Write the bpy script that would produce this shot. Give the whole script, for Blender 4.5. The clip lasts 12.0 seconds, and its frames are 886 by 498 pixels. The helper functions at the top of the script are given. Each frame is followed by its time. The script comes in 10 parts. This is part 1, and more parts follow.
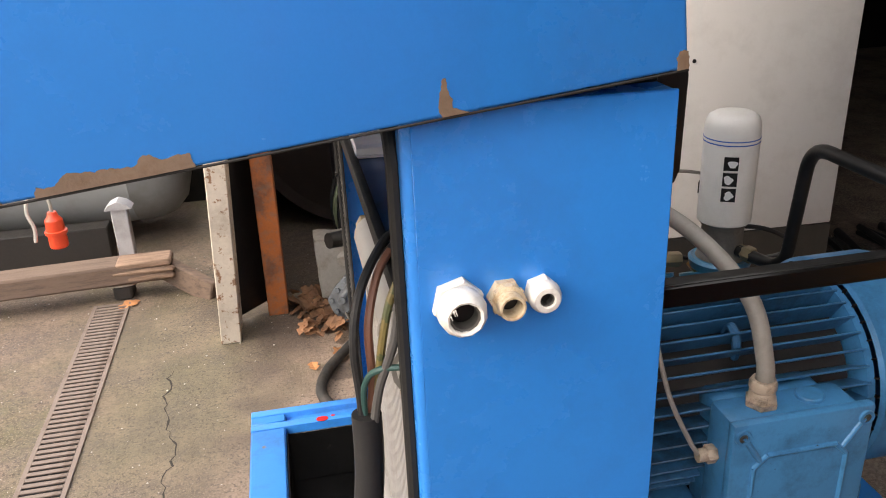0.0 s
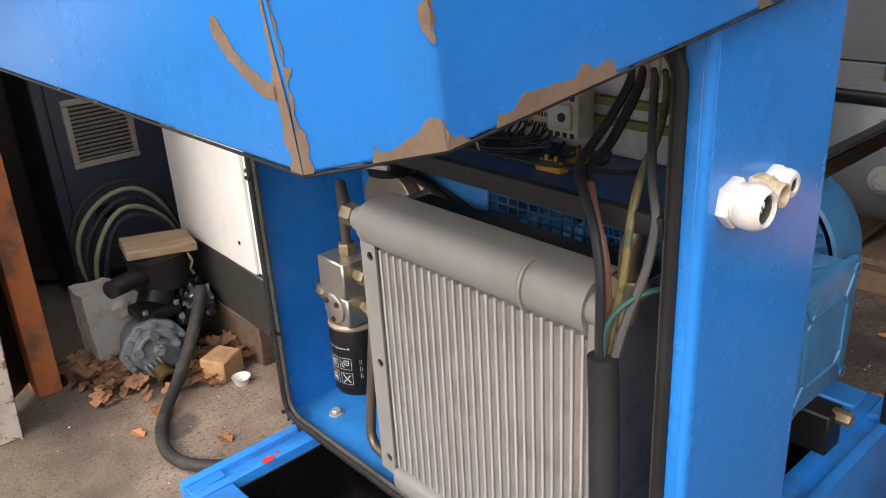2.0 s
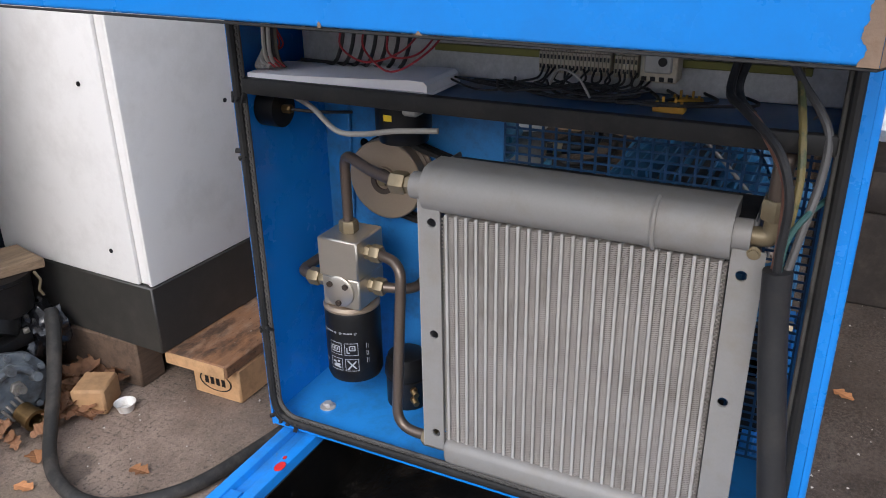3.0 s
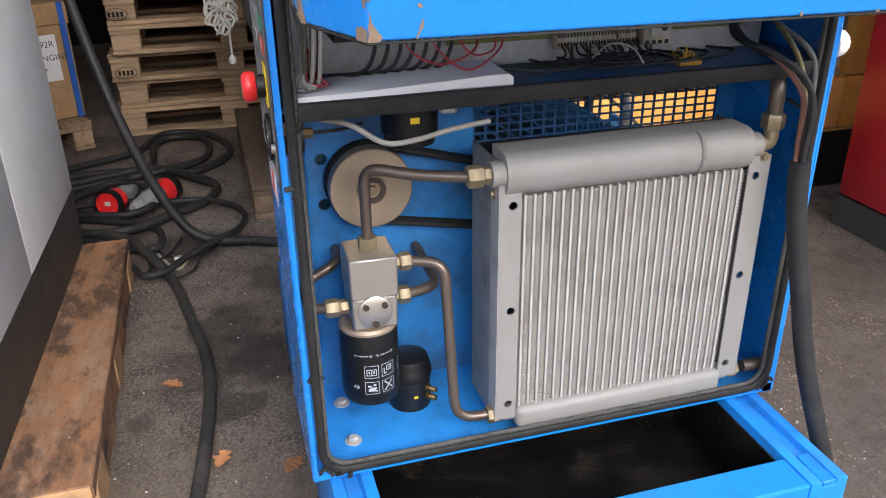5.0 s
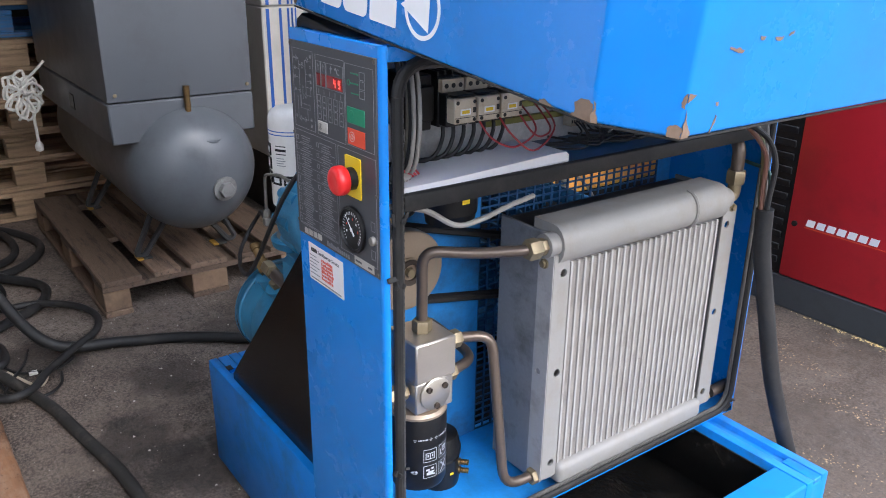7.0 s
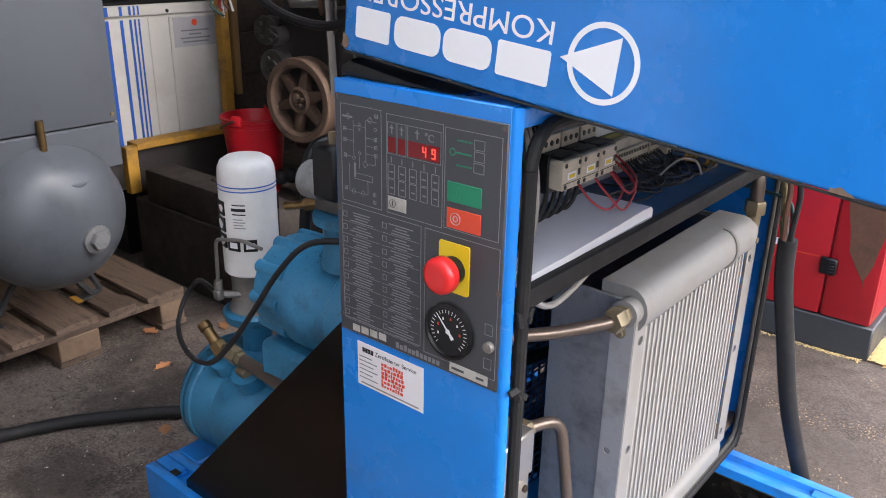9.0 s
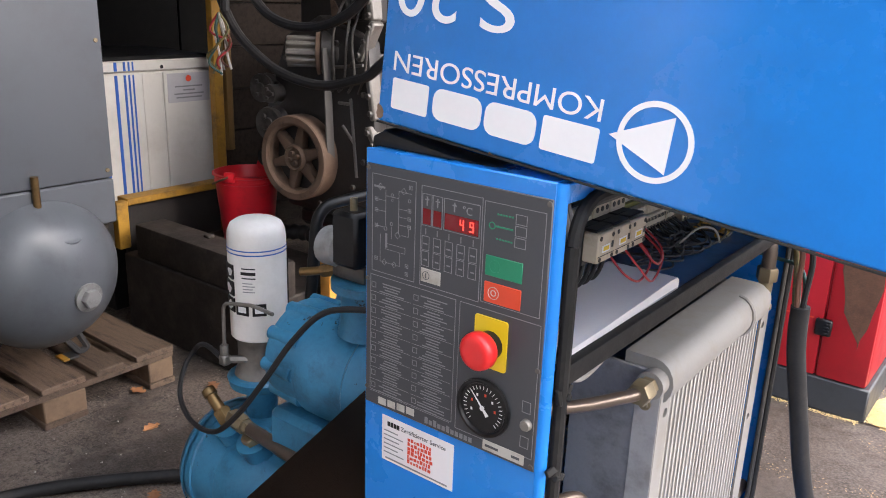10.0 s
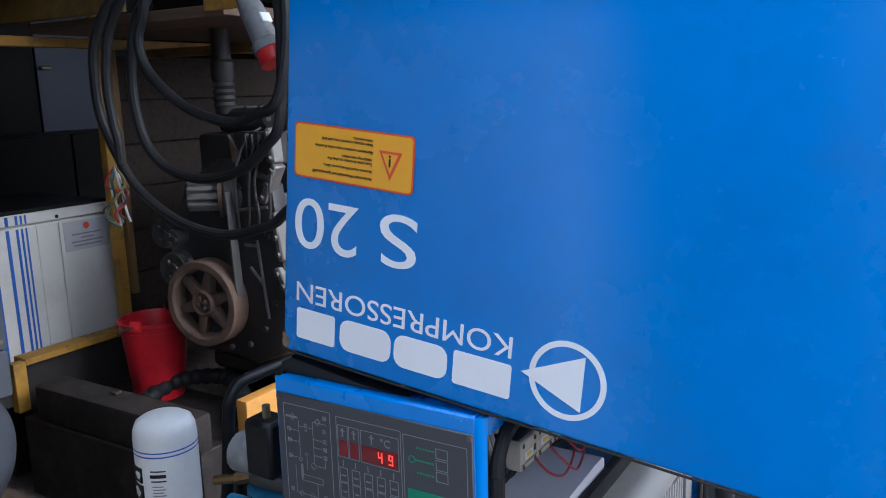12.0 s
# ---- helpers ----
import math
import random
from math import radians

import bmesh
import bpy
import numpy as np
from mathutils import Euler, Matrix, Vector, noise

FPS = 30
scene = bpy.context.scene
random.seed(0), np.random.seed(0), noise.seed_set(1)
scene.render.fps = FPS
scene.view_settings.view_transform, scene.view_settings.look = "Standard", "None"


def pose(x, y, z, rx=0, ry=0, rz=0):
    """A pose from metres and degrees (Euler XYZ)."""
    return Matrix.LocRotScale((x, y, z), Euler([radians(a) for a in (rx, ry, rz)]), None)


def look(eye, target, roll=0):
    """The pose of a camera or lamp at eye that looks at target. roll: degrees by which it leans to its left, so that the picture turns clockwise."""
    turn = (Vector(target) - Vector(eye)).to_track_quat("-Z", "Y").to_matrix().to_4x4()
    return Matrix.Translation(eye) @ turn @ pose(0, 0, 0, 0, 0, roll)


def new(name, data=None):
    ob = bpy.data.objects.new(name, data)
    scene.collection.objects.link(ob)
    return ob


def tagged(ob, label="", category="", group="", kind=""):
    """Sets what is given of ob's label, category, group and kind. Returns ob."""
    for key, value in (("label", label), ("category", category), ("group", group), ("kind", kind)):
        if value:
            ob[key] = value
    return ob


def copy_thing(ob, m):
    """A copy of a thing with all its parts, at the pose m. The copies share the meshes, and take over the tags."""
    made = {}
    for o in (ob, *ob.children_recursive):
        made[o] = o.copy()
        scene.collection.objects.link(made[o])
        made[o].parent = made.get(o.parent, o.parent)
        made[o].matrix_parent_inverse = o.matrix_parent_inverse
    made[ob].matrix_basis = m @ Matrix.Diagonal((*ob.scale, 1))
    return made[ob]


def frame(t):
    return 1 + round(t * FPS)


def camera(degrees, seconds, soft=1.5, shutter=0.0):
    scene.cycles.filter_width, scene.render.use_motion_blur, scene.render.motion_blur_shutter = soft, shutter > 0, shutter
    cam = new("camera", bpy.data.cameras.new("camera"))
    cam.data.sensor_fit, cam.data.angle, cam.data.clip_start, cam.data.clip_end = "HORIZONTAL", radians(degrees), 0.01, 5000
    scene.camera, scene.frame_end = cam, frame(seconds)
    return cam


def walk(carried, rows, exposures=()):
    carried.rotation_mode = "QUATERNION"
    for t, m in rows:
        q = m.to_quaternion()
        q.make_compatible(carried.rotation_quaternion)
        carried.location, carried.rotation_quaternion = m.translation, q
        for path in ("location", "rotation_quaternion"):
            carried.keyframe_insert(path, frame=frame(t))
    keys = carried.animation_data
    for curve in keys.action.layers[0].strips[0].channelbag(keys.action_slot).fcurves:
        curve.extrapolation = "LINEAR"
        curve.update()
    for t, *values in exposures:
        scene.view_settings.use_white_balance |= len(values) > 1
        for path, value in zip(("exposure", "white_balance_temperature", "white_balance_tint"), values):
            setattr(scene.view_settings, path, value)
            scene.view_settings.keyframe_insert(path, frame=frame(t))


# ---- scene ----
cam = camera(57.4, 12.0, 1.0)
PATH = [
    (0, (0.011, 0.006, 1.36), (0.349, 1.812, 0.572), -2.5),
    (0.5, (-0.09, -0.03, 1.347), (0.316, 1.769, 0.572), -1.0),
    (1, (-0.208, 0.024, 1.323), (0.451, 1.759, 0.577), -0.5),
    (1.5, (-0.429, 0.11, 1.322), (0.551, 1.68, 0.566), -1.4),
    (2, (-0.565, 0.315, 1.286), (0.638, 1.712, 0.512), -3.4),
    (2.5, (-0.697, 0.534, 1.254), (0.72, 1.697, 0.455), -2.3),
    (3, (-0.896, 0.748, 1.245), (0.739, 1.575, 0.442), -1.0),
    (3.2, (-0.91, 0.794, 1.234), (0.759, 1.561, 0.442), -1.2),
    (4.8, (-1.005, 1.667, 1.29), (0.74, 1.202, 0.431), -1.4),
    (5, (-1.007, 1.713, 1.283), (0.73, 1.217, 0.426), -0.8),
    (5.5, (-0.892, 1.827, 1.257), (0.835, 1.284, 0.408), -0.3),
    (6, (-0.768, 1.933, 1.268), (0.94, 1.239, 0.493), 0.9),
    (6.5, (-0.781, 2.087, 1.309), (0.809, 1.117, 0.578), -0.4),
    (7, (-0.795, 2.188, 1.32), (0.715, 1.091, 0.601), 0.7),
    (7.2, (-0.78, 2.217, 1.333), (0.715, 1.099, 0.615), 1.0),
    (8.8, (-0.395, 2.255, 1.349), (0.875, 0.893, 0.619), 1.5),
    (9, (-0.341, 2.299, 1.349), (0.838, 0.855, 0.626), 1.1),
    (9.5, (-0.267, 2.335, 1.352), (0.885, 0.85, 0.668), 1.4),
    (10, (-0.274, 2.321, 1.364), (0.891, 0.81, 0.763), 2.0),
    (10.5, (-0.302, 2.321, 1.348), (0.863, 0.81, 0.749), 2.1),
    (11, (-0.306, 2.315, 1.364), (0.853, 0.797, 0.769), 1.6),
    (11.5, (-0.269, 2.282, 1.446), (0.82, 0.68, 0.949), -0.2),
    (12, (-0.247, 2.272, 1.503), (0.782, 0.602, 1.113), -1.6),
]
walk(cam, [(t, look(eye, target, roll)) for t, eye, target, roll in PATH],
     [(0, 1.2, 7250, 14), (1.5, 1.2, 7200, 14), (2.5, 0.53, 6100, 12), (3, 0.52, 5950, 12.5), (5, 1.12, 6100, 12.5), (6, 1.22, 5900, 12), (7, 1.3, 5780, 12), (9, 1.4, 6120, 14), (9.5, 1.52, 6200, 14.5), (10.5, 1.56, 6350, 15), (11.3, 1.32, 5950, 13), (12, 0.85, 5200, 10)])

# ---- world, sun, exposure ----
world = bpy.data.worlds.new("sky")
scene.world = world
world.use_nodes = True
wn = world.node_tree.nodes
wl = world.node_tree.links
wn.clear()
w_out = wn.new("ShaderNodeOutputWorld")
w_bg = wn.new("ShaderNodeBackground")
w_sky = wn.new("ShaderNodeTexSky")
w_sky.sky_type = "NISHITA"
w_sky.sun_disc = False
w_sky.sun_elevation = radians(32)
w_sky.sun_rotation = radians(260)
w_sky.air_density, w_sky.dust_density, w_sky.ozone_density = 1.0, 4.0, 0.6
w_mix = wn.new("ShaderNodeMix")
w_mix.data_type = "RGBA"
w_mix.inputs[0].default_value = 0.65
w_mix.inputs[7].default_value = (13.0, 13.4, 14.0, 1)
wl.new(w_sky.outputs[0], w_mix.inputs[6])
wl.new(w_mix.outputs[2], w_bg.inputs[0])
w_bg.inputs[1].default_value = 0.15
wl.new(w_bg.outputs[0], w_out.inputs[0])
sun_data = bpy.data.lights.new("sun", "SUN")
sun_data.energy, sun_data.angle, sun_data.color = 1.15, radians(28), (1.0, 0.95, 0.88)
sun = new("sun", sun_data)
sun.matrix_world = look((-5, -0.1, 3.7), (0, 0.6, 0.6))


# ---- materials ----
def ramp(nt, stops, fac):
    r = nt.nodes.new("ShaderNodeValToRGB")
    el = r.color_ramp.elements
    while len(el) < len(stops):
        el.new(0.5)
    for e, (p, c) in zip(el, stops):
        e.position, e.color = p, (*c, 1) if len(c) == 3 else c
    nt.links.new(fac, r.inputs[0])
    return r.outputs[0]


def noise_tex(nt, scale, detail=4, rough=0.55, stretch=(1, 1, 1), space="Object"):
    tc = nt.nodes.new("ShaderNodeTexCoord")
    mp = nt.nodes.new("ShaderNodeMapping")
    mp.inputs["Scale"].default_value = stretch
    nt.links.new(tc.outputs[space], mp.inputs[0])
    n = nt.nodes.new("ShaderNodeTexNoise")
    n.inputs["Scale"].default_value, n.inputs["Detail"].default_value, n.inputs["Roughness"].default_value = scale, detail, rough
    nt.links.new(mp.outputs[0], n.inputs["Vector"])
    return n.outputs["Fac"]


def mixed(nt, fac, a, b):
    m = nt.nodes.new("ShaderNodeMix")
    m.data_type = "RGBA"
    for sock, val in ((m.inputs[0], fac), (m.inputs[6], a), (m.inputs[7], b)):
        if isinstance(val, (float, int)):
            sock.default_value = val
        elif isinstance(val, tuple):
            sock.default_value = (*val[:3], 1)
        else:
            nt.links.new(val, sock)
    return m.outputs[2]


def scaled(c, k):
    return tuple(min(1.0, v * k) for v in c[:3])


def surface(name, col, rough=0.45, metal=0.0, var=0.12, scale=9.0, grain=160.0, bump=0.05, bump_dist=0.002,
            dirt=None, dirt_amt=0.5, dirt_scale=14.0, stretch=(1, 1, 1), coat=0.0, second=None, second_at=(0.55, 0.7), second_scale=6.0,
            rough_var=0.12, spec=0.5, per_piece=0.0):
    """A surface of base colour col with broad and fine variation, an optional second colour in patches, dirt, bump and uneven gloss."""
    m = bpy.data.materials.new(name)
    m.use_nodes = True
    nt = m.node_tree
    b = nt.nodes["Principled BSDF"]
    broad = noise_tex(nt, scale, 5, 0.6, stretch)
    fine = noise_tex(nt, grain, 3, 0.6, stretch)
    c = mixed(nt, broad, scaled(col, 1 - var), scaled(col, 1 + var))
    if second:
        f2 = ramp(nt, [(second_at[0], (0, 0, 0)), (second_at[1], (1, 1, 1))], noise_tex(nt, second_scale, 8, 0.65, stretch))
        c = mixed(nt, f2, c, second)
    if dirt:
        fd = ramp(nt, [(0.48, (0, 0, 0)), (0.68, (dirt_amt,) * 3)], noise_tex(nt, dirt_scale, 9, 0.7, stretch))
        c = mixed(nt, fd, c, dirt)
    fg = mixed(nt, fine, (1 - var * 0.7,) * 3, (1 + var * 0.7,) * 3)
    mul = nt.nodes.new("ShaderNodeMix")
    mul.data_type, mul.blend_type = "RGBA", "MULTIPLY"
    mul.inputs[0].default_value = 1.0
    nt.links.new(c, mul.inputs[6])
    nt.links.new(fg, mul.inputs[7])
    c = mul.outputs[2]
    if per_piece:
        oi = nt.nodes.new("ShaderNodeObjectInfo")
        hsv = nt.nodes.new("ShaderNodeHueSaturation")
        mr = nt.nodes.new("ShaderNodeMapRange")
        mr.inputs[3].default_value, mr.inputs[4].default_value = 1 - per_piece, 1 + per_piece
        nt.links.new(oi.outputs["Random"], mr.inputs[0])
        nt.links.new(mr.outputs[0], hsv.inputs["Value"])
        nt.links.new(c, hsv.inputs["Color"])
        c = hsv.outputs[0]
    nt.links.new(c, b.inputs["Base Color"])
    b.inputs["Metallic"].default_value = metal
    b.inputs["Specular IOR Level"].default_value = spec
    rr = nt.nodes.new("ShaderNodeMapRange")
    rr.inputs[3].default_value, rr.inputs[4].default_value = max(0.03, rough - rough_var), min(1, rough + rough_var)
    nt.links.new(noise_tex(nt, scale * 2.3, 6, 0.65, stretch), rr.inputs[0])
    nt.links.new(rr.outputs[0], b.inputs["Roughness"])
    if coat:
        b.inputs["Coat Weight"].default_value, b.inputs["Coat Roughness"].default_value = coat, 0.12
    if bump:
        bp = nt.nodes.new("ShaderNodeBump")
        bp.inputs["Strength"].default_value, bp.inputs["Distance"].default_value = bump, bump_dist
        nt.links.new(fine, bp.inputs["Height"])
        nt.links.new(bp.outputs[0], b.inputs["Normal"])
    return m


def glow(name, col, strength):
    m = bpy.data.materials.new(name)
    m.use_nodes = True
    b = m.node_tree.nodes["Principled BSDF"]
    b.inputs["Base Color"].default_value = (*scaled(col, 0.6), 1)
    b.inputs["Emission Color"].default_value = (*col, 1)
    b.inputs["Emission Strength"].default_value = strength
    return m


BLUE = (0.016, 0.207, 0.64)
M = {}
M["blue"] = surface("blue_enamel", BLUE, 0.27, coat=0.2, var=0.06, scale=3, grain=300, bump=0.05, bump_dist=0.0006, dirt=(0.022, 0.15, 0.45), dirt_amt=0.4, dirt_scale=6, rough_var=0.06, spec=0.4, second=(0.02, 0.05, 0.1), second_at=(0.75, 0.77), second_scale=45)
# inner sheets: enamel copy with the recess shade in its colour, plus grime
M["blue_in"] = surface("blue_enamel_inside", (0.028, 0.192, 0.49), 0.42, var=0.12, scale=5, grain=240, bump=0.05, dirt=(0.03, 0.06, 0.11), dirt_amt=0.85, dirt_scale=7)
M["blue_floor"] = surface("blue_enamel_floor", (0.03, 0.25, 0.66), 0.36, var=0.1, scale=5, grain=240, bump=0.06, dirt=(0.03, 0.12, 0.28), dirt_amt=0.6, dirt_scale=9, second=(0.012, 0.016, 0.022), second_at=(0.7, 0.73), second_scale=30)
M["blue_base"] = surface("worn_blue_enamel", BLUE, 0.4, var=0.08, scale=4, grain=240, bump=0.08, dirt=(0.03, 0.09, 0.2), dirt_amt=0.6, dirt_scale=8, second=(0.2, 0.17, 0.15), second_at=(0.68, 0.72), second_scale=22, spec=0.35)
M["motor_blue"] = surface("cast_blue_paint", (0.036, 0.185, 0.325), 0.38, var=0.2, scale=10, grain=120, bump=0.3, bump_dist=0.0015, dirt=(0.01, 0.03, 0.045), dirt_amt=0.8, dirt_scale=8, second=(0.012, 0.012, 0.012), second_at=(0.66, 0.69), second_scale=44)
# grimy motor paint; its dark noise also carries shade of the fin gaps
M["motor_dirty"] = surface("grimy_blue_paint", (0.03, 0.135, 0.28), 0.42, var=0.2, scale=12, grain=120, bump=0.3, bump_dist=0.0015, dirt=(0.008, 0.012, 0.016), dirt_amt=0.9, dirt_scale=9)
M["box_blue"] = surface("blue_box_paint", (0.04, 0.19, 0.39), 0.38, var=0.12, scale=9, grain=160, bump=0.15, bump_dist=0.001, dirt=(0.012, 0.04, 0.07), dirt_amt=0.6, dirt_scale=14, second=(0.015, 0.014, 0.013), second_at=(0.68, 0.72), second_scale=60)
M["gland_dirty"] = surface("grimy_beige_plastic", (0.42, 0.33, 0.25), 0.5, var=0.15, scale=30, grain=200, bump=0.1, dirt=(0.06, 0.04, 0.025), dirt_amt=0.9, dirt_scale=45)
M["guard_black"] = surface("sooty_black_lacquer", (0.004, 0.004, 0.0042), 0.24, var=0.2, scale=8, bump=0.03, spec=0.25, rough_var=0.08)
M["edge"] = surface("bare_primer", (0.17, 0.115, 0.078), 0.7, var=0.25, scale=40, grain=260, bump=0.3, dirt=(0.1, 0.05, 0.02), dirt_amt=0.5, dirt_scale=30)
M["rubber"] = surface("black_rubber", (0.015, 0.0145, 0.014), 0.62, var=0.2, scale=20, grain=300, bump=0.15, dirt=(0.06, 0.052, 0.045), dirt_amt=0.25, dirt_scale=16, spec=0.25)
M["rubber_worn"] = surface("worn_rubber_lip", (0.07, 0.066, 0.06), 0.6, var=0.25, scale=20, grain=300, bump=0.15, dirt=(0.015, 0.014, 0.013), dirt_amt=0.6, dirt_scale=30, spec=0.3)
M["cable"] = surface("black_cable", (0.02, 0.02, 0.021), 0.5, var=0.2, scale=20, grain=200, bump=0.12, dirt=(0.06, 0.053, 0.047), dirt_amt=0.35, dirt_scale=14, spec=0.25)
M["black"] = surface("black_lacquer", (0.008, 0.008, 0.0085), 0.4, var=0.2, scale=10, grain=220, bump=0.06, dirt=(0.045, 0.04, 0.035), dirt_amt=0.25, spec=0.3)
M["alu"] = surface("aluminium", (0.25, 0.239, 0.225), 0.62, metal=0.15, var=0.08, scale=8, grain=260, bump=0.12, bump_dist=0.0008, dirt=(0.22, 0.19, 0.155), dirt_amt=0.55, dirt_scale=12)
M["alu_dark"] = surface("grimy_aluminium", (0.21, 0.21, 0.215), 0.55, metal=0.3, var=0.15, scale=7, grain=200, bump=0.1, dirt=(0.05, 0.045, 0.04), dirt_amt=0.6)
M["alu_side"] = surface("dull_aluminium", (0.34, 0.33, 0.32), 0.6, metal=0.15, var=0.1, scale=9, grain=200, bump=0.1, dirt=(0.12, 0.11, 0.1), dirt_amt=0.5)
M["fin_bar"] = surface("aluminium_bars", (0.37, 0.355, 0.335), 0.6, metal=0.1, var=0.1, scale=9, grain=300, bump=0.1, dirt=(0.25, 0.22, 0.19), dirt_amt=0.5, dirt_scale=14)
M["fin"] = surface("aluminium_fins", (0.36, 0.33, 0.3), 0.65, metal=0.2, var=0.12, scale=6, grain=300, bump=0.1, dirt=(0.14, 0.12, 0.105), dirt_amt=0.6, dirt_scale=9)
M["steel"] = surface("zinc_steel", (0.22, 0.175, 0.105), 0.45, metal=0.45, var=0.12, scale=30, grain=200, bump=0.05)
M["zinc"] = surface("bright_zinc", (0.46, 0.44, 0.41), 0.45, metal=0.3, var=0.15, scale=40, grain=200, bump=0.05)
M["brass"] = surface("brass", (0.24, 0.155, 0.068), 0.42, metal=0.9, var=0.2, scale=40, grain=200, bump=0.08, dirt=(0.06, 0.04, 0.02), dirt_amt=0.5, dirt_scale=40)
M["pipe"] = surface("brown_steel_pipe", (0.13, 0.1, 0.08), 0.36, metal=0.55, var=0.15, scale=18, grain=200, bump=0.04)
M["nickel"] = surface("nickel_block", (0.48, 0.44, 0.38), 0.34, metal=0.8, var=0.08, scale=12, grain=240, bump=0.04, stretch=(1, 1, 4))
M["pulley"] = surface("machined_cast_iron", (0.33, 0.26, 0.19), 0.45, metal=0.6, var=0.1, scale=10, grain=300, bump=0.05)
M["white_plastic"] = surface("white_plastic", (0.7, 0.68, 0.64), 0.45, var=0.06, scale=20, grain=200, bump=0.03, dirt=(0.3, 0.24, 0.17), dirt_amt=0.5, dirt_scale=40)
M["white_can"] = surface("white_can_lacquer", (0.72, 0.7, 0.66), 0.35, var=0.03, scale=12, grain=200, bump=0.02, dirt=(0.5, 0.47, 0.42), dirt_amt=0.3, dirt_scale=20)
# shelf and grille: blue set well below the tone of the outer enamel
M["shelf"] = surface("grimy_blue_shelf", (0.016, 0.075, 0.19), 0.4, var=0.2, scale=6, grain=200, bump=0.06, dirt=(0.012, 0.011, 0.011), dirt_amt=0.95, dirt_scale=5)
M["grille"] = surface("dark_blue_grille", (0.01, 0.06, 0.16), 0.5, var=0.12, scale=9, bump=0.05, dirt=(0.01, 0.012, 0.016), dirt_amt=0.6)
M["grey_plastic"] = surface("grey_plastic", (0.45, 0.43, 0.39), 0.5, var=0.1, scale=20, grain=200, bump=0.04, dirt=(0.2, 0.17, 0.12), dirt_amt=0.5, dirt_scale=30)
M["panel"] = surface("panel_foil", (0.048, 0.05, 0.055), 0.42, var=0.08, scale=10, grain=300, bump=0.03)
M["white_ink"] = surface("white_print", (0.78, 0.78, 0.78), 0.45, var=0.03, bump=0.0)
M["can_print"] = surface("pale_can_print", (0.42, 0.44, 0.46), 0.5, var=0.1, bump=0.0)
M["grey_ink"] = surface("grey_print", (0.2, 0.2, 0.21), 0.5, var=0.05, bump=0.0)
M["green"] = surface("green_key", (0.01, 0.2, 0.1), 0.45, var=0.05, bump=0.0)
M["red_key"] = surface("red_key", (0.62, 0.06, 0.02), 0.45, var=0.05, bump=0.0)
M["red"] = surface("red_plastic", (0.62, 0.02, 0.02), 0.32, var=0.06, scale=20, bump=0.02)
M["yellow"] = surface("yellow_plastic", (0.72, 0.5, 0.01), 0.42, var=0.05, bump=0.02)
M["paper"] = surface("paper", (0.74, 0.71, 0.71), 0.75, var=0.04, scale=14, bump=0.06)
M["white_lacquer"] = surface("white_lacquer", (0.74, 0.725, 0.7), 0.55, spec=0.3, var=0.04, scale=5, grain=300, bump=0.06, bump_dist=0.0004, dirt=(0.35, 0.33, 0.29), dirt_amt=0.25, dirt_scale=5)
M["grey_lacquer"] = surface("grey_lacquer", (0.09, 0.098, 0.11), 0.42, var=0.06, scale=5, grain=260, bump=0.08, bump_dist=0.0005, dirt=(0.07, 0.07, 0.075), dirt_amt=0.4, dirt_scale=6)
M["plinth"] = surface("dark_plinth", (0.036, 0.034, 0.03), 0.5, var=0.12, scale=7, bump=0.06, dirt=(0.06, 0.052, 0.045), dirt_amt=0.5)
M["plinth_grey"] = surface("grey_plinth", (0.05, 0.054, 0.057), 0.5, var=0.1, scale=9, bump=0.06, dirt=(0.03, 0.03, 0.03), dirt_amt=0.4)
M["plug_grey"] = surface("dirty_grey_plastic", (0.22, 0.22, 0.215), 0.5, var=0.12, scale=20, bump=0.05, dirt=(0.08, 0.075, 0.07), dirt_amt=0.6, dirt_scale=25)
M["wood"] = surface("pallet_wood", (0.35, 0.24, 0.145), 0.75, var=0.25, scale=5, grain=60, bump=0.4, stretch=(1, 9, 9), dirt=(0.1, 0.075, 0.05), dirt_amt=0.7, dirt_scale=4, per_piece=0.2)
M["old_wood"] = surface("weathered_wood", (0.125, 0.08, 0.052), 0.8, var=0.3, scale=5, grain=60, bump=0.5, stretch=(1, 9, 9), dirt=(0.05, 0.035, 0.025), dirt_amt=0.8, dirt_scale=4, per_piece=0.15)
# very dark brown wood tone for the partition behind the engine
M["dark_wood"] = surface("dark_wood", (0.05, 0.037, 0.029), 0.85, var=0.35, scale=5, grain=60, bump=0.5, stretch=(1, 9, 9), dirt=(0.015, 0.012, 0.01), dirt_amt=0.7, dirt_scale=4, spec=0.2)
M["grey_wood"] = surface("grey_weathered_wood", (0.17, 0.118, 0.088), 0.85, var=0.3, scale=4, grain=70, bump=0.5, stretch=(1, 10, 10), dirt=(0.06, 0.045, 0.035), dirt_amt=0.7, dirt_scale=5)
M["oily_tray"] = surface("oily_tray_sludge", (0.006, 0.0058, 0.0055), 0.22, var=0.4, scale=10, grain=90, bump=0.5, bump_dist=0.004, second=(0.02, 0.017, 0.014), second_at=(0.54, 0.58), second_scale=5, dirt=(0.02, 0.016, 0.013), dirt_amt=0.8, dirt_scale=16, rough_var=0.16)
M["drain_iron"] = surface("pale_rusty_iron", (0.2, 0.155, 0.13), 0.75, metal=0.1, var=0.2, scale=14, grain=110, bump=0.3, second=(0.11, 0.075, 0.055), second_scale=7)
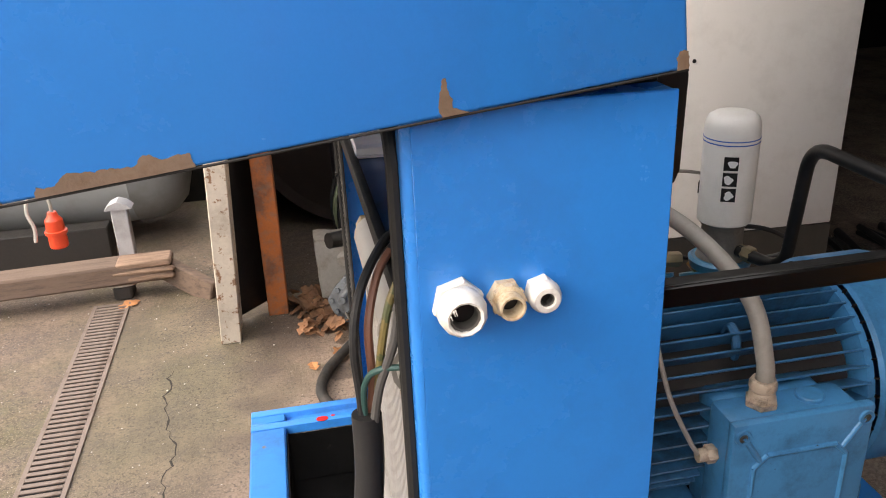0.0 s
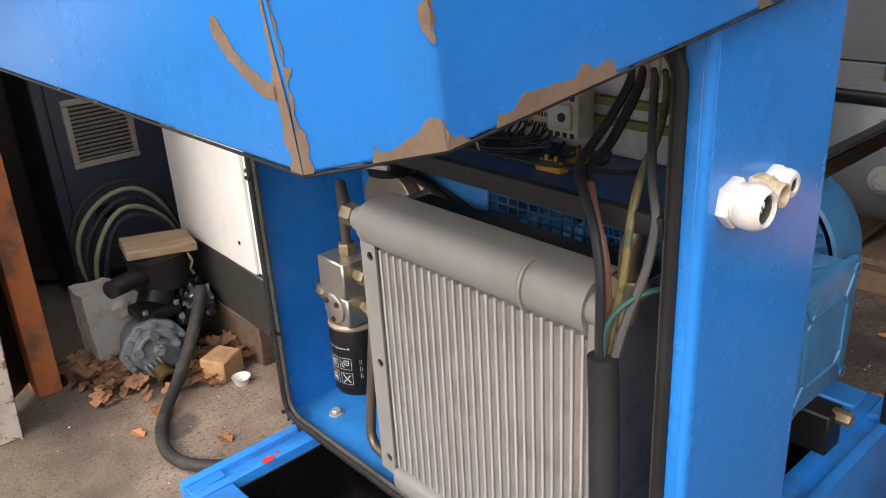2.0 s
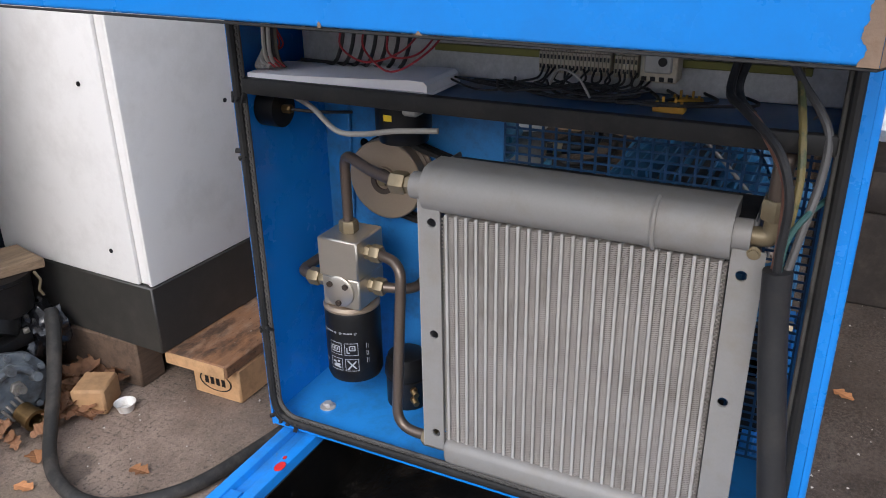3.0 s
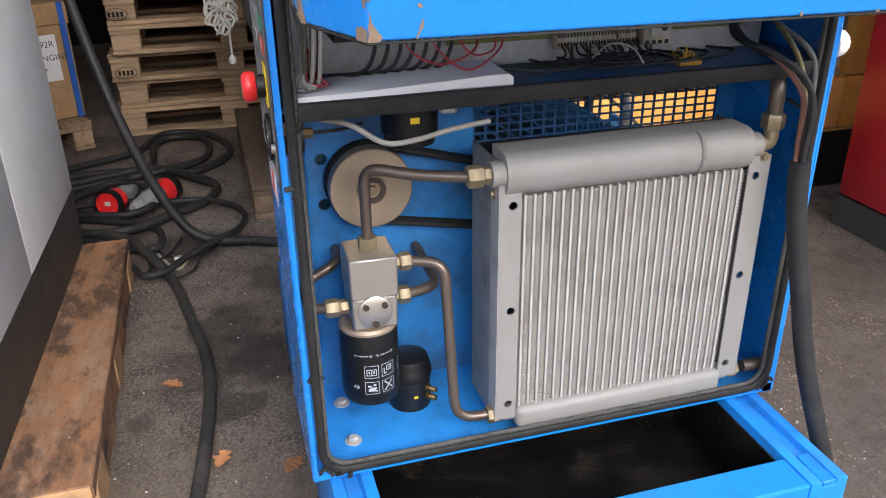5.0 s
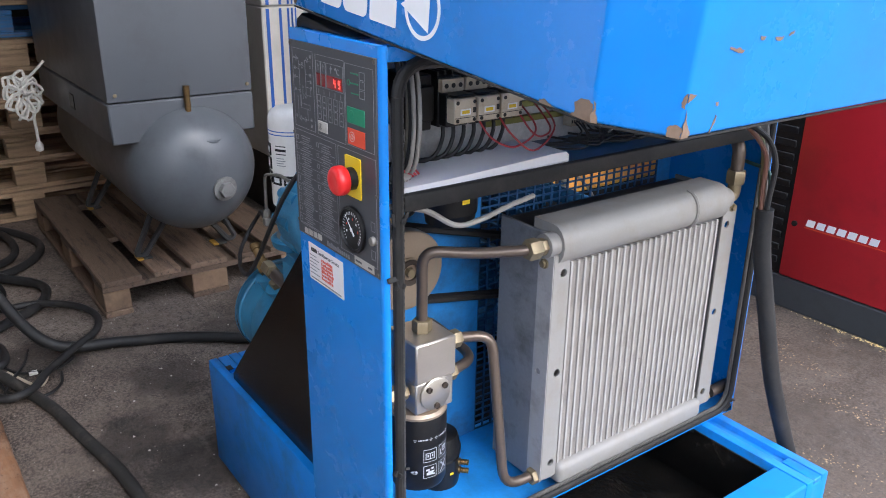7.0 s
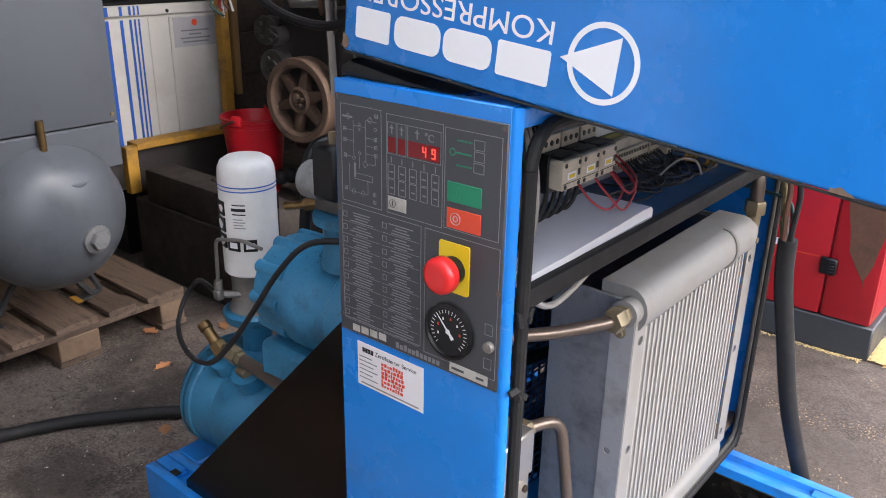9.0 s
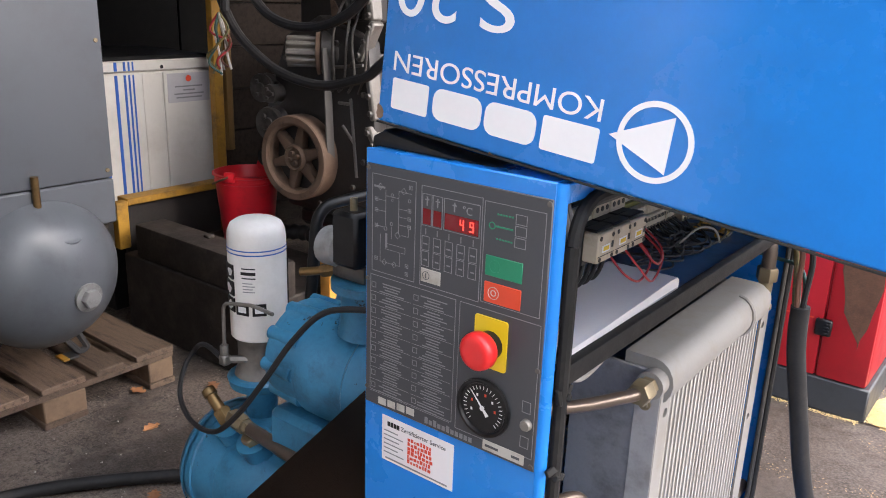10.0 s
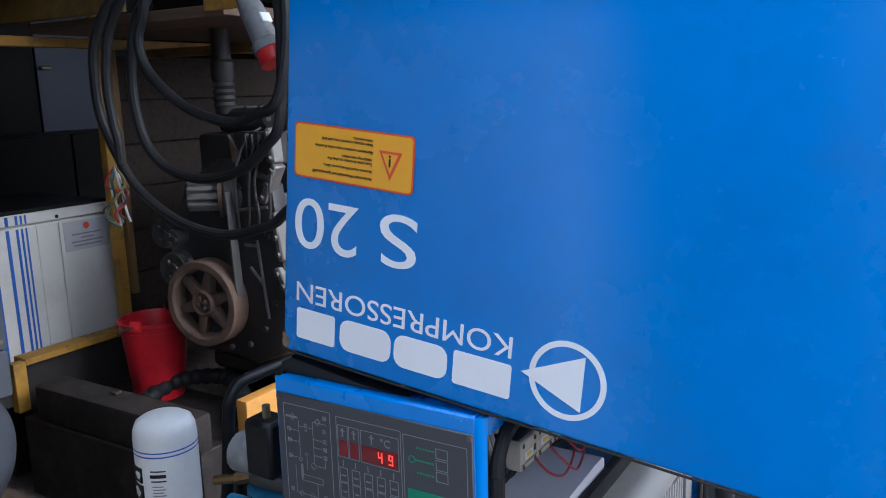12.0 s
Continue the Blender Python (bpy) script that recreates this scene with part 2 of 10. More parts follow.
M["fresh_wood"] = surface("cut_wood", (0.46, 0.27, 0.13), 0.75, var=0.2, scale=9, grain=70, bump=0.3, dirt=(0.15, 0.09, 0.05), dirt_amt=0.5, per_piece=0.12)
M["rust"] = surface("rusty_orange_paint", (0.45, 0.13, 0.03), 0.7, var=0.25, scale=16, grain=150, bump=0.4, dirt=(0.16, 0.14, 0.12), dirt_amt=0.6, dirt_scale=30, second=(0.2, 0.075, 0.035), second_at=(0.5, 0.62), second_scale=8)
M["white_post"] = surface("old_white_paint", (0.54, 0.47, 0.385), 0.65, var=0.15, scale=10, grain=120, bump=0.4, dirt=(0.24, 0.2, 0.16), dirt_amt=0.7, dirt_scale=4, second=(0.22, 0.11, 0.055), second_at=(0.57, 0.62), second_scale=38)
M["tank"] = surface("dark_grey_tank_paint", (0.105, 0.115, 0.127), 0.35, var=0.05, scale=6, grain=240, bump=0.08, bump_dist=0.0004, dirt=(0.05, 0.05, 0.055), dirt_amt=0.3)
M["red_lacquer"] = surface("red_lacquer", (0.42, 0.012, 0.02), 0.35, var=0.05, scale=6, grain=240, bump=0.05, dirt=(0.2, 0.01, 0.015), dirt_amt=0.4, dirt_scale=5)
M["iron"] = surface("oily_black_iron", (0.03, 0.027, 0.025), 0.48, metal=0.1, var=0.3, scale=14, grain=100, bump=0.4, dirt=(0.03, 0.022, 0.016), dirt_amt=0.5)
M["iron_hub"] = surface("dark_hub_iron", (0.06, 0.045, 0.035), 0.55, metal=0.4, var=0.2, scale=30, bump=0.1)
M["cast"] = surface("grey_cast_metal", (0.23, 0.214, 0.192), 0.5, metal=0.5, var=0.2, scale=14, grain=110, bump=0.35, dirt=(0.06, 0.05, 0.04), dirt_amt=0.6)
M["cast_dark"] = surface("oily_cast_metal", (0.11, 0.1, 0.09), 0.45, metal=0.5, var=0.25, scale=20, grain=110, bump=0.35, dirt=(0.02, 0.018, 0.015), dirt_amt=0.8)
M["rusty_iron"] = surface("rusty_iron", (0.17, 0.11, 0.075), 0.7, metal=0.2, var=0.25, scale=16, grain=110, bump=0.4, second=(0.07, 0.045, 0.035), second_scale=9)
M["yellow_paint"] = surface("worn_yellow_paint", (0.42, 0.22, 0.025), 0.55, var=0.15, scale=10, grain=120, bump=0.25, dirt=(0.07, 0.05, 0.03), dirt_amt=0.8, dirt_scale=10)
M["cardboard"] = surface("brown_crate_board", (0.38, 0.23, 0.11), 0.8, var=0.1, scale=6, bump=0.15, dirt=(0.16, 0.1, 0.05), dirt_amt=0.4)
M["leaf"] = surface("dry_leaf", (0.38, 0.17, 0.07), 0.8, var=0.3, scale=30, bump=0.2, per_piece=0.35)
M["cream_lacquer"] = surface("cream_lacquer", (0.6, 0.575, 0.53), 0.42, var=0.05, scale=5, grain=300, bump=0.06, bump_dist=0.0004, dirt=(0.34, 0.31, 0.27), dirt_amt=0.35, dirt_scale=5)
M["grey_paper"] = surface("greyish_paper", (0.43, 0.42, 0.44), 0.6, var=0.08, scale=30, bump=0.05)
M["stripe"] = surface("blue_stripe", (0.02, 0.1, 0.42), 0.45, var=0.05, bump=0.0)
M["concrete"] = surface("concrete_block", (0.34, 0.31, 0.27), 0.9, var=0.2, scale=14, grain=90, bump=0.6, bump_dist=0.004, dirt=(0.15, 0.12, 0.09), dirt_amt=0.6)
# near-black tone that puts the unlit interior into the wall colour
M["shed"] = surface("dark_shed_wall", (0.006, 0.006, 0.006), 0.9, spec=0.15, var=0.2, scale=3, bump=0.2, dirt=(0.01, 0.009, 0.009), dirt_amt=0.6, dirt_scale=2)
# pale tone chosen for the light these added walls throw back
M["facade"] = surface("pale_bounce_wall", (0.6, 0.58, 0.54), 0.85, var=0.15, scale=2, bump=0.2, dirt=(0.4, 0.37, 0.33), dirt_amt=0.5, dirt_scale=2)
M["led"] = glow("led_digits", (1.0, 0.05, 0.03), 0.9)
M["led_dark"] = surface("led_window", (0.16, 0.004, 0.006), 0.15, var=0.03, bump=0.0)


def stained_plank():
    """Old sawn plank: brown grain with oil blotches, pale scuffs, dark and light specks."""
    m = bpy.data.materials.new("stained_plank")
    m.use_nodes = True
    nt = m.node_tree
    b = nt.nodes["Principled BSDF"]
    grain = noise_tex(nt, 9, 8, 0.7, (0.5, 6, 6))
    c = mixed(nt, grain, (0.12, 0.06, 0.034), (0.36, 0.19, 0.1))
    warm = ramp(nt, [(0.5, (0, 0, 0)), (0.64, (0.6,) * 3)], noise_tex(nt, 4.5, 10, 0.75, (1, 2, 2)))
    c = mixed(nt, warm, c, (0.36, 0.165, 0.07))
    dust = ramp(nt, [(0.5, (0, 0, 0)), (0.62, (0.65,) * 3)], noise_tex(nt, 8, 10, 0.7, (1, 2.0, 2.0)))
    c = mixed(nt, dust, c, (0.31, 0.205, 0.14))
    oil = ramp(nt, [(0.5, (0, 0, 0)), (0.62, (0.8,) * 3)], noise_tex(nt, 7, 9, 0.66, (0.8, 1.5, 1.5)))
    c = mixed(nt, oil, c, (0.038, 0.026, 0.02))
    speck = ramp(nt, [(0.6, (0, 0, 0)), (0.66, (0.85,) * 3)], noise_tex(nt, 70, 6, 0.75, (1, 2, 2)))
    c = mixed(nt, speck, c, (0.022, 0.017, 0.014))
    pale = ramp(nt, [(0.71, (0, 0, 0)), (0.74, (0.8,) * 3)], noise_tex(nt, 60, 3, 0.6))
    c = mixed(nt, pale, c, (0.46, 0.4, 0.33))
    nt.links.new(c, b.inputs["Base Color"])
    b.inputs["Roughness"].default_value = 0.78
    b.inputs["Specular IOR Level"].default_value = 0.3
    bp = nt.nodes.new("ShaderNodeBump")
    bp.inputs["Strength"].default_value, bp.inputs["Distance"].default_value = 0.7, 0.003
    nt.links.new(grain, bp.inputs["Height"])
    nt.links.new(bp.outputs[0], b.inputs["Normal"])
    return m


def floor_material():
    m = bpy.data.materials.new("yard_concrete")
    m.use_nodes = True
    nt = m.node_tree
    b = nt.nodes["Principled BSDF"]
    broad = noise_tex(nt, 0.9, 6, 0.6)
    mid = ramp(nt, [(0.38, (0, 0, 0)), (0.62, (1, 1, 1))], noise_tex(nt, 6, 12, 0.78))
    fine = noise_tex(nt, 85, 5, 0.75)
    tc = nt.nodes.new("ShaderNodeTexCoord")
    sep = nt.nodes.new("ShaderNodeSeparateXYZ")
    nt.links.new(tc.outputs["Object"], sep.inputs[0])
    # dry pale slab in the yard, darker slab inside the shed, mixed by position
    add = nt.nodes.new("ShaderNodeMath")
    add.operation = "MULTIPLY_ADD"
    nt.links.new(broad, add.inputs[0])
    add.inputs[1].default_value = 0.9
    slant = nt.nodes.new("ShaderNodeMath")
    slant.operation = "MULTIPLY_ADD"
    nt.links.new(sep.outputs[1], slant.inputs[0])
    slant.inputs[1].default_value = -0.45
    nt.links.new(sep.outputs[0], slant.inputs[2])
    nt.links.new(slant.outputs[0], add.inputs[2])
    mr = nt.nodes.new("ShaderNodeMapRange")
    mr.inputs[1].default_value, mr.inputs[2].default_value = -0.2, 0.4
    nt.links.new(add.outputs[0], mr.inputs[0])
    yard = mixed(nt, mid, (0.118, 0.084, 0.064), (0.245, 0.18, 0.134))
    moss = ramp(nt, [(0.46, (0, 0, 0)), (0.62, (0.85,) * 3)], noise_tex(nt, 1.7, 9, 0.7))
    yard = mixed(nt, moss, yard, (0.125, 0.11, 0.058))
    pale = ramp(nt, [(0.56, (0, 0, 0)), (0.7, (0.6,) * 3)], noise_tex(nt, 3.3, 10, 0.75))
    yard = mixed(nt, pale, yard, (0.29, 0.215, 0.16))
    sand = ramp(nt, [(0.4, (0.5,) * 3), (0.56, (0, 0, 0))], noise_tex(nt, 38, 8, 0.8))
    yard = mixed(nt, sand, yard, (0.06, 0.047, 0.036))
    chips_ = ramp(nt, [(0.57, (0, 0, 0)), (0.63, (0.55,) * 3)], noise_tex(nt, 170, 3, 0.7))
    yard = mixed(nt, chips_, yard, (0.36, 0.29, 0.22))
    # darker slab: brown and black clouds, hand-sized blotches, pale scuffs, worn pebbly areas
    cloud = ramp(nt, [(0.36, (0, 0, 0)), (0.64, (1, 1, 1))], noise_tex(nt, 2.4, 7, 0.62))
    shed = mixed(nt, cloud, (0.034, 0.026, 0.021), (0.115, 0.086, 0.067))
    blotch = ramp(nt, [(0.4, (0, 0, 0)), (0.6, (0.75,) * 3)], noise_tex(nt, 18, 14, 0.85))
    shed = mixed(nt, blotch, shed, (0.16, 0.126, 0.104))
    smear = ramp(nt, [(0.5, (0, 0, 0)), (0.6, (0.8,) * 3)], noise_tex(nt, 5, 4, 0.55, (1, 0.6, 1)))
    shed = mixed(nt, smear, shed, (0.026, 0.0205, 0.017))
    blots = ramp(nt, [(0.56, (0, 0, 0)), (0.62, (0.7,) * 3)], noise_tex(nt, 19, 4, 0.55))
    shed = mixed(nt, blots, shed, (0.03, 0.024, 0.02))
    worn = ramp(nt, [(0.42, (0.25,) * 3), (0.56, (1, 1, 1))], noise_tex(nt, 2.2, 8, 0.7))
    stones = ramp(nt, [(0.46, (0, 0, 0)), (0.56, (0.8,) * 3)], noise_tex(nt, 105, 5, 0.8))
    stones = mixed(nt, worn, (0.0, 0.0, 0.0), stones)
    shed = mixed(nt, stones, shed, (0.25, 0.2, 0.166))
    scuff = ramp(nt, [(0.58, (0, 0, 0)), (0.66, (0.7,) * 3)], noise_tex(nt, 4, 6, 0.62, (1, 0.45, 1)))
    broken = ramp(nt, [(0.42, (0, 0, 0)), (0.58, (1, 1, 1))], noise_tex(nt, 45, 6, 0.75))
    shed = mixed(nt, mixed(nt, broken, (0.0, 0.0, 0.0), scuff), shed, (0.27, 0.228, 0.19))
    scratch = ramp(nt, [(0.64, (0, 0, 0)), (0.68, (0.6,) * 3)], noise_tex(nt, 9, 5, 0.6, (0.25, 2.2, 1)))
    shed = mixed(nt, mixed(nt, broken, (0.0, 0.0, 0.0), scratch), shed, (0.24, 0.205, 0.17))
    # wet oil stains with ragged rims
    warp = nt.nodes.new("ShaderNodeTexNoise")
    warp.inputs["Scale"].default_value, warp.inputs["Detail"].default_value = 9, 6
    nt.links.new(tc.outputs["Object"], warp.inputs["Vector"])
    off = nt.nodes.new("ShaderNodeVectorMath")
    off.operation = "MULTIPLY_ADD"
    nt.links.new(warp.outputs["Color"], off.inputs[0])
    off.inputs[1].default_value = (0.16, 0.16, 0)
    nt.links.new(tc.outputs["Object"], off.inputs[2])

    def stains(spots, amount):
        """A mask of round stains with ragged rims."""
        mask = None
        for x, y, r, edge in spots:
            dist = nt.nodes.new("ShaderNodeVectorMath")
            dist.operation = "DISTANCE"
            nt.links.new(off.outputs[0], dist.inputs[0])
            dist.inputs[1].default_value = (x + 0.08, y + 0.08, 0)
            rim = nt.nodes.new("ShaderNodeMapRange")
            rim.inputs[1].default_value, rim.inputs[2].default_value = r * (1 + edge), r * (1 - edge)
            rim.inputs[4].default_value = amount
            nt.links.new(dist.outputs["Value"], rim.inputs[0])
            if mask is None:
                mask = rim.outputs[0]
            else:
                mx = nt.nodes.new("ShaderNodeMath")
                mx.operation = "MAXIMUM"
                nt.links.new(mask, mx.inputs[0])
                nt.links.new(rim.outputs[0], mx.inputs[1])
                mask = mx.outputs[0]
        return mask

    # broad patches that brown and darken the slab south of the compressor
    oily = stains(((0.75, 0.3, 0.5, 0.45), (0.9, -0.2, 0.4, 0.5), (1.4, 0.6, 0.45, 0.5), (0.35, -0.1, 0.5, 0.5), (0.2, 0.35, 0.4, 0.5)), 0.6)
    shed = mixed(nt, oily, shed, (0.068, 0.048, 0.034))
    dusted = stains(((2.15, 1.55, 0.28, 0.7), (2.5, 1.75, 0.25, 0.7), (1.95, 1.4, 0.15, 0.7)), 0.6)
    shed = mixed(nt, mixed(nt, broken, (0.0, 0.0, 0.0), dusted), shed, (0.26, 0.22, 0.185))
    wet = stains(((1.26, 1.77, 0.11, 0.15), (0.84, 1.77, 0.075, 0.15), (1.05, 1.64, 0.13, 0.15), (0.83, 1.99, 0.05, 0.2), (1.9, 1.88, 0.13, 0.2), (1.55, 1.55, 0.12, 0.2), (1.75, 1.3, 0.1, 0.2), (2.2, 0.75, 0.16, 0.2)), 0.6)
    shed = mixed(nt, wet, shed, (0.024, 0.02, 0.018))
    damp = stains(((0.1, 2.26, 0.045, 0.2), (-0.1, 2.55, 0.13, 0.5), (0.02, 2.75, 0.14, 0.5), (-0.2, 2.8, 0.15, 0.5)), 0.65)
    dry = stains(((0.02, 2.02, 0.22, 0.5), (0.22, 2.2, 0.28, 0.6), (0.0, 1.8, 0.22, 0.7)), 0.75)
    dusty = mixed(nt, mid, (0.23, 0.165, 0.125), (0.4, 0.3, 0.235))
    yard = mixed(nt, dry, yard, dusty)
    green = stains(((-0.38, 2.36, 0.22, 0.6), (-0.42, 2.07, 0.28, 0.6), (-0.3, 2.55, 0.12, 0.6), (-0.55, 2.6, 0.25, 0.7)), 0.7)
    yard = mixed(nt, green, yard, mixed(nt, mid, (0.09, 0.078, 0.045), (0.19, 0.16, 0.105)))
    seep = stains(((-0.16, 2.3, 0.09, 0.6), (-0.17, 2.12, 0.06, 0.7), (-0.2, 1.95, 0.06, 0.7)), 0.5)
    yard = mixed(nt, seep, yard, (0.09, 0.066, 0.055))
    yard = mixed(nt, damp, yard, (0.05, 0.036, 0.028))
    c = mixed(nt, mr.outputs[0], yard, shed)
    grit = ramp(nt, [(0.7, (0, 0, 0)), (0.76, (0.5,) * 3)], noise_tex(nt, 90, 2, 0.5))
    c = mixed(nt, grit, c, (0.3, 0.27, 0.23))
    pits = ramp(nt, [(0.38, (0.75,) * 3), (0.48, (0, 0, 0))], fine)
    patchy = ramp(nt, [(0.42, (0.45,) * 3), (0.58, (1, 1, 1))], noise_tex(nt, 3.7, 6, 0.65))
    c = mixed(nt, mixed(nt, patchy, (0.0, 0.0, 0.0), pits), c, (0.03, 0.027, 0.024))
    nt.links.new(c, b.inputs["Base Color"])
    rr = nt.nodes.new("ShaderNodeMapRange")
    rr.inputs[3].default_value, rr.inputs[4].default_value = 0.6, 0.95
    nt.links.new(mid, rr.inputs[0])
    nt.links.new(rr.outputs[0], b.inputs["Roughness"])
    bp = nt.nodes.new("ShaderNodeBump")
    bp.inputs["Strength"].default_value, bp.inputs["Distance"].default_value = 0.7, 0.004
    nt.links.new(mixed(nt, patchy, blotch, fine), bp.inputs["Height"])
    nt.links.new(bp.outputs[0], b.inputs["Normal"])
    return m


M["stained_plank"] = stained_plank()
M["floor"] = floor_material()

# ---- builders ----
BASE = {}


def thing(name, at, label, category, group=""):
    """An Empty at the base of a thing; its parts are modelled in world coordinates."""
    ob = new(name)
    ob.empty_display_size = 0.05
    ob.location = at
    BASE[ob] = Vector(at)
    return tagged(ob, label, category, group)


def finish(bm, smooth):
    bmesh.ops.recalc_face_normals(bm, faces=bm.faces)
    if smooth:
        for f in bm.faces:
            f.smooth = True
        for e in bm.edges:
            if len(e.link_faces) == 2 and e.calc_face_angle(0) > 0.62:
                e.smooth = False


def part(name, bm, material, parent=None, label="", smooth=True):
    finish(bm, smooth)
    me = bpy.data.meshes.new(name)
    bm.to_mesh(me)
    bm.free()
    me.materials.append(M[material] if isinstance(material, str) else material)
    ob = new(name, me)
    if parent is not None:
        ob.parent = parent
        if parent in BASE:
            ob.matrix_parent_inverse = Matrix.Translation(-BASE[parent])
    return tagged(ob, label)


def single(name, bm, material, label, category, group="", kind="", smooth=True):
    return tagged(part(name, bm, material, None, "", smooth), label, category, group, kind)


def box(bm, lo, hi, bevel=0.0, m=None, seg=1):
    sub = bmesh.new()
    bmesh.ops.create_cube(sub, size=1)
    s = [max(1e-5, abs(h - l)) for l, h in zip(lo, hi)]
    c = [(l + h) / 2 for l, h in zip(lo, hi)]
    bmesh.ops.transform(sub, matrix=Matrix.LocRotScale(c, None, s), verts=sub.verts)
    if bevel:
        bmesh.ops.bevel(sub, geom=sub.edges[:], offset=min(bevel, min(s) * 0.45), segments=seg, profile=0.5, affect="EDGES")
    return join(bm, sub, m)


def join(bm, sub, m=None):
    if m is not None:
        bmesh.ops.transform(sub, matrix=m, verts=sub.verts)
    tmp = bpy.data.meshes.new("tmp")
    sub.to_mesh(tmp)
    sub.free()
    bm.from_mesh(tmp)
    bpy.data.meshes.remove(tmp)
    return bm


def bbox(lo, hi, bevel=0.0, m=None, seg=1):
    return box(bmesh.new(), lo, hi, bevel, m, seg)


def aim(p, d):
    """A pose at p whose z axis points along d."""
    return Matrix.Translation(p) @ Vector(d).to_track_quat("Z", "Y").to_matrix().to_4x4()


def lathe(bm, profile, m, seg=28, closed=True):
    """Turn a profile of (radius, height) pairs round the z axis of m."""
    rings = []
    for r, h in profile:
        if r < 1e-6:
            rings.append([bm.verts.new(m @ Vector((0, 0, h)))])
        else:
            rings.append([bm.verts.new(m @ Vector((r * math.cos(a), r * math.sin(a), h))) for a in (2 * math.pi * k / seg for k in range(seg))])
    for a, b in zip(rings, rings[1:]):
        for k in range(seg):
            k2 = (k + 1) % seg
            if len(a) == 1 and len(b) == 1:
                continue
            if len(a) == 1:
                bm.faces.new((a[0], b[k], b[k2]))
            elif len(b) == 1:
                bm.faces.new((a[k], b[0], a[k2]))
            else:
                bm.faces.new((a[k], b[k], b[k2], a[k2]))
    if closed:
        for ring, rev in ((rings[0], True), (rings[-1], False)):
            if len(ring) > 1:
                bm.faces.new(ring[::-1] if rev else ring)
    return bm


def rod(bm, p0, p1, r, seg=16, r1=None, bevel=0.0):
    d = Vector(p1) - Vector(p0)
    L = d.length
    r1 = r if r1 is None else r1
    prof = [(r, 0), (r1, L)] if not bevel else [(r - bevel, 0), (r, bevel), (r1, L - bevel), (r1 - bevel, L)]
    return lathe(bm, prof, aim(p0, d), seg)


def hexnut(bm, p0, p1, r):
    d = Vector(p1) - Vector(p0)
    L = d.length
    return lathe(bm, [(r * 0.9, 0), (r, L * 0.12), (r, L * 0.88), (r * 0.9, L)], aim(p0, d), 6)


def smooth_path(pts, n=8):
    """A curve through the points."""
    P = [Vector(p) for p in pts]
    out = []
    for i in range(len(P) - 1):
        a, b, c, d = P[max(0, i - 1)], P[i], P[i + 1], P[min(len(P) - 1, i + 2)]
        for k in range(n):
            t = k / n
            out.append(0.5 * ((2 * b) + (c - a) * t + (2 * a - 5 * b + 4 * c - d) * t * t + (3 * b - a - 3 * c + d) * t ** 3))
    out.append(P[-1])
    return out


def bent(pts, radius, n=6):
    """Straight runs joined by rounded bends."""
    P = [Vector(p) for p in pts]
    out = [P[0]]
    for a, b, c in zip(P, P[1:], P[2:]):
        u, v = (a - b).normalized(), (c - b).normalized()
        r = min(radius, (a - b).length * 0.49, (c - b).length * 0.49)
        s, e = b + u * r, b + v * r
        for k in range(n + 1):
            t = k / n
            out.append((1 - t) ** 2 * s + 2 * t * (1 - t) * b + t * t * e)
    out.append(P[-1])
    return out


def tube(bm, path, r, seg=10):
    """Sweep a circle along a path of points."""
    P = [Vector(p) for p in path]
    tang = [(P[min(i + 1, len(P) - 1)] - P[max(i - 1, 0)]).normalized() for i in range(len(P))]
    nrm = tang[0].orthogonal().normalized()
    rings = []
    for i, (p, t) in enumerate(zip(P, tang)):
        nrm = (nrm - t * nrm.dot(t)).normalized()
        bi = t.cross(nrm)
        rr = r(i / (len(P) - 1)) if callable(r) else r
        rings.append([bm.verts.new(p + rr * (math.cos(a) * nrm + math.sin(a) * bi)) for a in (2 * math.pi * k / seg for k in range(seg))])
    for a, b in zip(rings, rings[1:]):
        for k in range(seg):
            bm.faces.new((a[k], a[(k + 1) % seg], b[(k + 1) % seg], b[k]))
    bm.faces.new(rings[0][::-1])
    bm.faces.new(rings[-1])
    return bm


def prism(bm, pts, axis, lo, hi, m=None, bevel=0.0):
    """Extrude a polygon: axis 'x' takes (y, z), 'y' takes (x, z), 'z' takes (x, y)."""
    sub = bmesh.new()
    place = {"x": lambda a, b, h: (h, a, b), "y": lambda a, b, h: (a, h, b), "z": lambda a, b, h: (a, b, h)}[axis]
    A = [sub.verts.new(place(a, b, lo)) for a, b in pts]
    B = [sub.verts.new(place(a, b, hi)) for a, b in pts]
    sub.faces.new(A[::-1])
    sub.faces.new(B)
    for k in range(len(A)):
        k2 = (k + 1) % len(A)
        sub.faces.new((A[k], A[k2], B[k2], B[k]))
    bmesh.ops.recalc_face_normals(sub, faces=sub.faces)
    if bevel:
        bmesh.ops.bevel(sub, geom=sub.edges[:], offset=bevel, segments=2, profile=0.5, affect="EDGES")
    return join(bm, sub, m)


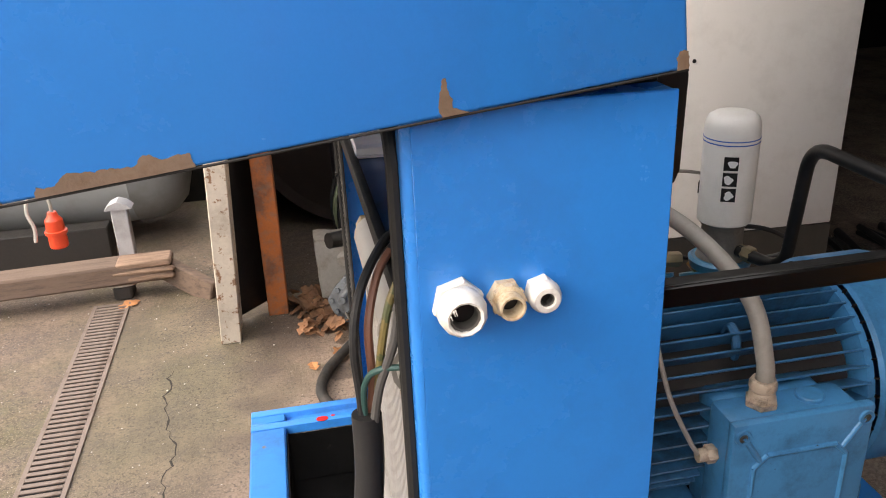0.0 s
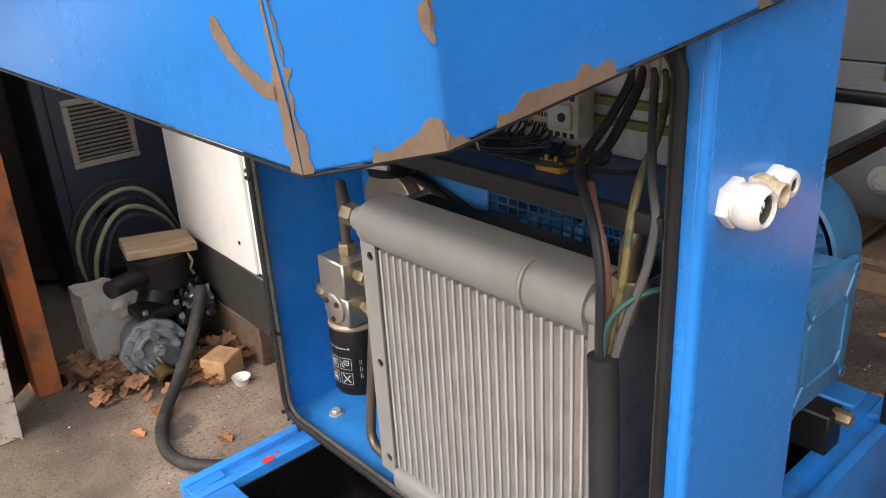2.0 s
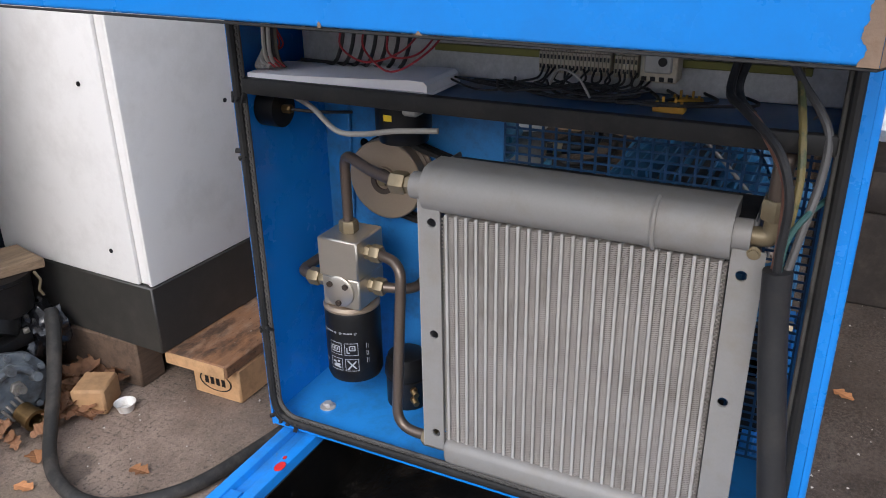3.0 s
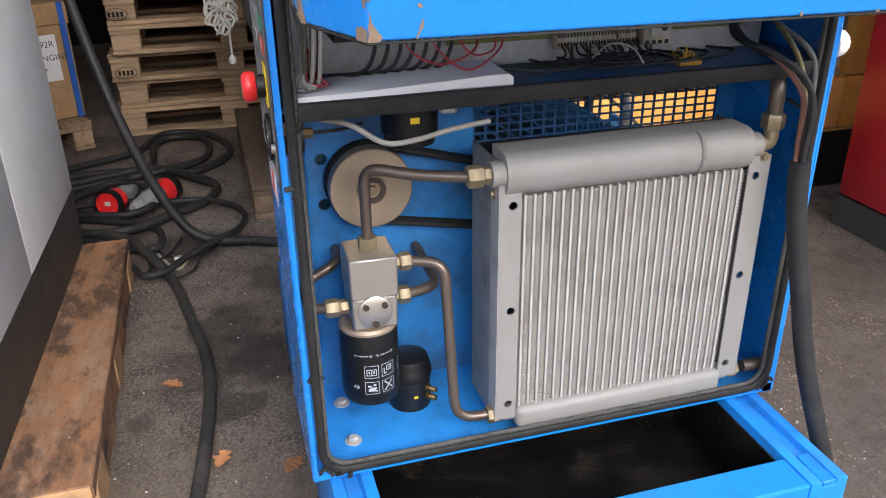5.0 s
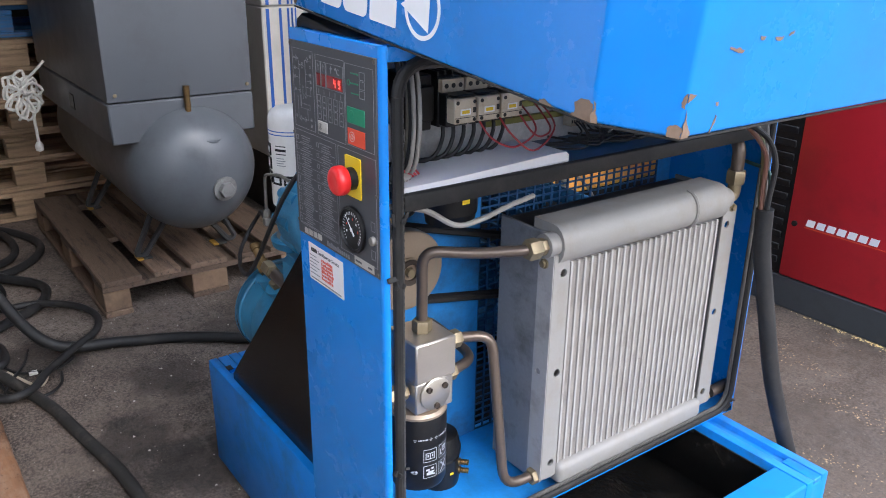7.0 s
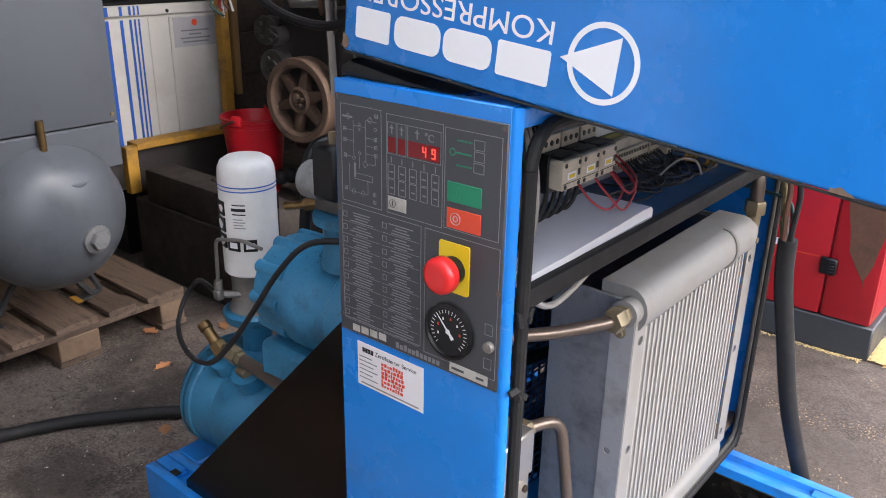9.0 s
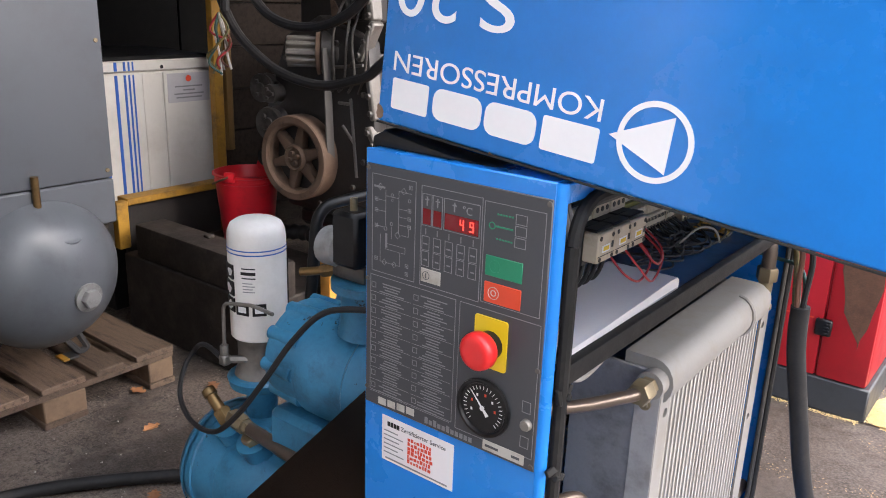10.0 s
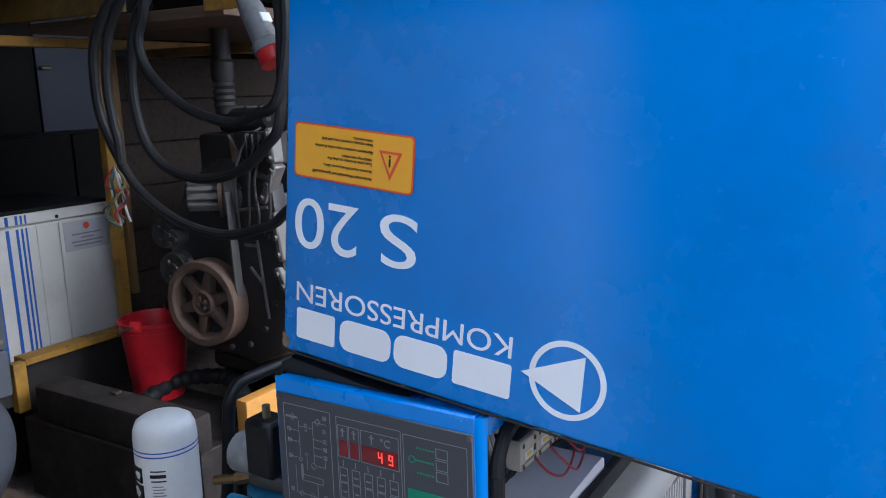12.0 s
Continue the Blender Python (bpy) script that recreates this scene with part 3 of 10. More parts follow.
def plate_with_holes(axis, at, thick, u0, u1, v0, v1, holes):
    """A sheet across an axis with round holes (u, v, r) cut right through."""
    us = sorted({u0, u1, *[h[0] - h[2] * 1.25 for h in holes], *[h[0] + h[2] * 1.25 for h in holes]})
    vs = sorted({v0, v1, *[h[1] - h[2] * 1.25 for h in holes], *[h[1] + h[2] * 1.25 for h in holes]})
    bm = bmesh.new()
    pl = {"x": lambda u, v, w: (w, u, v), "y": lambda u, v, w: (u, w, v), "z": lambda u, v, w: (u, v, w)}[axis]
    for i in range(len(us) - 1):
        for j in range(len(vs) - 1):
            inside = any(us[i] >= h[0] - h[2] * 1.26 and us[i + 1] <= h[0] + h[2] * 1.26 and vs[j] >= h[1] - h[2] * 1.26 and vs[j + 1] <= h[1] + h[2] * 1.26 for h in holes)
            if not inside:
                box(bm, pl(us[i], vs[j], at), pl(us[i + 1], vs[j + 1], at + thick))
    for hu, hv, r in holes:
        n = 24
        q = r * 1.25
        for w in (at, at + thick):
            inner = [bm.verts.new(pl(hu + r * math.cos(2 * math.pi * k / n), hv + r * math.sin(2 * math.pi * k / n), w)) for k in range(n)]
            outer = []
            for k in range(n):
                a = 2 * math.pi * k / n
                s = q / max(abs(math.cos(a)), abs(math.sin(a)))
                outer.append(bm.verts.new(pl(hu + s * math.cos(a), hv + s * math.sin(a), w)))
            for k in range(n):
                bm.faces.new((inner[k], inner[(k + 1) % n], outer[(k + 1) % n], outer[k]))
            if w == at:
                first = inner
            else:
                for k in range(n):
                    bm.faces.new((first[k], first[(k + 1) % n], inner[(k + 1) % n], inner[k]))
    bmesh.ops.remove_doubles(bm, verts=bm.verts, dist=0.00005)
    return bm


def lettering(name, text, size, m, material, parent, label="", spread=1.0, bold=0.0, width=1.0, fit=None):
    """Printed words as a thin raised mesh: m's x axis is the reading direction, its y axis is up."""
    cu = bpy.data.curves.new(name, "FONT")
    cu.body, cu.size, cu.extrude, cu.offset, cu.space_character = text, size, 0.0002, bold, spread
    cu.resolution_u = 7 if size > 0.02 else 3
    ob = new(name, cu)
    deps = bpy.context.evaluated_depsgraph_get()
    me = bpy.data.meshes.new_from_object(ob.evaluated_get(deps))
    bpy.data.objects.remove(ob)
    bpy.data.curves.remove(cu)
    bm = bmesh.new()
    bm.from_mesh(me)
    bpy.data.meshes.remove(me)
    if fit:
        xs, ys = [v.co.x for v in bm.verts], [v.co.y for v in bm.verts]
        bmesh.ops.transform(bm, matrix=Matrix.Diagonal((fit[0] / (max(xs) - min(xs)), fit[1] / (max(ys) - min(ys)), 1, 1)) @ Matrix.Translation((-min(xs), -min(ys), 0)), verts=bm.verts)
    bmesh.ops.transform(bm, matrix=m @ Matrix.Diagonal((width, 1, 1, 1)), verts=bm.verts)
    return part(name, bm, material, parent, label, smooth=False)

# ---- setting: yard, shed ----
bm = bmesh.new()
bmesh.ops.create_grid(bm, x_segments=2, y_segments=2, size=60)
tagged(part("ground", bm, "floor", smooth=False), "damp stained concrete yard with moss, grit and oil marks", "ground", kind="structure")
# unseen walls and roof closing the shed, coloured as darkness
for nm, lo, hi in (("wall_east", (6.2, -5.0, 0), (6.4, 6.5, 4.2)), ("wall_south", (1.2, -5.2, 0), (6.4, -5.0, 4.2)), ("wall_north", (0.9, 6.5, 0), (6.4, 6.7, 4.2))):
    tagged(part(nm, bbox(lo, hi), "shed", smooth=False), "unseen shed wall, near-black to keep the interior dark", "wall", kind="structure")
tagged(part("ceiling", bbox((0.95, -5.2, 2.75), (6.4, 6.7, 2.85)), "shed", smooth=False), "unseen near-black shed roof that keeps the interior dark", "ceiling", kind="structure")
# unseen roof strips, added only to block sky from what stands below
tagged(part("ceiling", bbox((0.45, 1.75, 2.3), (0.949, 2.949, 2.36)), "shed", smooth=False), "unseen roof strip added to shade the white machine", "ceiling", kind="structure")
tagged(part("ceiling", bbox((0.75, 0.621, 2.42), (0.949, 1.749, 2.48)), "shed", smooth=False), "unseen roof strip added to shade the compressor side", "ceiling", kind="structure")
tagged(part("ceiling", bbox((0.6, -5.2, 2.4), (2.6, 0.62, 2.45)), "shed", smooth=False), "unseen low roof added to shade the engine", "ceiling", kind="structure")
# enclosure added so that the space behind the posts stays black
tagged(part("ceiling", bbox((-0.14, 2.95, 2.75), (0.949, 6.7, 2.85)), "shed", smooth=False), "unseen near-black shed roof that keeps the interior dark", "ceiling", kind="structure")
tagged(part("wall_shed", bbox((-0.14, 2.86, 0), (-0.1, 6.499, 2.749)), "shed", smooth=False), "near-black wall added to darken the space behind the posts", "wall", kind="structure")
tagged(part("wall_north", bbox((-0.14, 6.5, 0), (0.899, 6.7, 2.749)), "shed", smooth=False), "unseen shed wall, near-black to keep the interior dark", "wall", kind="structure")
# walls out of view, added to limit low sky and reflect light
for nm, lo, hi in (("added_wall_west", (-6.4, -6.0, 0), (-6.2, 9.0, 2.4)), ("added_wall_north", (-6.2, 8.8, 0), (-0.15, 9.0, 2.4)), ("added_wall_south", (-6.2, -6.0, 0), (1.1, -5.8, 2.4))):
    tagged(part(nm, bbox(lo, hi), "facade", smooth=False), "unseen pale wall added to block low sky and bounce light", "wall", kind="structure")

# ---- compressor: base frame ----
BX0, BX1, BY0, BY1, BZ = -0.147, 1.01, 0.742, 1.605, 0.318


def base_frame():
    t = thing("base_frame", (0.4, 1.15, 0), "blue painted steel base frame with a black drip tray, worn edges", "machine base")
    w, h = 0.075, 0.29
    for lo, hi in (((BX0, BY1 - w, BZ - h), (BX1, BY1, BZ)), ((BX0, BY0, BZ - h), (BX1, BY0 + w, BZ)),
                   ((BX0, BY0 + w, BZ - h), (BX0 + w, BY1 - w, BZ)), ((BX1 - w, BY0 + w, BZ - h), (BX1, BY1 - w, BZ))):
        b = bmesh.new()
        # channel section: top flange, web outside and a shallow trough along the top
        long_x = hi[0] - lo[0] > hi[1] - lo[1]
        if long_x:
            y0, y1, z0, z1 = lo[1], hi[1], lo[2], hi[2]
            prism(b, [(y0, z0), (y1, z0), (y1, z1), (y1 - 0.022, z1), (y1 - 0.024, z1 - 0.013), (y0 + 0.024, z1 - 0.013), (y0 + 0.022, z1), (y0, z1)], "x", lo[0], hi[0], None, 0.003)
        else:
            box(b, lo, (hi[0], hi[1], hi[2] - 0.001), 0.004)
        part("beam", b, "blue_base", t)
    for x0, x1 in ((BX0 + 0.0005, BX0 + w), (BX1 - w, BX1 - 0.0005)):
        for y0 in (BY0 + 0.024, BY1 - w + 0.024):
            part("corner_gusset", bbox((x0, y0, BZ - 0.0135), (x1, y0 + w - 0.048, BZ - 0.001), 0.002), "blue_base", t)
    part("drip_tray", bbox((BX0 + w, BY0 + w, 0.16), (BX1 - w, BY1 - w, 0.17), 0.002), "oily_tray", t, "oily black drip tray")
    # black liner plates over the inner walls of the drip tray
    for lo, hi in (((BX0 + w + 0.0005, BY0 + w + 0.0005, 0.1705), (BX1 - w - 0.0005, BY0 + w + 0.0035, BZ - 0.02)), ((BX0 + w + 0.0005, BY1 - w - 0.0035, 0.1705), (BX1 - w - 0.0005, BY1 - w - 0.0005, BZ - 0.02)),
                   ((BX0 + w + 0.0005, BY0 + w + 0.004, 0.1705), (BX0 + w + 0.0035, BY1 - w - 0.004, BZ - 0.014)), ((BX1 - w - 0.0035, BY0 + w + 0.004, 0.1705), (BX1 - w - 0.0005, BY1 - w - 0.004, BZ - 0.014))):
        part("tray_wall", bbox(lo, hi, 0.0005), "oily_tray", t, "black liner plate on the tray wall")
    for x in (BX0 + 0.1, BX1 - 0.12):
        for y in (BY0 + 0.05, BY1 - 0.05):
            part("foot", bbox((x - 0.05, y - 0.035, 0), (x + 0.05, y + 0.035, 0.03), 0.006), "rubber", t, "black rubber foot")
    part("lifting_slot", bbox((0.93, 1.57, BZ - 0.0002), (0.952, 1.584, BZ + 0.0008), 0), "black", t, "dark slot in the beam")
    for x, y, r in ((0.009, 1.538, 0.011), (0.033, 1.545, 0.004)):
        part("paint_mark", lathe(bmesh.new(), [(r, 0), (r, 0.001), (0, 0.001)], Matrix.Translation((x, y, BZ - 0.0002)) @ Matrix.Diagonal((1.2, 0.8, 1, 1)), 16), "red", t, "red paint spot")
    return t


base_frame()

# ---- compressor: cabinet ----
CX0, CX1, CY0, CY1, CZ0, CZ1 = 0.107, 0.375, 0.705, 1.634, 0.319, 1.19
OY0, OY1, OZ0, OZ1 = 0.735, 1.614, 0.34, 1.168
SH = 0.979


def rounded_rect(y0, y1, z0, z1, r, n=6):
    out = []
    for cy, cz, a0 in ((y1 - r, z1 - r, 0), (y0 + r, z1 - r, 90), (y0 + r, z0 + r, 180), (y1 - r, z0 + r, 270)):
        for k in range(n + 1):
            a = radians(a0 + 90 * k / n)
            out.append((cy + r * math.cos(a), cz + r * math.sin(a)))
    return out


def cabinet():
    t = thing("compressor_cabinet", (0.23, 1.16, CZ0), "open blue sheet steel compressor cabinet on its base frame", "machine cabinet")
    s = 0.004
    # end walls with a rounded edge towards the opening
    for y0, y1 in ((CY0, CY0 + s), (CY1 - s, CY1)):
        b = bmesh.new()
        box(b, (CX0 + 0.0085, y0, CZ0), (CX1, y1, CZ1), 0.0015)
        part("end_wall", b, "blue", t)
    for sg in (1, -1):
        # quarter-round corner between end wall and opening frame
        pts = []
        cy = CY0 + 0.009 if sg > 0 else CY1 - 0.009
        for k in range(7):
            a = radians(180 + 15 * k) if sg > 0 else radians(180 - 15 * k)
            pts.append((CX0 + 0.009 + 0.009 * math.cos(a), cy + 0.009 * math.sin(a)))
        pts.append((CX0 + 0.009, cy))
        part("corner_post", prism(bmesh.new(), pts, "z", CZ0, CZ1 - 0.001), "blue", t)
    part("frame_strip", bbox((CX0, CY0 + 0.009, CZ0), (CX0 + 0.006, OY0, CZ1 - 0.001), 0.001), "blue", t)
    part("bottom_lip", bbox((CX0, CY0 + 0.009, CZ0 + 0.001), (CX0 + 0.006, CY1 - 0.009, OZ0), 0.001), "blue", t)
    part("top_lip", bbox((CX0, CY0 + 0.009, OZ1), (CX0 + 0.006, CY1 - 0.009, CZ1 - 0.002), 0.001), "blue", t)
    part("top_plate", bbox((CX0 + 0.012, CY0 + s, CZ1 - 0.005), (CX1 - s, CY1 - s, CZ1 - 0.0005), 0.001), "blue", t)
    holes = [(1.449, 0.75, 0.03), (1.529, 0.64, 0.009), (1.378, 0.62, 0.009), (1.545, 0.816, 0.011), (1.545, 0.73, 0.011)]
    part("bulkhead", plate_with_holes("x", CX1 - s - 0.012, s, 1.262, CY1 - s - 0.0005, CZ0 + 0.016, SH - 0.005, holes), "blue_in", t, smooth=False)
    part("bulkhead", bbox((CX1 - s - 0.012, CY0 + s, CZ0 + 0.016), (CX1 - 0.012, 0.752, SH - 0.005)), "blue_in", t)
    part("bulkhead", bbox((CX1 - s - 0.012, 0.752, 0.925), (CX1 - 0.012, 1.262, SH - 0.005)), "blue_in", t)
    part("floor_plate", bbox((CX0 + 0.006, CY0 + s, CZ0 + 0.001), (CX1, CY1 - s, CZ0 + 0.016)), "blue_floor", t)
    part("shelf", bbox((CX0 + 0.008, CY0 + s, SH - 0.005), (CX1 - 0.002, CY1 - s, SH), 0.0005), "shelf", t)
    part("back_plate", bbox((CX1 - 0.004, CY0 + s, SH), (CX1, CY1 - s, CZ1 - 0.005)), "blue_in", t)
    part("shelf_lip", bbox((CX0 + 0.002, OY0 + 0.002, SH - 0.017), (CX0 + 0.008, OY1 - 0.002, SH), 0.001), "rubber", t)
    # rubber edge seals
    path = [(CX0 - 0.004, y, z) for y, z in rounded_rect(OY0, OY1, OZ0, OZ1, 0.045)]
    path.append(path[0])
    part("door_seal", tube(bmesh.new(), path, 0.0078, 10), "rubber", t, "black rubber door seal")
    lip = [(CX0 + 0.0005, y, z) for y, z in rounded_rect(OY0 + 0.0085, OY1 - 0.0085, OZ0 + 0.0085, OZ1 - 0.0085, 0.038)]
    b = bmesh.new()
    tube(b, lip + lip[:1], 0.0046, 8)
    # ribs of the clamping lip
    for (ya, za), (yb, zb) in (((OY0 + 0.05, OZ0 + 0.0085), (OY1 - 0.05, OZ0 + 0.0085)), ((OY1 - 0.0085, OZ0 + 0.05), (OY1 - 0.0085, OZ1 - 0.05))):
        n = int(max(yb - ya, zb - za) / 0.011)
        for k in range(n):
            f = k / n
            y, z = ya + (yb - ya) * f, za + (zb - za) * f
            box(b, (CX0 - 0.0052, y - 0.0026, z - 0.0026), (CX0 - 0.001, y + 0.0026, z + 0.0026), 0.0008)
    part("seal_lip", b, "rubber_worn", t, "worn grey clamping lip of the seal")
    rnd = random.Random(77)
    b = bmesh.new()
    for y, z in ((OY1 - 0.02, OZ0 + 0.004), (OY1 - 0.035, OZ0 - 0.006), (OY1 - 0.006, OZ0 + 0.012), (OY1 - 0.001, 0.53), (OY1 - 0.002, 0.86), (OY1 - 0.002, SH - 0.03), (OY0 + 0.012, OZ0 + 0.008), (OY0 + 0.004, OZ0 + 0.02)):
        for k in range(3):
            m = Matrix.Translation((CX0 - 0.006, y + rnd.uniform(-0.012, 0.012), z + rnd.uniform(-0.006, 0.006))) @ Euler((rnd.uniform(0, 3), rnd.uniform(0, 3), rnd.uniform(0, 3))).to_matrix().to_4x4()
            box(b, (-0.009, -0.004, -0.0025), (0.009, 0.004, 0.0025), 0.001, m)
    tagged(part("seal_scrap", b, "rubber", t, "torn rubber scraps at the seal joints"), kind="stuff")
    part("shelf_seal", bbox((CX0 - 0.007, OY0 + 0.01, SH - 0.019), (CX0 + 0.008, OY1 - 0.01, SH + 0.007), 0.004, None, 2), "rubber", t, "black rubber shelf seal")
    return t


cabinet()


def grille():
    """Expanded mesh in the bulkhead behind the cooler."""
    t = thing("fan_grille", (0.365, 1.0, CZ0 + 0.02), "blue punched steel fan grille behind the oil cooler", "grille")
    x = CX1 - 0.012
    y0, y1, z0, z1 = 0.753, 1.261, CZ0 + 0.018, 0.924
    ny, nz = 22, 39
    for k in range(ny + 1):
        y = y0 + (y1 - y0) * k / ny
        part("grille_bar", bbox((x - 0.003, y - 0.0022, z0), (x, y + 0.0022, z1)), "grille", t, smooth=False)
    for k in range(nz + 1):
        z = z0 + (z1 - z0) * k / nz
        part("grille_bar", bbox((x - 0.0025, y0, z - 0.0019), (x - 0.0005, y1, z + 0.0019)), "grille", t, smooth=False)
    return t


grille()


# ---- compressor: opened hood lying upside down on the cabinet ----
HX1, HY1 = 0.365, 1.628
TILT_H = 6.0


def hood_m():
    # local frame: x from the hinge edge westwards is negative, z up from the lower edge; the lower edge climbs slightly northwards
    slope = Matrix.Identity(4)
    slope[2][1], slope[2][3] = 0.0126, -0.0126
    return Matrix.Translation((HX1, 0, 1.2145)) @ Euler((0, -radians(TILT_H), 0)).to_matrix().to_4x4() @ slope


HM = hood_m()
HH = 0.72
# corners of the hood's outline: hinge side, then the two slanted corners to the west
HS, HN, HD, HC, HA, HB = (0.008, 0.688), (0.0, HY1), (-0.628, HY1), (-0.698, 1.583), (-0.6845, 0.7317), (-0.6096, 0.681)


def hood():
    t = thing("compressor_hood", (0.02, 1.15, 1.19), "blue sheet steel hood opened upside down, chipped along its edge", "machine hood")
    out = [HS, HN, HD, HC, HA, HB]
    th = 0.004

    def inset(p, k):
        cx, cy = -0.345, 1.155
        return (cx + (p[0] - cx) * (1 - k / 0.35), cy + (p[1] - cy) * (1 - k / 0.48))

    inn = [inset(p, th) for p in out]
    b = bmesh.new()
    ro, ri, bo, bi = ([b.verts.new((*p, z)) for p in ps] for ps, z in ((out, HH), (inn, HH), (out, 0.0), (inn, th)))
    n = len(out)
    for k in range(n):
        q = (k + 1) % n
        b.faces.new((bo[k], bo[q], ro[q], ro[k]))
        b.faces.new((ri[k], ri[q], bi[q], bi[k]))
        b.faces.new((ro[k], ro[q], ri[q], ri[k]))
    b.faces.new(bo[::-1])
    b.faces.new(bi)
    bmesh.ops.recalc_face_normals(b, faces=b.faces)
    edges = [e for e in b.edges if e.calc_face_angle(0) > 0.3 and all(v in bo or v in ro for v in e.verts) and not all(v in ro for v in e.verts)]
    bmesh.ops.bevel(b, geom=edges, offset=0.004, segments=3, profile=0.5, affect="EDGES")
    bmesh.ops.transform(b, matrix=HM, verts=b.verts)
    part("shell", b, "blue", t)
    return t


HOOD = hood()


# ---- compressor: oil cooler ----
def oil_cooler():
    t = thing("oil_cooler", (0.17, 1.05, CZ0 + 0.02), "aluminium bar and plate oil cooler with welded header tanks", "oil cooler")
    y0, y1, z0, z1, xf = 0.848, 1.262, 0.392, 0.805, 0.1145
    n = 25
    pitch = (y1 - y0) / n
    for k in range(n):
        y = y0 + (k + 0.5) * pitch
        part("core_bar", bbox((xf - 0.001, y - 0.0024, z0), (xf + 0.04, y + 0.0024, z1), 0.0005), "fin_bar", t, smooth=False)
    # corrugated fins between the bars
    verts, faces = [], []
    thick, zl, zh = 0.0009, z0 + 0.003, z1 - 0.005
    for k in range(n + 1):
        ya, yb = max(y0, y0 + (k - 0.5) * pitch + 0.0024), min(y1, y0 + (k + 0.5) * pitch - 0.0024)
        rows = 62 if k in (0, n) else 124
        shift = 0.0017 * (k * 0.37 % 1.0)
        for j in range(rows):
            za, zb, zc = (zl + shift + (zh - zl) * (j + q) / rows for q in (0.0, 0.5, 1.0))
            i = len(verts)
            verts += [(xf + 0.001, ya, za), (xf + 0.001, yb, zb), (xf + 0.001, ya, zc), (xf + 0.02, ya, za), (xf + 0.02, yb, zb), (xf + 0.02, ya, zc),
                      (xf + 0.001, ya, za + thick), (xf + 0.001, yb, zb + thick), (xf + 0.001, ya, zc + thick)]
            faces += [(i, i + 1, i + 4, i + 3), (i + 1, i + 2, i + 5, i + 4), (i, i + 6, i + 7, i + 1), (i + 1, i + 7, i + 8, i + 2)]
    me = bpy.data.meshes.new("fin_pack")
    me.from_pydata(verts, [], faces)
    me.materials.append(M["fin"])
    fins = new("fin_pack", me)
    fins.parent = t
    fins.matrix_parent_inverse = Matrix.Translation(-BASE[t])
    tagged(fins, "fine corrugated cooling fins", kind="stuff")
    # black plate stands in for the dark depth behind the fins
    part("core_back", bbox((xf + 0.021, y0, z0), (xf + 0.045, y1, z1)), "black", t)
    # housing behind the core
    for lo, hi in (((xf + 0.012, 1.292, 0.362), (0.255, 1.298, 0.86)), ((xf + 0.012, 0.818, 0.362), (0.255, 0.824, 0.86))):
        part("side_panel", bbox(lo, hi, 0.002), "alu_dark", t, "grimy grey side panel")
    part("top_panel", bbox((xf + 0.02, 0.825, 0.845), (0.255, 1.291, 0.852), 0.001), "black", t)
    for ya, yb, hy in ((1.262, 1.2985, 1.276), (0.803, 0.845, 0.829)):
        hs = [(hy, z, 0.0075) for z in (0.79, 0.597, 0.406)]
        part("flange", plate_with_holes("x", xf - 0.004, 0.004, ya, yb, 0.375, 0.826, hs), "alu", t, smooth=False)
    # mounting angle on the side of the housing
    b = plate_with_holes("y", 1.2982, 0.002, xf - 0.003, xf + 0.034, 0.372, 0.828, [(xf + 0.02, 0.597, 0.006)])
    part("mounting_angle", b, "alu_side", t, "dull grey mounting angle", smooth=False)
    # welded headers
    b = bmesh.new()
    prof = []
    for k in range(9):
        a = radians(-90 + 22.5 * k)
        prof.append((0.128 - 0.03 * math.cos(a), 0.84 + 0.036 * math.sin(a)))
    prof += [(0.175, 0.876), (0.175, 0.804)]
    prism(b, prof, "y", 0.846, 1.29)
    part("upper_header", b, "alu", t)
    b = bmesh.new()
    box(b, (0.1, 0.84, 0.352), (0.17, 1.262, 0.396), 0.012, None, 3)
    part("lower_header", b, "alu", t)
    part("weld_seam", tube(bmesh.new(), [(x - 0.001, 0.945, z) for x, z in prof[:9]], 0.004, 6), "alu", t)
    for y, s in ((1.29, 1), (0.846, -1)):
        b = bmesh.new()
        rod(b, (0.125, y, 0.842), (0.125, y + s * 0.022, 0.842), 0.021, 20)
        part("port", b, "alu", t)
    for y, s in ((1.262, 1), (0.84, -1)):
        part("port", rod(bmesh.new(), (0.13, y - s * 0.004, 0.376), (0.13, y + s * 0.02, 0.376), 0.016, 18), "alu", t)
    part("bolt", lathe(bmesh.new(), [(0.009, 0), (0.009, 0.003), (0.006, 0.0035), (0.006, 0.008), (0.0, 0.0085)], aim((xf + 0.018, 1.3, 0.806), (0, 1, 0)), 14), "steel", t)
    for y, z in ((0.818, 0.816),):
        part("bolt", lathe(bmesh.new(), [(0.009, 0), (0.009, 0.003), (0.006, 0.0035), (0.006, 0.008), (0.0, 0.0085)], aim((xf - 0.002, y, z + 0.008), (-1, 0, 0)), 14), "steel", t)
    return t


oil_cooler()


def nut_pair(t, p, d, r=0.016, L=0.03, small=0.8):
    d = Vector(d).normalized()
    p = Vector(p)
    part("union_nut", hexnut(bmesh.new(), p, p + d * L, r), "steel", t)
    part("fitting", hexnut(bmesh.new(), p + d * L, p + d * (L + 0.016), r * small), "steel", t)


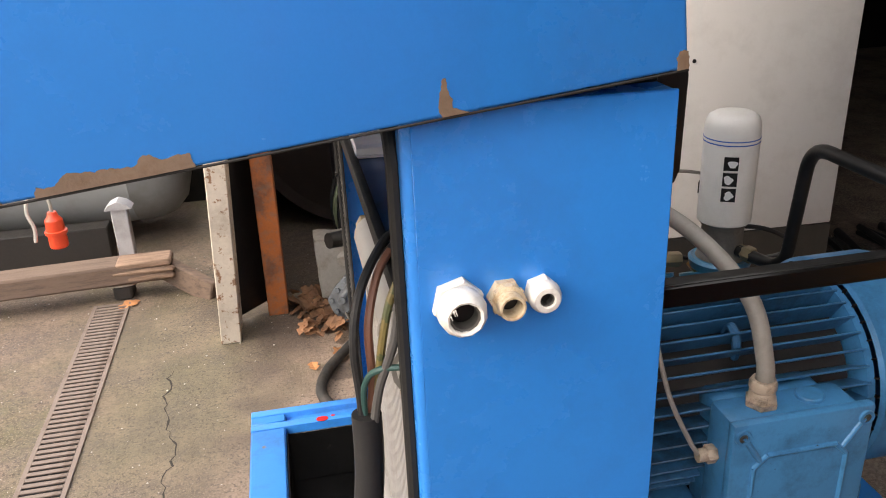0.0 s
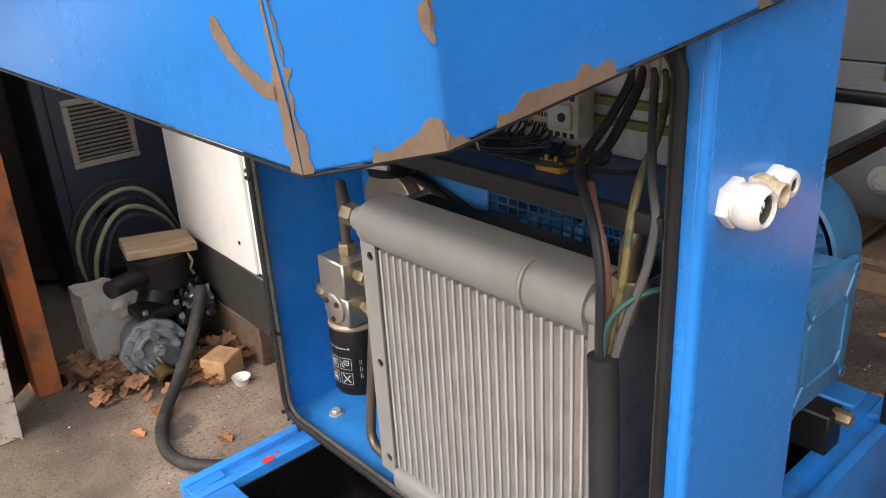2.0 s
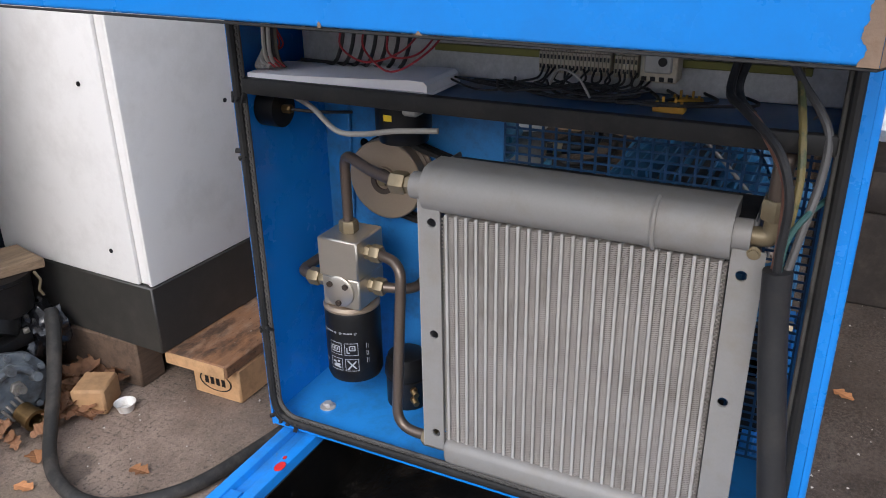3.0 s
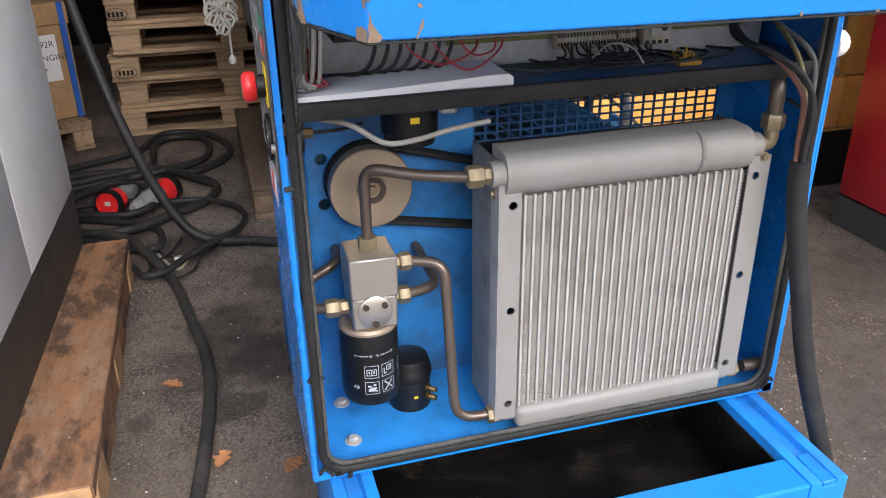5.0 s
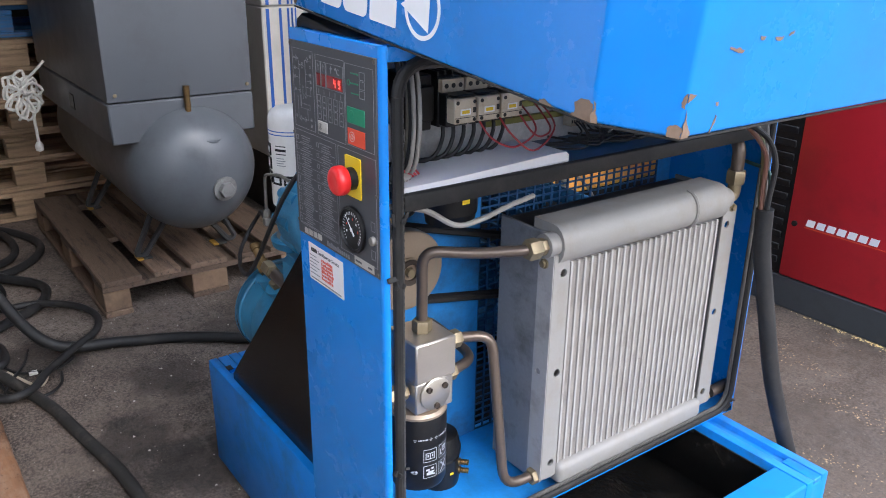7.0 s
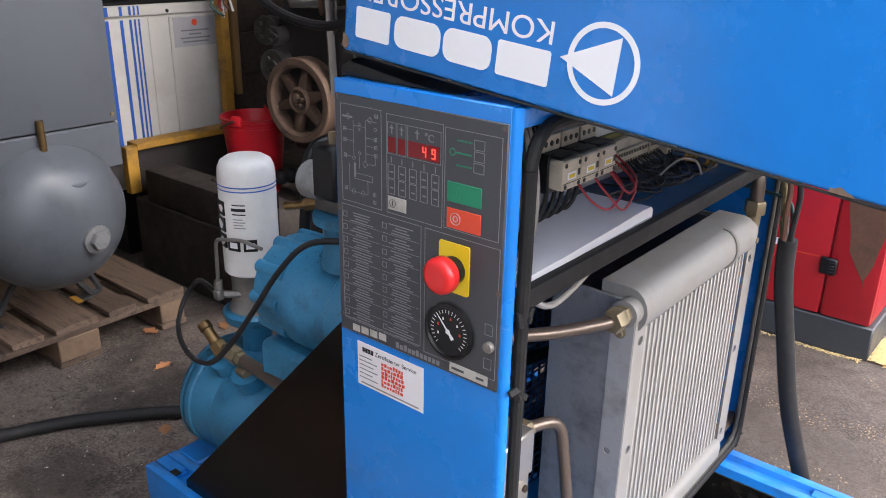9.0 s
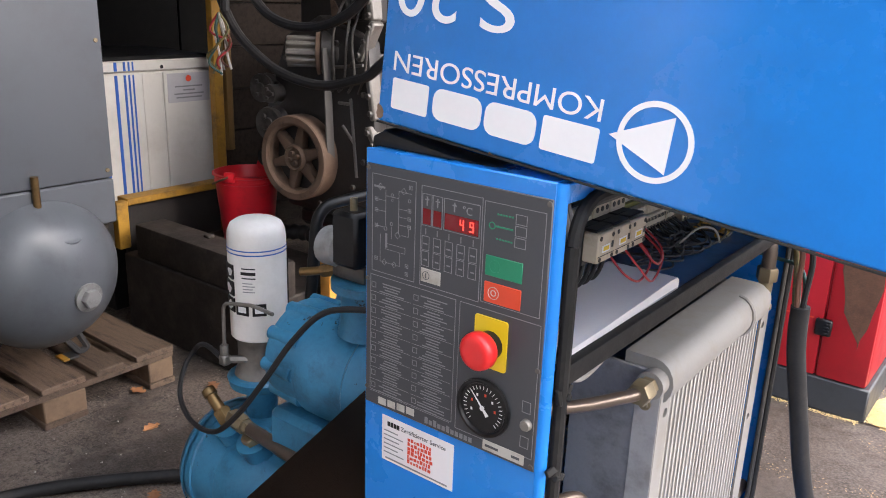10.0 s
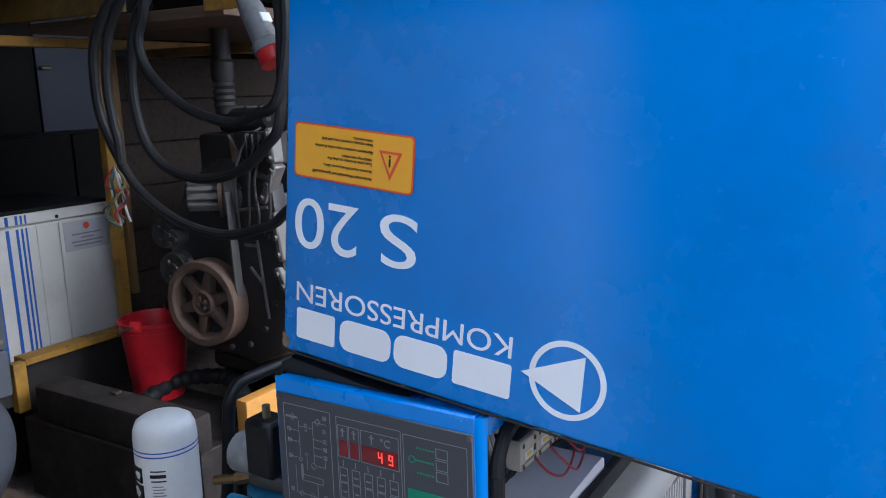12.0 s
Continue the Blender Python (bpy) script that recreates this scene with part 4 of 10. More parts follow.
# ---- compressor: oil filter block, filter, pipes ----
def filter_block():
    t = thing("oil_filter", (0.22, 1.5, CZ0 + 0.02), "black spin-on oil filter under a nickel thermostat block", "oil filter")
    b = bmesh.new()
    box(b, (0.172, 1.455, 0.626), (0.262, 1.537, 0.7), 0.003)
    part("valve_block", b, "nickel", t)
    part("valve_block", bbox((0.176, 1.457, 0.566), (0.262, 1.535, 0.6255), 0.003), "nickel", t)
    part("cap_flange", lathe(bmesh.new(), [(0.03, 0), (0.03, 0.004), (0.027, 0.006), (0, 0.006)], aim((0.175, 1.497, 0.6), (-1, 0, 0)), 28), "nickel", t)
    for a in (40, 140, 270):
        y, z = 1.497 + 0.021 * math.cos(radians(a)), 0.6 + 0.021 * math.sin(radians(a))
        part("screw", lathe(bmesh.new(), [(0.0055, 0), (0.0055, 0.005), (0.003, 0.005), (0.003, 0.0035), (0, 0.0035)], aim((0.17, y, z), (-1, 0, 0)), 12), "iron_hub", t)
    c = Matrix.Translation((0.219, 1.503, 0.408))
    can = part("canister", lathe(bmesh.new(), [(0.0, 0), (0.043, 0), (0.049, 0.004), (0.052, 0.012), (0.052, 0.14), (0.05, 0.146), (0.0, 0.146)], c, 36), "black", t)
    part("rim", lathe(bmesh.new(), [(0.05, 0.1455), (0.0525, 0.147), (0.0525, 0.151), (0.048, 0.156), (0.03, 0.158)], c, 36), "pulley", t)
    # printed handling symbols, wrapped round the can
    def on_can(name, rects, az, z):
        b = bmesh.new()
        for u0, u1, v0, v1 in rects:
            n = max(1, math.ceil((u1 - u0) / 0.003))
            rows = []
            for k in range(n + 1):
                a = radians(az) + (u0 + (u1 - u0) * k / n) / 0.0523
                rows.append([b.verts.new((0.219 + 0.0523 * math.cos(a), 1.503 + 0.0523 * math.sin(a), z + v)) for v in (v0, v1)])
            for p, q in zip(rows, rows[1:]):
                b.faces.new((p[0], q[0], q[1], p[1]))
        return part(name, b, "can_print", can, smooth=False)

    def frame_of(s, w):
        return [(-s, s, -s, -s + w), (-s, s, s - w, s), (-s, -s + w, -s, s), (s - w, s, -s, s)]
    s_ = 0.0128
    book = [(-0.009, -0.0008, 0.004, 0.0055), (0.0008, 0.009, 0.004, 0.0055), (-0.009, -0.0075, -0.006, 0.004), (0.0075, 0.009, -0.006, 0.004), (-0.0008, 0.0008, -0.006, 0.005), (-0.009, 0.009, -0.0075, -0.006), (-0.0055, -0.003, -0.003, 0.002), (0.003, 0.0055, -0.003, 0.002)]
    ring = [(-0.002, 0.007, 0.006, 0.008), (-0.002, 0.007, -0.003, -0.001), (-0.004, -0.002, -0.002, 0.007), (0.006, 0.008, -0.002, 0.007), (-0.009, -0.003, -0.008, -0.006), (-0.009, -0.007, -0.006, 0.004), (0.001, 0.004, 0.001, 0.004)]
    hand = [(-0.007, 0.006, -0.007, -0.002), (-0.004, 0.008, -0.002, 0.001), (-0.008, -0.001, 0.002, 0.0055), (0.002, 0.007, 0.004, 0.008), (0.005, 0.009, -0.008, -0.005)]
    cross = [(-0.0092 + 0.0018 * k, -0.0058 + 0.0018 * k, q * (-0.009 + 0.002 * k) - 0.001, q * (-0.009 + 0.002 * k) + 0.001) for k in range(9) for q in (-1, 1)]
    for az, z, inner in ((172, 0.484, book), (206, 0.484, ring), (172, 0.451, hand), (206, 0.451, cross)):
        on_can("symbol", frame_of(s_, 0.0009) + inner, az, z)
    for az in (158, 201):
        words = [(-0.009 + 0.0026 * k, -0.0072 + 0.0026 * k, -0.0012, 0.0012) for k in range(7)]
        arrows = [q for c_ in (-0.0145, 0.0135) for q in ((c_ - 0.0016, c_ - 0.001, -0.003, 0.0), (c_ + 0.001, c_ + 0.0016, -0.003, 0.0), (c_ - 0.003, c_ + 0.003, 0.0, 0.0008), (c_ - 0.0015, c_ + 0.0015, 0.0016, 0.0024), (c_ - 0.0016, c_ + 0.0016, -0.003, -0.0024))]
        on_can("print_line", words + arrows, az, 0.517)
    on_can("print_line", frame_of(0.0035, 0.0006) + [(-0.0065, -0.0015, -0.0012, 0.0012), (0.0, 0.0055, -0.0012, 0.0012)], 141, 0.452)
    for k in range(3):
        on_can("print_line", [(-0.0005, 0.0005, -0.022 + 0.015 * k, -0.011 + 0.015 * k), (0.003, 0.0038, -0.022 + 0.015 * k, -0.013 + 0.015 * k)], 238, 0.475)
    # unions
    nut_pair(t, (0.215, 1.496, 0.722), (0, 0, -1), 0.0175, 0.022)
    nut_pair(t, (0.205, 1.425, 0.672), (0, 1, 0), 0.0165, 0.02)
    nut_pair(t, (0.215, 1.427, 0.603), (0, 1, 0), 0.0165, 0.02)
    nut_pair(t, (0.2, 1.578, 0.605), (0, -1, 0), 0.0165, 0.024)
    return t


filter_block()


def oil_pipes():
    def pipe(pts, r=0.0095, bend=0.035, label="brown bent steel oil pipe"):
        return single("oil_pipe", tube(bmesh.new(), bent(pts, bend), r, 12), "pipe", label, "pipe", "oil pipes")
    pipe([(0.215, 1.496, 0.715), (0.215, 1.496, 0.845), (0.17, 1.42, 0.838), (0.125, 1.345, 0.842), (0.125, 1.31, 0.842)], bend=0.03)
    pipe([(0.205, 1.43, 0.672), (0.18, 1.372, 0.672), (0.135, 1.368, 0.376), (0.13, 1.29, 0.376)], bend=0.04)
    pipe([(0.215, 1.43, 0.603), (0.23, 1.37, 0.603), (0.33, 1.378, 0.625), (0.42, 1.378, 0.625)], bend=0.04)
    pipe([(0.2, 1.575, 0.605), (0.21, 1.605, 0.605), (0.3, 1.6, 0.61), (0.3, 1.535, 0.64), (0.42, 1.529, 0.64)], bend=0.03)
    t = thing("pipe_union", (0.125, 1.3, 0.83), "zinc plated union nuts on the oil cooler ports", "pipe fitting")
    nut_pair(t, (0.125, 1.35, 0.842), (0, -1, 0), 0.0185, 0.026)
    nut_pair(t, (0.13, 1.31, 0.376), (0, -1, 0), 0.0165, 0.024)
    nut_pair(t, (0.13, 0.79, 0.376), (0, 1, 0), 0.0165, 0.02)
    part("elbow", tube(bmesh.new(), bent([(0.125, 0.828, 0.842), (0.125, 0.8, 0.842), (0.125, 0.8, 0.872)], 0.012), 0.013, 12), "steel", t, "zinc elbow")
    part("union_nut", hexnut(bmesh.new(), (0.125, 0.8, 0.868), (0.125, 0.8, 0.895), 0.02), "steel", t)
    pipe([(0.125, 0.8, 0.89), (0.125, 0.8, 0.952), (0.2, 0.775, 0.97), (0.35, 0.77, 0.95)], 0.013, 0.04, "black oil hose leaving the cooler")
    pipe([(0.13, 0.775, 0.376), (0.13, 0.7, 0.376)], 0.0125, 0.02, "black oil hose leaving the cooler")


oil_pipes()


def drive():
    t = thing("belt_drive", (0.31, 1.468, 0.69), "machined cast iron pulley with black V-belts", "pulley")
    m = aim((0.355, 1.468, 0.773), (-1, 0, 0))
    part("pulley", lathe(bmesh.new(), [(0.07, 0), (0.074, 0.002), (0.074, 0.006), (0.067, 0.012), (0.074, 0.018), (0.074, 0.02), (0.067, 0.026), (0.074, 0.032), (0.074, 0.054), (0.072, 0.056), (0.026, 0.056), (0.026, 0.062), (0.021, 0.062), (0.02, 0.058), (0, 0.058)], m, 48), "pulley", t)
    part("hub_ring", lathe(bmesh.new(), [(0.024, 0.0618), (0.024, 0.065), (0.015, 0.065), (0.015, 0.06)], m, 28, closed=False), "iron_hub", t, "dark hub ring")
    part("hub_bolt", lathe(bmesh.new(), [(0.008, 0.058), (0.008, 0.068), (0, 0.069)], m, 12), "steel", t)
    part("centre_bolt", hexnut(bmesh.new(), (0.298, 1.468, 0.773), (0.291, 1.468, 0.773), 0.0095), "steel", t)
    b = bmesh.new()
    for k in range(2):
        x = 0.345 - 0.015 * k
        c1, c2, r1, r2 = Vector((x, 1.468, 0.773)), Vector((x, 0.98, 0.66)), 0.071, 0.05
        d = (c2 - c1).normalized()
        nn = Vector((0, -d.z, d.y))
        pts = []
        for i in range(13):
            a = math.pi * i / 12
            pts.append(c1 + r1 * (nn * math.cos(a) - d * math.sin(a)))
        for i in range(13):
            a = math.pi * i / 12
            pts.append(c2 + r2 * (-nn * math.cos(a) + d * math.sin(a)))
        pts.append(pts[0])
        tube(b, pts, 0.0065, 6)
    part("belt", b, "rubber", t)
    return t


drive()


# ---- hood print, sticker, chips and fittings ----
def hood_face(u, v, lift=0.0006):
    """A pose on the end face of the hood; printed matter there reads upside down."""
    p = HM @ Vector((u, HY1 + lift, v + 0.0011 - 0.007 * u))
    r = HM.to_3x3()
    xa, ya, za = r @ Vector((1, 0, 0)), r @ Vector((0, 0, -1)), Vector((0, 1, 0))
    return Matrix(((xa.x, ya.x, za.x, p.x), (xa.y, ya.y, za.y, p.y), (xa.z, ya.z, za.z, p.z), (0, 0, 0, 1)))


def ring_bar(bm, r0, r1, h, m, seg=48):
    lathe(bm, [(r0, 0), (r1, 0), (r1, h), (r0, h), (r0, 0)], m, seg, closed=False)
    return bm


def flat(bm, pts, m, h=0.0004):
    return prism(bm, pts, "z", 0, h, m)


def hood_print():
    lettering("word_print", "KOMPRESSOREN", 0.0295, hood_face(-0.281, 0.0797), "white_ink", HOOD, "white printed word", fit=(0.2615, 0.0217))
    lettering("model_print", "S", 0.0755, hood_face(-0.17, 0.1745), "white_ink", HOOD, "white printed type mark", fit=(0.0445, 0.0545))
    lettering("model_print", "20", 0.0755, hood_face(-0.0985, 0.1742), "white_ink", HOOD, "white printed type mark", fit=(0.083, 0.0545))
    # bold mark: four plain white shapes, then a ring with a wedge
    for u0, u1 in ((-0.2824, -0.2195), (-0.2128, -0.1496), (-0.1455, -0.0799), (-0.0729, -0.0205)):
        b = bmesh.new()
        w, h = u1 - u0, 0.0345
        pts = rounded_rect(0, w, 0, h, 0.012 if u0 in (-0.2128, -0.1455) else 0.003, 4)
        flat(b, pts, hood_face(u0, 0.052))
        part("mark", b, "white_ink", HOOD, "plain white shape of a printed mark", smooth=False)
    part("mark_ring", ring_bar(bmesh.new(), 0.032, 0.0375, 0.0004, hood_face(-0.3375, 0.0517)), "white_ink", HOOD, "white printed ring", smooth=False)
    b = bmesh.new()
    flat(b, [(-0.0155, -0.0265), (-0.0155, 0.0265), (0.0455, 0.0025)], hood_face(-0.3375, 0.0517, 0.0008))
    part("mark_wedge", b, "white_ink", HOOD, "white printed wedge", smooth=False)
    # warning sticker
    t = thing("warning_sticker", HM @ Vector((-0.088, HY1, 0.2)), "yellow warning sticker with red border stuck upside down on the hood", "sticker")
    m = hood_face(-0.0885, 0.2245, 0.0012)
    part("border", flat(bmesh.new(), rounded_rect(-0.0745, 0.0745, -0.0285, 0.0285, 0.005), m), "red_key", t, smooth=False)
    m2 = hood_face(-0.0885, 0.2245, 0.0018)
    part("field", flat(bmesh.new(), rounded_rect(-0.0725, 0.0725, -0.0265, 0.0265, 0.004), m2), "yellow_label", t, smooth=False)
    m3 = hood_face(-0.0885, 0.2245, 0.0024)
    part("triangle", flat(bmesh.new(), [(-0.061, -0.011), (-0.034, -0.011), (-0.0475, 0.017)], m3), "red_key", t, smooth=False)
    m4 = hood_face(-0.0885, 0.2245, 0.003)
    part("triangle_field", flat(bmesh.new(), [(-0.057, -0.0085), (-0.038, -0.0085), (-0.0475, 0.011)], m4), "yellow_label", t, smooth=False)
    m5 = hood_face(-0.0885, 0.2245, 0.0036)
    b = bmesh.new()
    box(b, (-0.0485, -0.004, 0), (-0.0465, 0.004, 0.0003), 0, m5)
    box(b, (-0.0485, -0.0075, 0), (-0.0465, -0.0055, 0.0003), 0, m5)
    part("mark", b, "black", t, smooth=False)
    for k, (txt, v) in enumerate((("Automatischer Wiederanlauf nach Spannungsausfall!", 0.018), ("Automatic restart following power failure.", 0.0105),
                                  ("Toute panne de tension est suivie d'un", 0.003), ("redemarrage automatique.", -0.001), ("Riavviamento automatico dopo caduta di tensione", -0.0085), ("Nuevo arranque automatico tras caida de la", -0.016), ("tension electrica.", -0.02))):
        lettering("text_line", txt, 0.0046, hood_face(-0.0885, 0.2245, 0.0024) @ Matrix.Translation((-0.026, v, 0)), "black", t, width=0.78)


M["yellow_label"] = surface("yellow_foil", (0.75, 0.36, 0.005), 0.4, var=0.04, bump=0.0)
hood_print()


def ragged(pts, rnd, depth=3, amp=0.16):
    """Break the sides of an outline into uneven, paint-like edges."""
    for _ in range(depth):
        out = []
        for (xa, ya), (xb, yb) in zip(pts, pts[1:] + pts[:1]):
            k = rnd.uniform(0.4, 0.6)
            most = min(amp, 0.0016 / max(math.hypot(xb - xa, yb - ya), 1e-6))
            o = rnd.uniform(-most, most) if ya + yb > 0.002 else 0.0
            out += [(xa, ya), (xa + (xb - xa) * k - (yb - ya) * o, ya + (yb - ya) * k + (xb - xa) * o)]
        pts = out
    return pts


def patch(face, pts, seed):
    """A ragged patch where the paint has come off; face is a pose whose x and y axes lie in the sheet."""
    rnd = random.Random(seed)
    pts = [(x, max(y, 0.0004)) for x, y in ragged(pts, rnd)]
    b = bmesh.new()
    flat(b, pts, face, 0.0004)
    part("paint_chip", b, "edge", HOOD, "bare patch with ragged paint edge", smooth=False)


def hood_side(origin, xdir, lift):
    p = HM @ Vector(origin)
    r = HM.to_3x3()
    xa = (r @ Vector(xdir)).normalized()
    ya = r @ Vector((0, 0, 1))
    za = xa.cross(ya)
    p = p + za * lift
    return Matrix(((xa.x, ya.x, za.x, p.x), (xa.y, ya.y, za.y, p.y), (xa.z, ya.z, za.z, p.z), (0, 0, 0, 1)))


def chips():
    def side(p, q, lift=0.0004):
        return hood_side((*p, 0), (q[0] - p[0], q[1] - p[1], 0), lift)
    k = HS[0] / (HS[0] - HB[0])
    south = side((0.0, HS[1] - (HS[1] - HB[1]) * k), (1.0, HS[1] - (HS[1] - HB[1]) * k + (HS[1] - HB[1]) / (HS[0] - HB[0])))
    sw, west, nw, north = side(HA, HB), side(HA, (2 * HA[0] - HC[0], 2 * HA[1] - HC[1])), side(HD, HC), side((0.0, HY1), (-1.0, HY1))
    patch(south, [(-0.5656, 0.0), (-0.5624, 0.0095), (-0.548, 0.0075), (-0.54, 0.0145), (-0.522, 0.0145), (-0.505, 0.0125), (-0.49, 0.0118), (-0.4835, 0.011), (-0.475, 0.0185), (-0.466, 0.015), (-0.457, 0.012), (-0.447, 0.014), (-0.438, 0.0125), (-0.4366, 0.0)], 1)
    patch(south, [(-0.6096, 0.0), (-0.6096, 0.02), (-0.6085, 0.013), (-0.604, 0.0067), (-0.598, 0.007), (-0.5924, 0.0024), (-0.588, 0.0)], 2)
    patch(south, [(-0.2232, 0.0), (-0.2005, 0.0), (-0.2, 0.0015), (-0.2128, 0.0065), (-0.2152, 0.0205), (-0.2159, 0.033), (-0.2185, 0.034), (-0.2235, 0.022), (-0.2262, 0.0095)], 3)
    patch(south, [(-0.004, 0.0), (0.0075, 0.0), (0.0075, 0.0165), (-0.0005, 0.0178), (-0.0045, 0.012)], 4)
    patch(south, [(-0.6096, 0.066), (-0.6096, 0.094), (-0.607, 0.0915), (-0.6085, 0.0766)], 5)
    L = math.hypot(HB[0] - HA[0], HB[1] - HA[1])
    patch(sw, [(0.043, 0.0), (0.045, 0.0125), (0.049, 0.006), (0.06, 0.0085), (0.07, 0.013), (0.077, 0.019), (0.083, 0.0235), (0.087, 0.022), (L, 0.0165), (L, 0.0)], 30)
    patch(sw, [(L, 0.066), (L, 0.094), (L - 0.006, 0.09), (L - 0.0055, 0.075), (L - 0.002, 0.069)], 31)
    patch(sw, [(0.0, 0.0), (0.006, 0.0), (0.0055, 0.012), (0.007, 0.02), (0.0035, 0.032), (0.004, 0.05), (0.0025, 0.058), (0.0065, 0.066), (0.002, 0.068), (0.0015, 0.1), (0.003, 0.15), (0.0015, 0.22), (0.0, 0.24)], 32)
    patch(west, [(0.0, 0.0), (0.0, 0.27), (-0.003, 0.2), (-0.0055, 0.12), (-0.006, 0.09), (-0.007, 0.07), (-0.0125, 0.056), (-0.0125, 0.047), (-0.0095, 0.042), (-0.01, 0.03), (-0.013, 0.022), (-0.0085, 0.012), (-0.013, 0.002), (-0.013, 0.0)], 40)
    patch(west, [(-0.008, 0.055), (-0.017, 0.057), (-0.027, 0.062), (-0.04, 0.067), (-0.049, 0.074), (-0.055, 0.083), (-0.061, 0.092), (-0.067, 0.0935), (-0.072, 0.088), (-0.071, 0.078), (-0.06, 0.067), (-0.048, 0.058), (-0.034, 0.05), (-0.019, 0.046), (-0.008, 0.045)], 41)
    small = (
        [(-0.851, 0.0), (-0.851, 0.028), (-0.8475, 0.018), (-0.842, 0.009), (-0.838, 0.0035), (-0.842, 0.0)], [(-0.851, 0.034), (-0.8505, 0.043), (-0.8395, 0.041), (-0.846, 0.0365)],
        [(-0.8083, 0.031), (-0.804, 0.0315), (-0.8033, 0.0275), (-0.8073, 0.028)], [(-0.8043, 0.0185), (-0.802, 0.0175), (-0.8075, 0.0015), (-0.8095, 0.0015)],
        [(-0.8053, 0.082), (-0.795, 0.08), (-0.7813, 0.0785), (-0.783, 0.076), (-0.795, 0.0775), (-0.803, 0.0795)], [(-0.7603, 0.0905), (-0.7513, 0.0895), (-0.753, 0.086), (-0.759, 0.0865)],
        [(-0.7353, 0.088), (-0.7203, 0.0885), (-0.722, 0.085), (-0.731, 0.0845)], [(-0.7133, 0.0895), (-0.7043, 0.093), (-0.7045, 0.091), (-0.712, 0.0875)], [(-0.42, 0.0), (-0.418, 0.006), (-0.4165, 0.0)], [(-0.33, 0.0), (-0.326, 0.004), (-0.322, 0.0)])
    for n, pts in enumerate(small):
        patch(west, pts, 60 + n)
    L = math.hypot(HC[0] - HD[0], HC[1] - HD[1])
    for n, pts in enumerate((
            [(L - 0.012, 0.0), (L - 0.013, 0.008), (L - 0.006, 0.013), (L, 0.011), (L, 0.0)], [(L, 0.028), (L, 0.043), (L - 0.003, 0.04), (L - 0.004, 0.03)],
            [(0.0, 0.0), (0.006, 0.0), (0.0055, 0.006), (0.003, 0.015), (0.0025, 0.02), (0.0, 0.022)], [(L - 0.026, 0.15), (L - 0.018, 0.147), (L - 0.006, 0.142), (L - 0.008, 0.1385), (L - 0.02, 0.141)])):
        patch(nw, pts, 80 + n)
    for n, pts in enumerate((
            [(0.553, 0.0), (0.554, 0.004), (0.5638, 0.0058), (0.571, 0.003), (0.574, 0.0)], [(0.594, 0.0), (0.605, 0.004), (0.6035, 0.014), (0.6156, 0.02), (0.6225, 0.021), (0.628, 0.018), (0.628, 0.0)],
            [(0.0005, 0.004), (0.0005, 0.02), (0.007, 0.017), (0.01, 0.008), (0.006, 0.003)], [(0.16, 0.0), (0.162, 0.0028), (0.166, 0.0)])):
        patch(north, pts, 90 + n)


chips()
r3 = [HM @ Vector((u * 0.998, 1.155 + (y - 1.155) * 0.998, -0.0012)) for u, y in (HS, HB, HA, HC, HD, HN)]
part("edge_strip", tube(bmesh.new(), r3, 0.0014, 6), "rubber", HOOD, "thin black edge strip")


def hood_hinge():
    t = thing("hood_hinge", (0.37, 1.15, 1.16), "black rubber sealed hinge strip between hood and cabinet", "hinge")
    for y, out in ((0.808, 0.434), (1.59, 0.38)):
        b = bmesh.new()
        prism(b, [(0.20, CZ1), (0.372, CZ1), (0.3755, CZ1 - 0.006), (0.3755, CZ1 - 0.13), (out - 0.008, CZ1 - 0.13), (out - 0.002, CZ1 - 0.115), (out, CZ1 - 0.01), (out - 0.004, CZ1 + 0.012), (out - 0.02, CZ1 + 0.02), (0.36, CZ1 + 0.019), (0.26, CZ1 + 0.004)], "y", y - 0.008, y + 0.03, None, 0.002)
        part("bracket", b, "black", t)
    part("rail", bbox((0.3, 0.74, CZ1), (0.37, 1.57, CZ1 + 0.012), 0.002), "black", t)
    return t


hood_hinge()


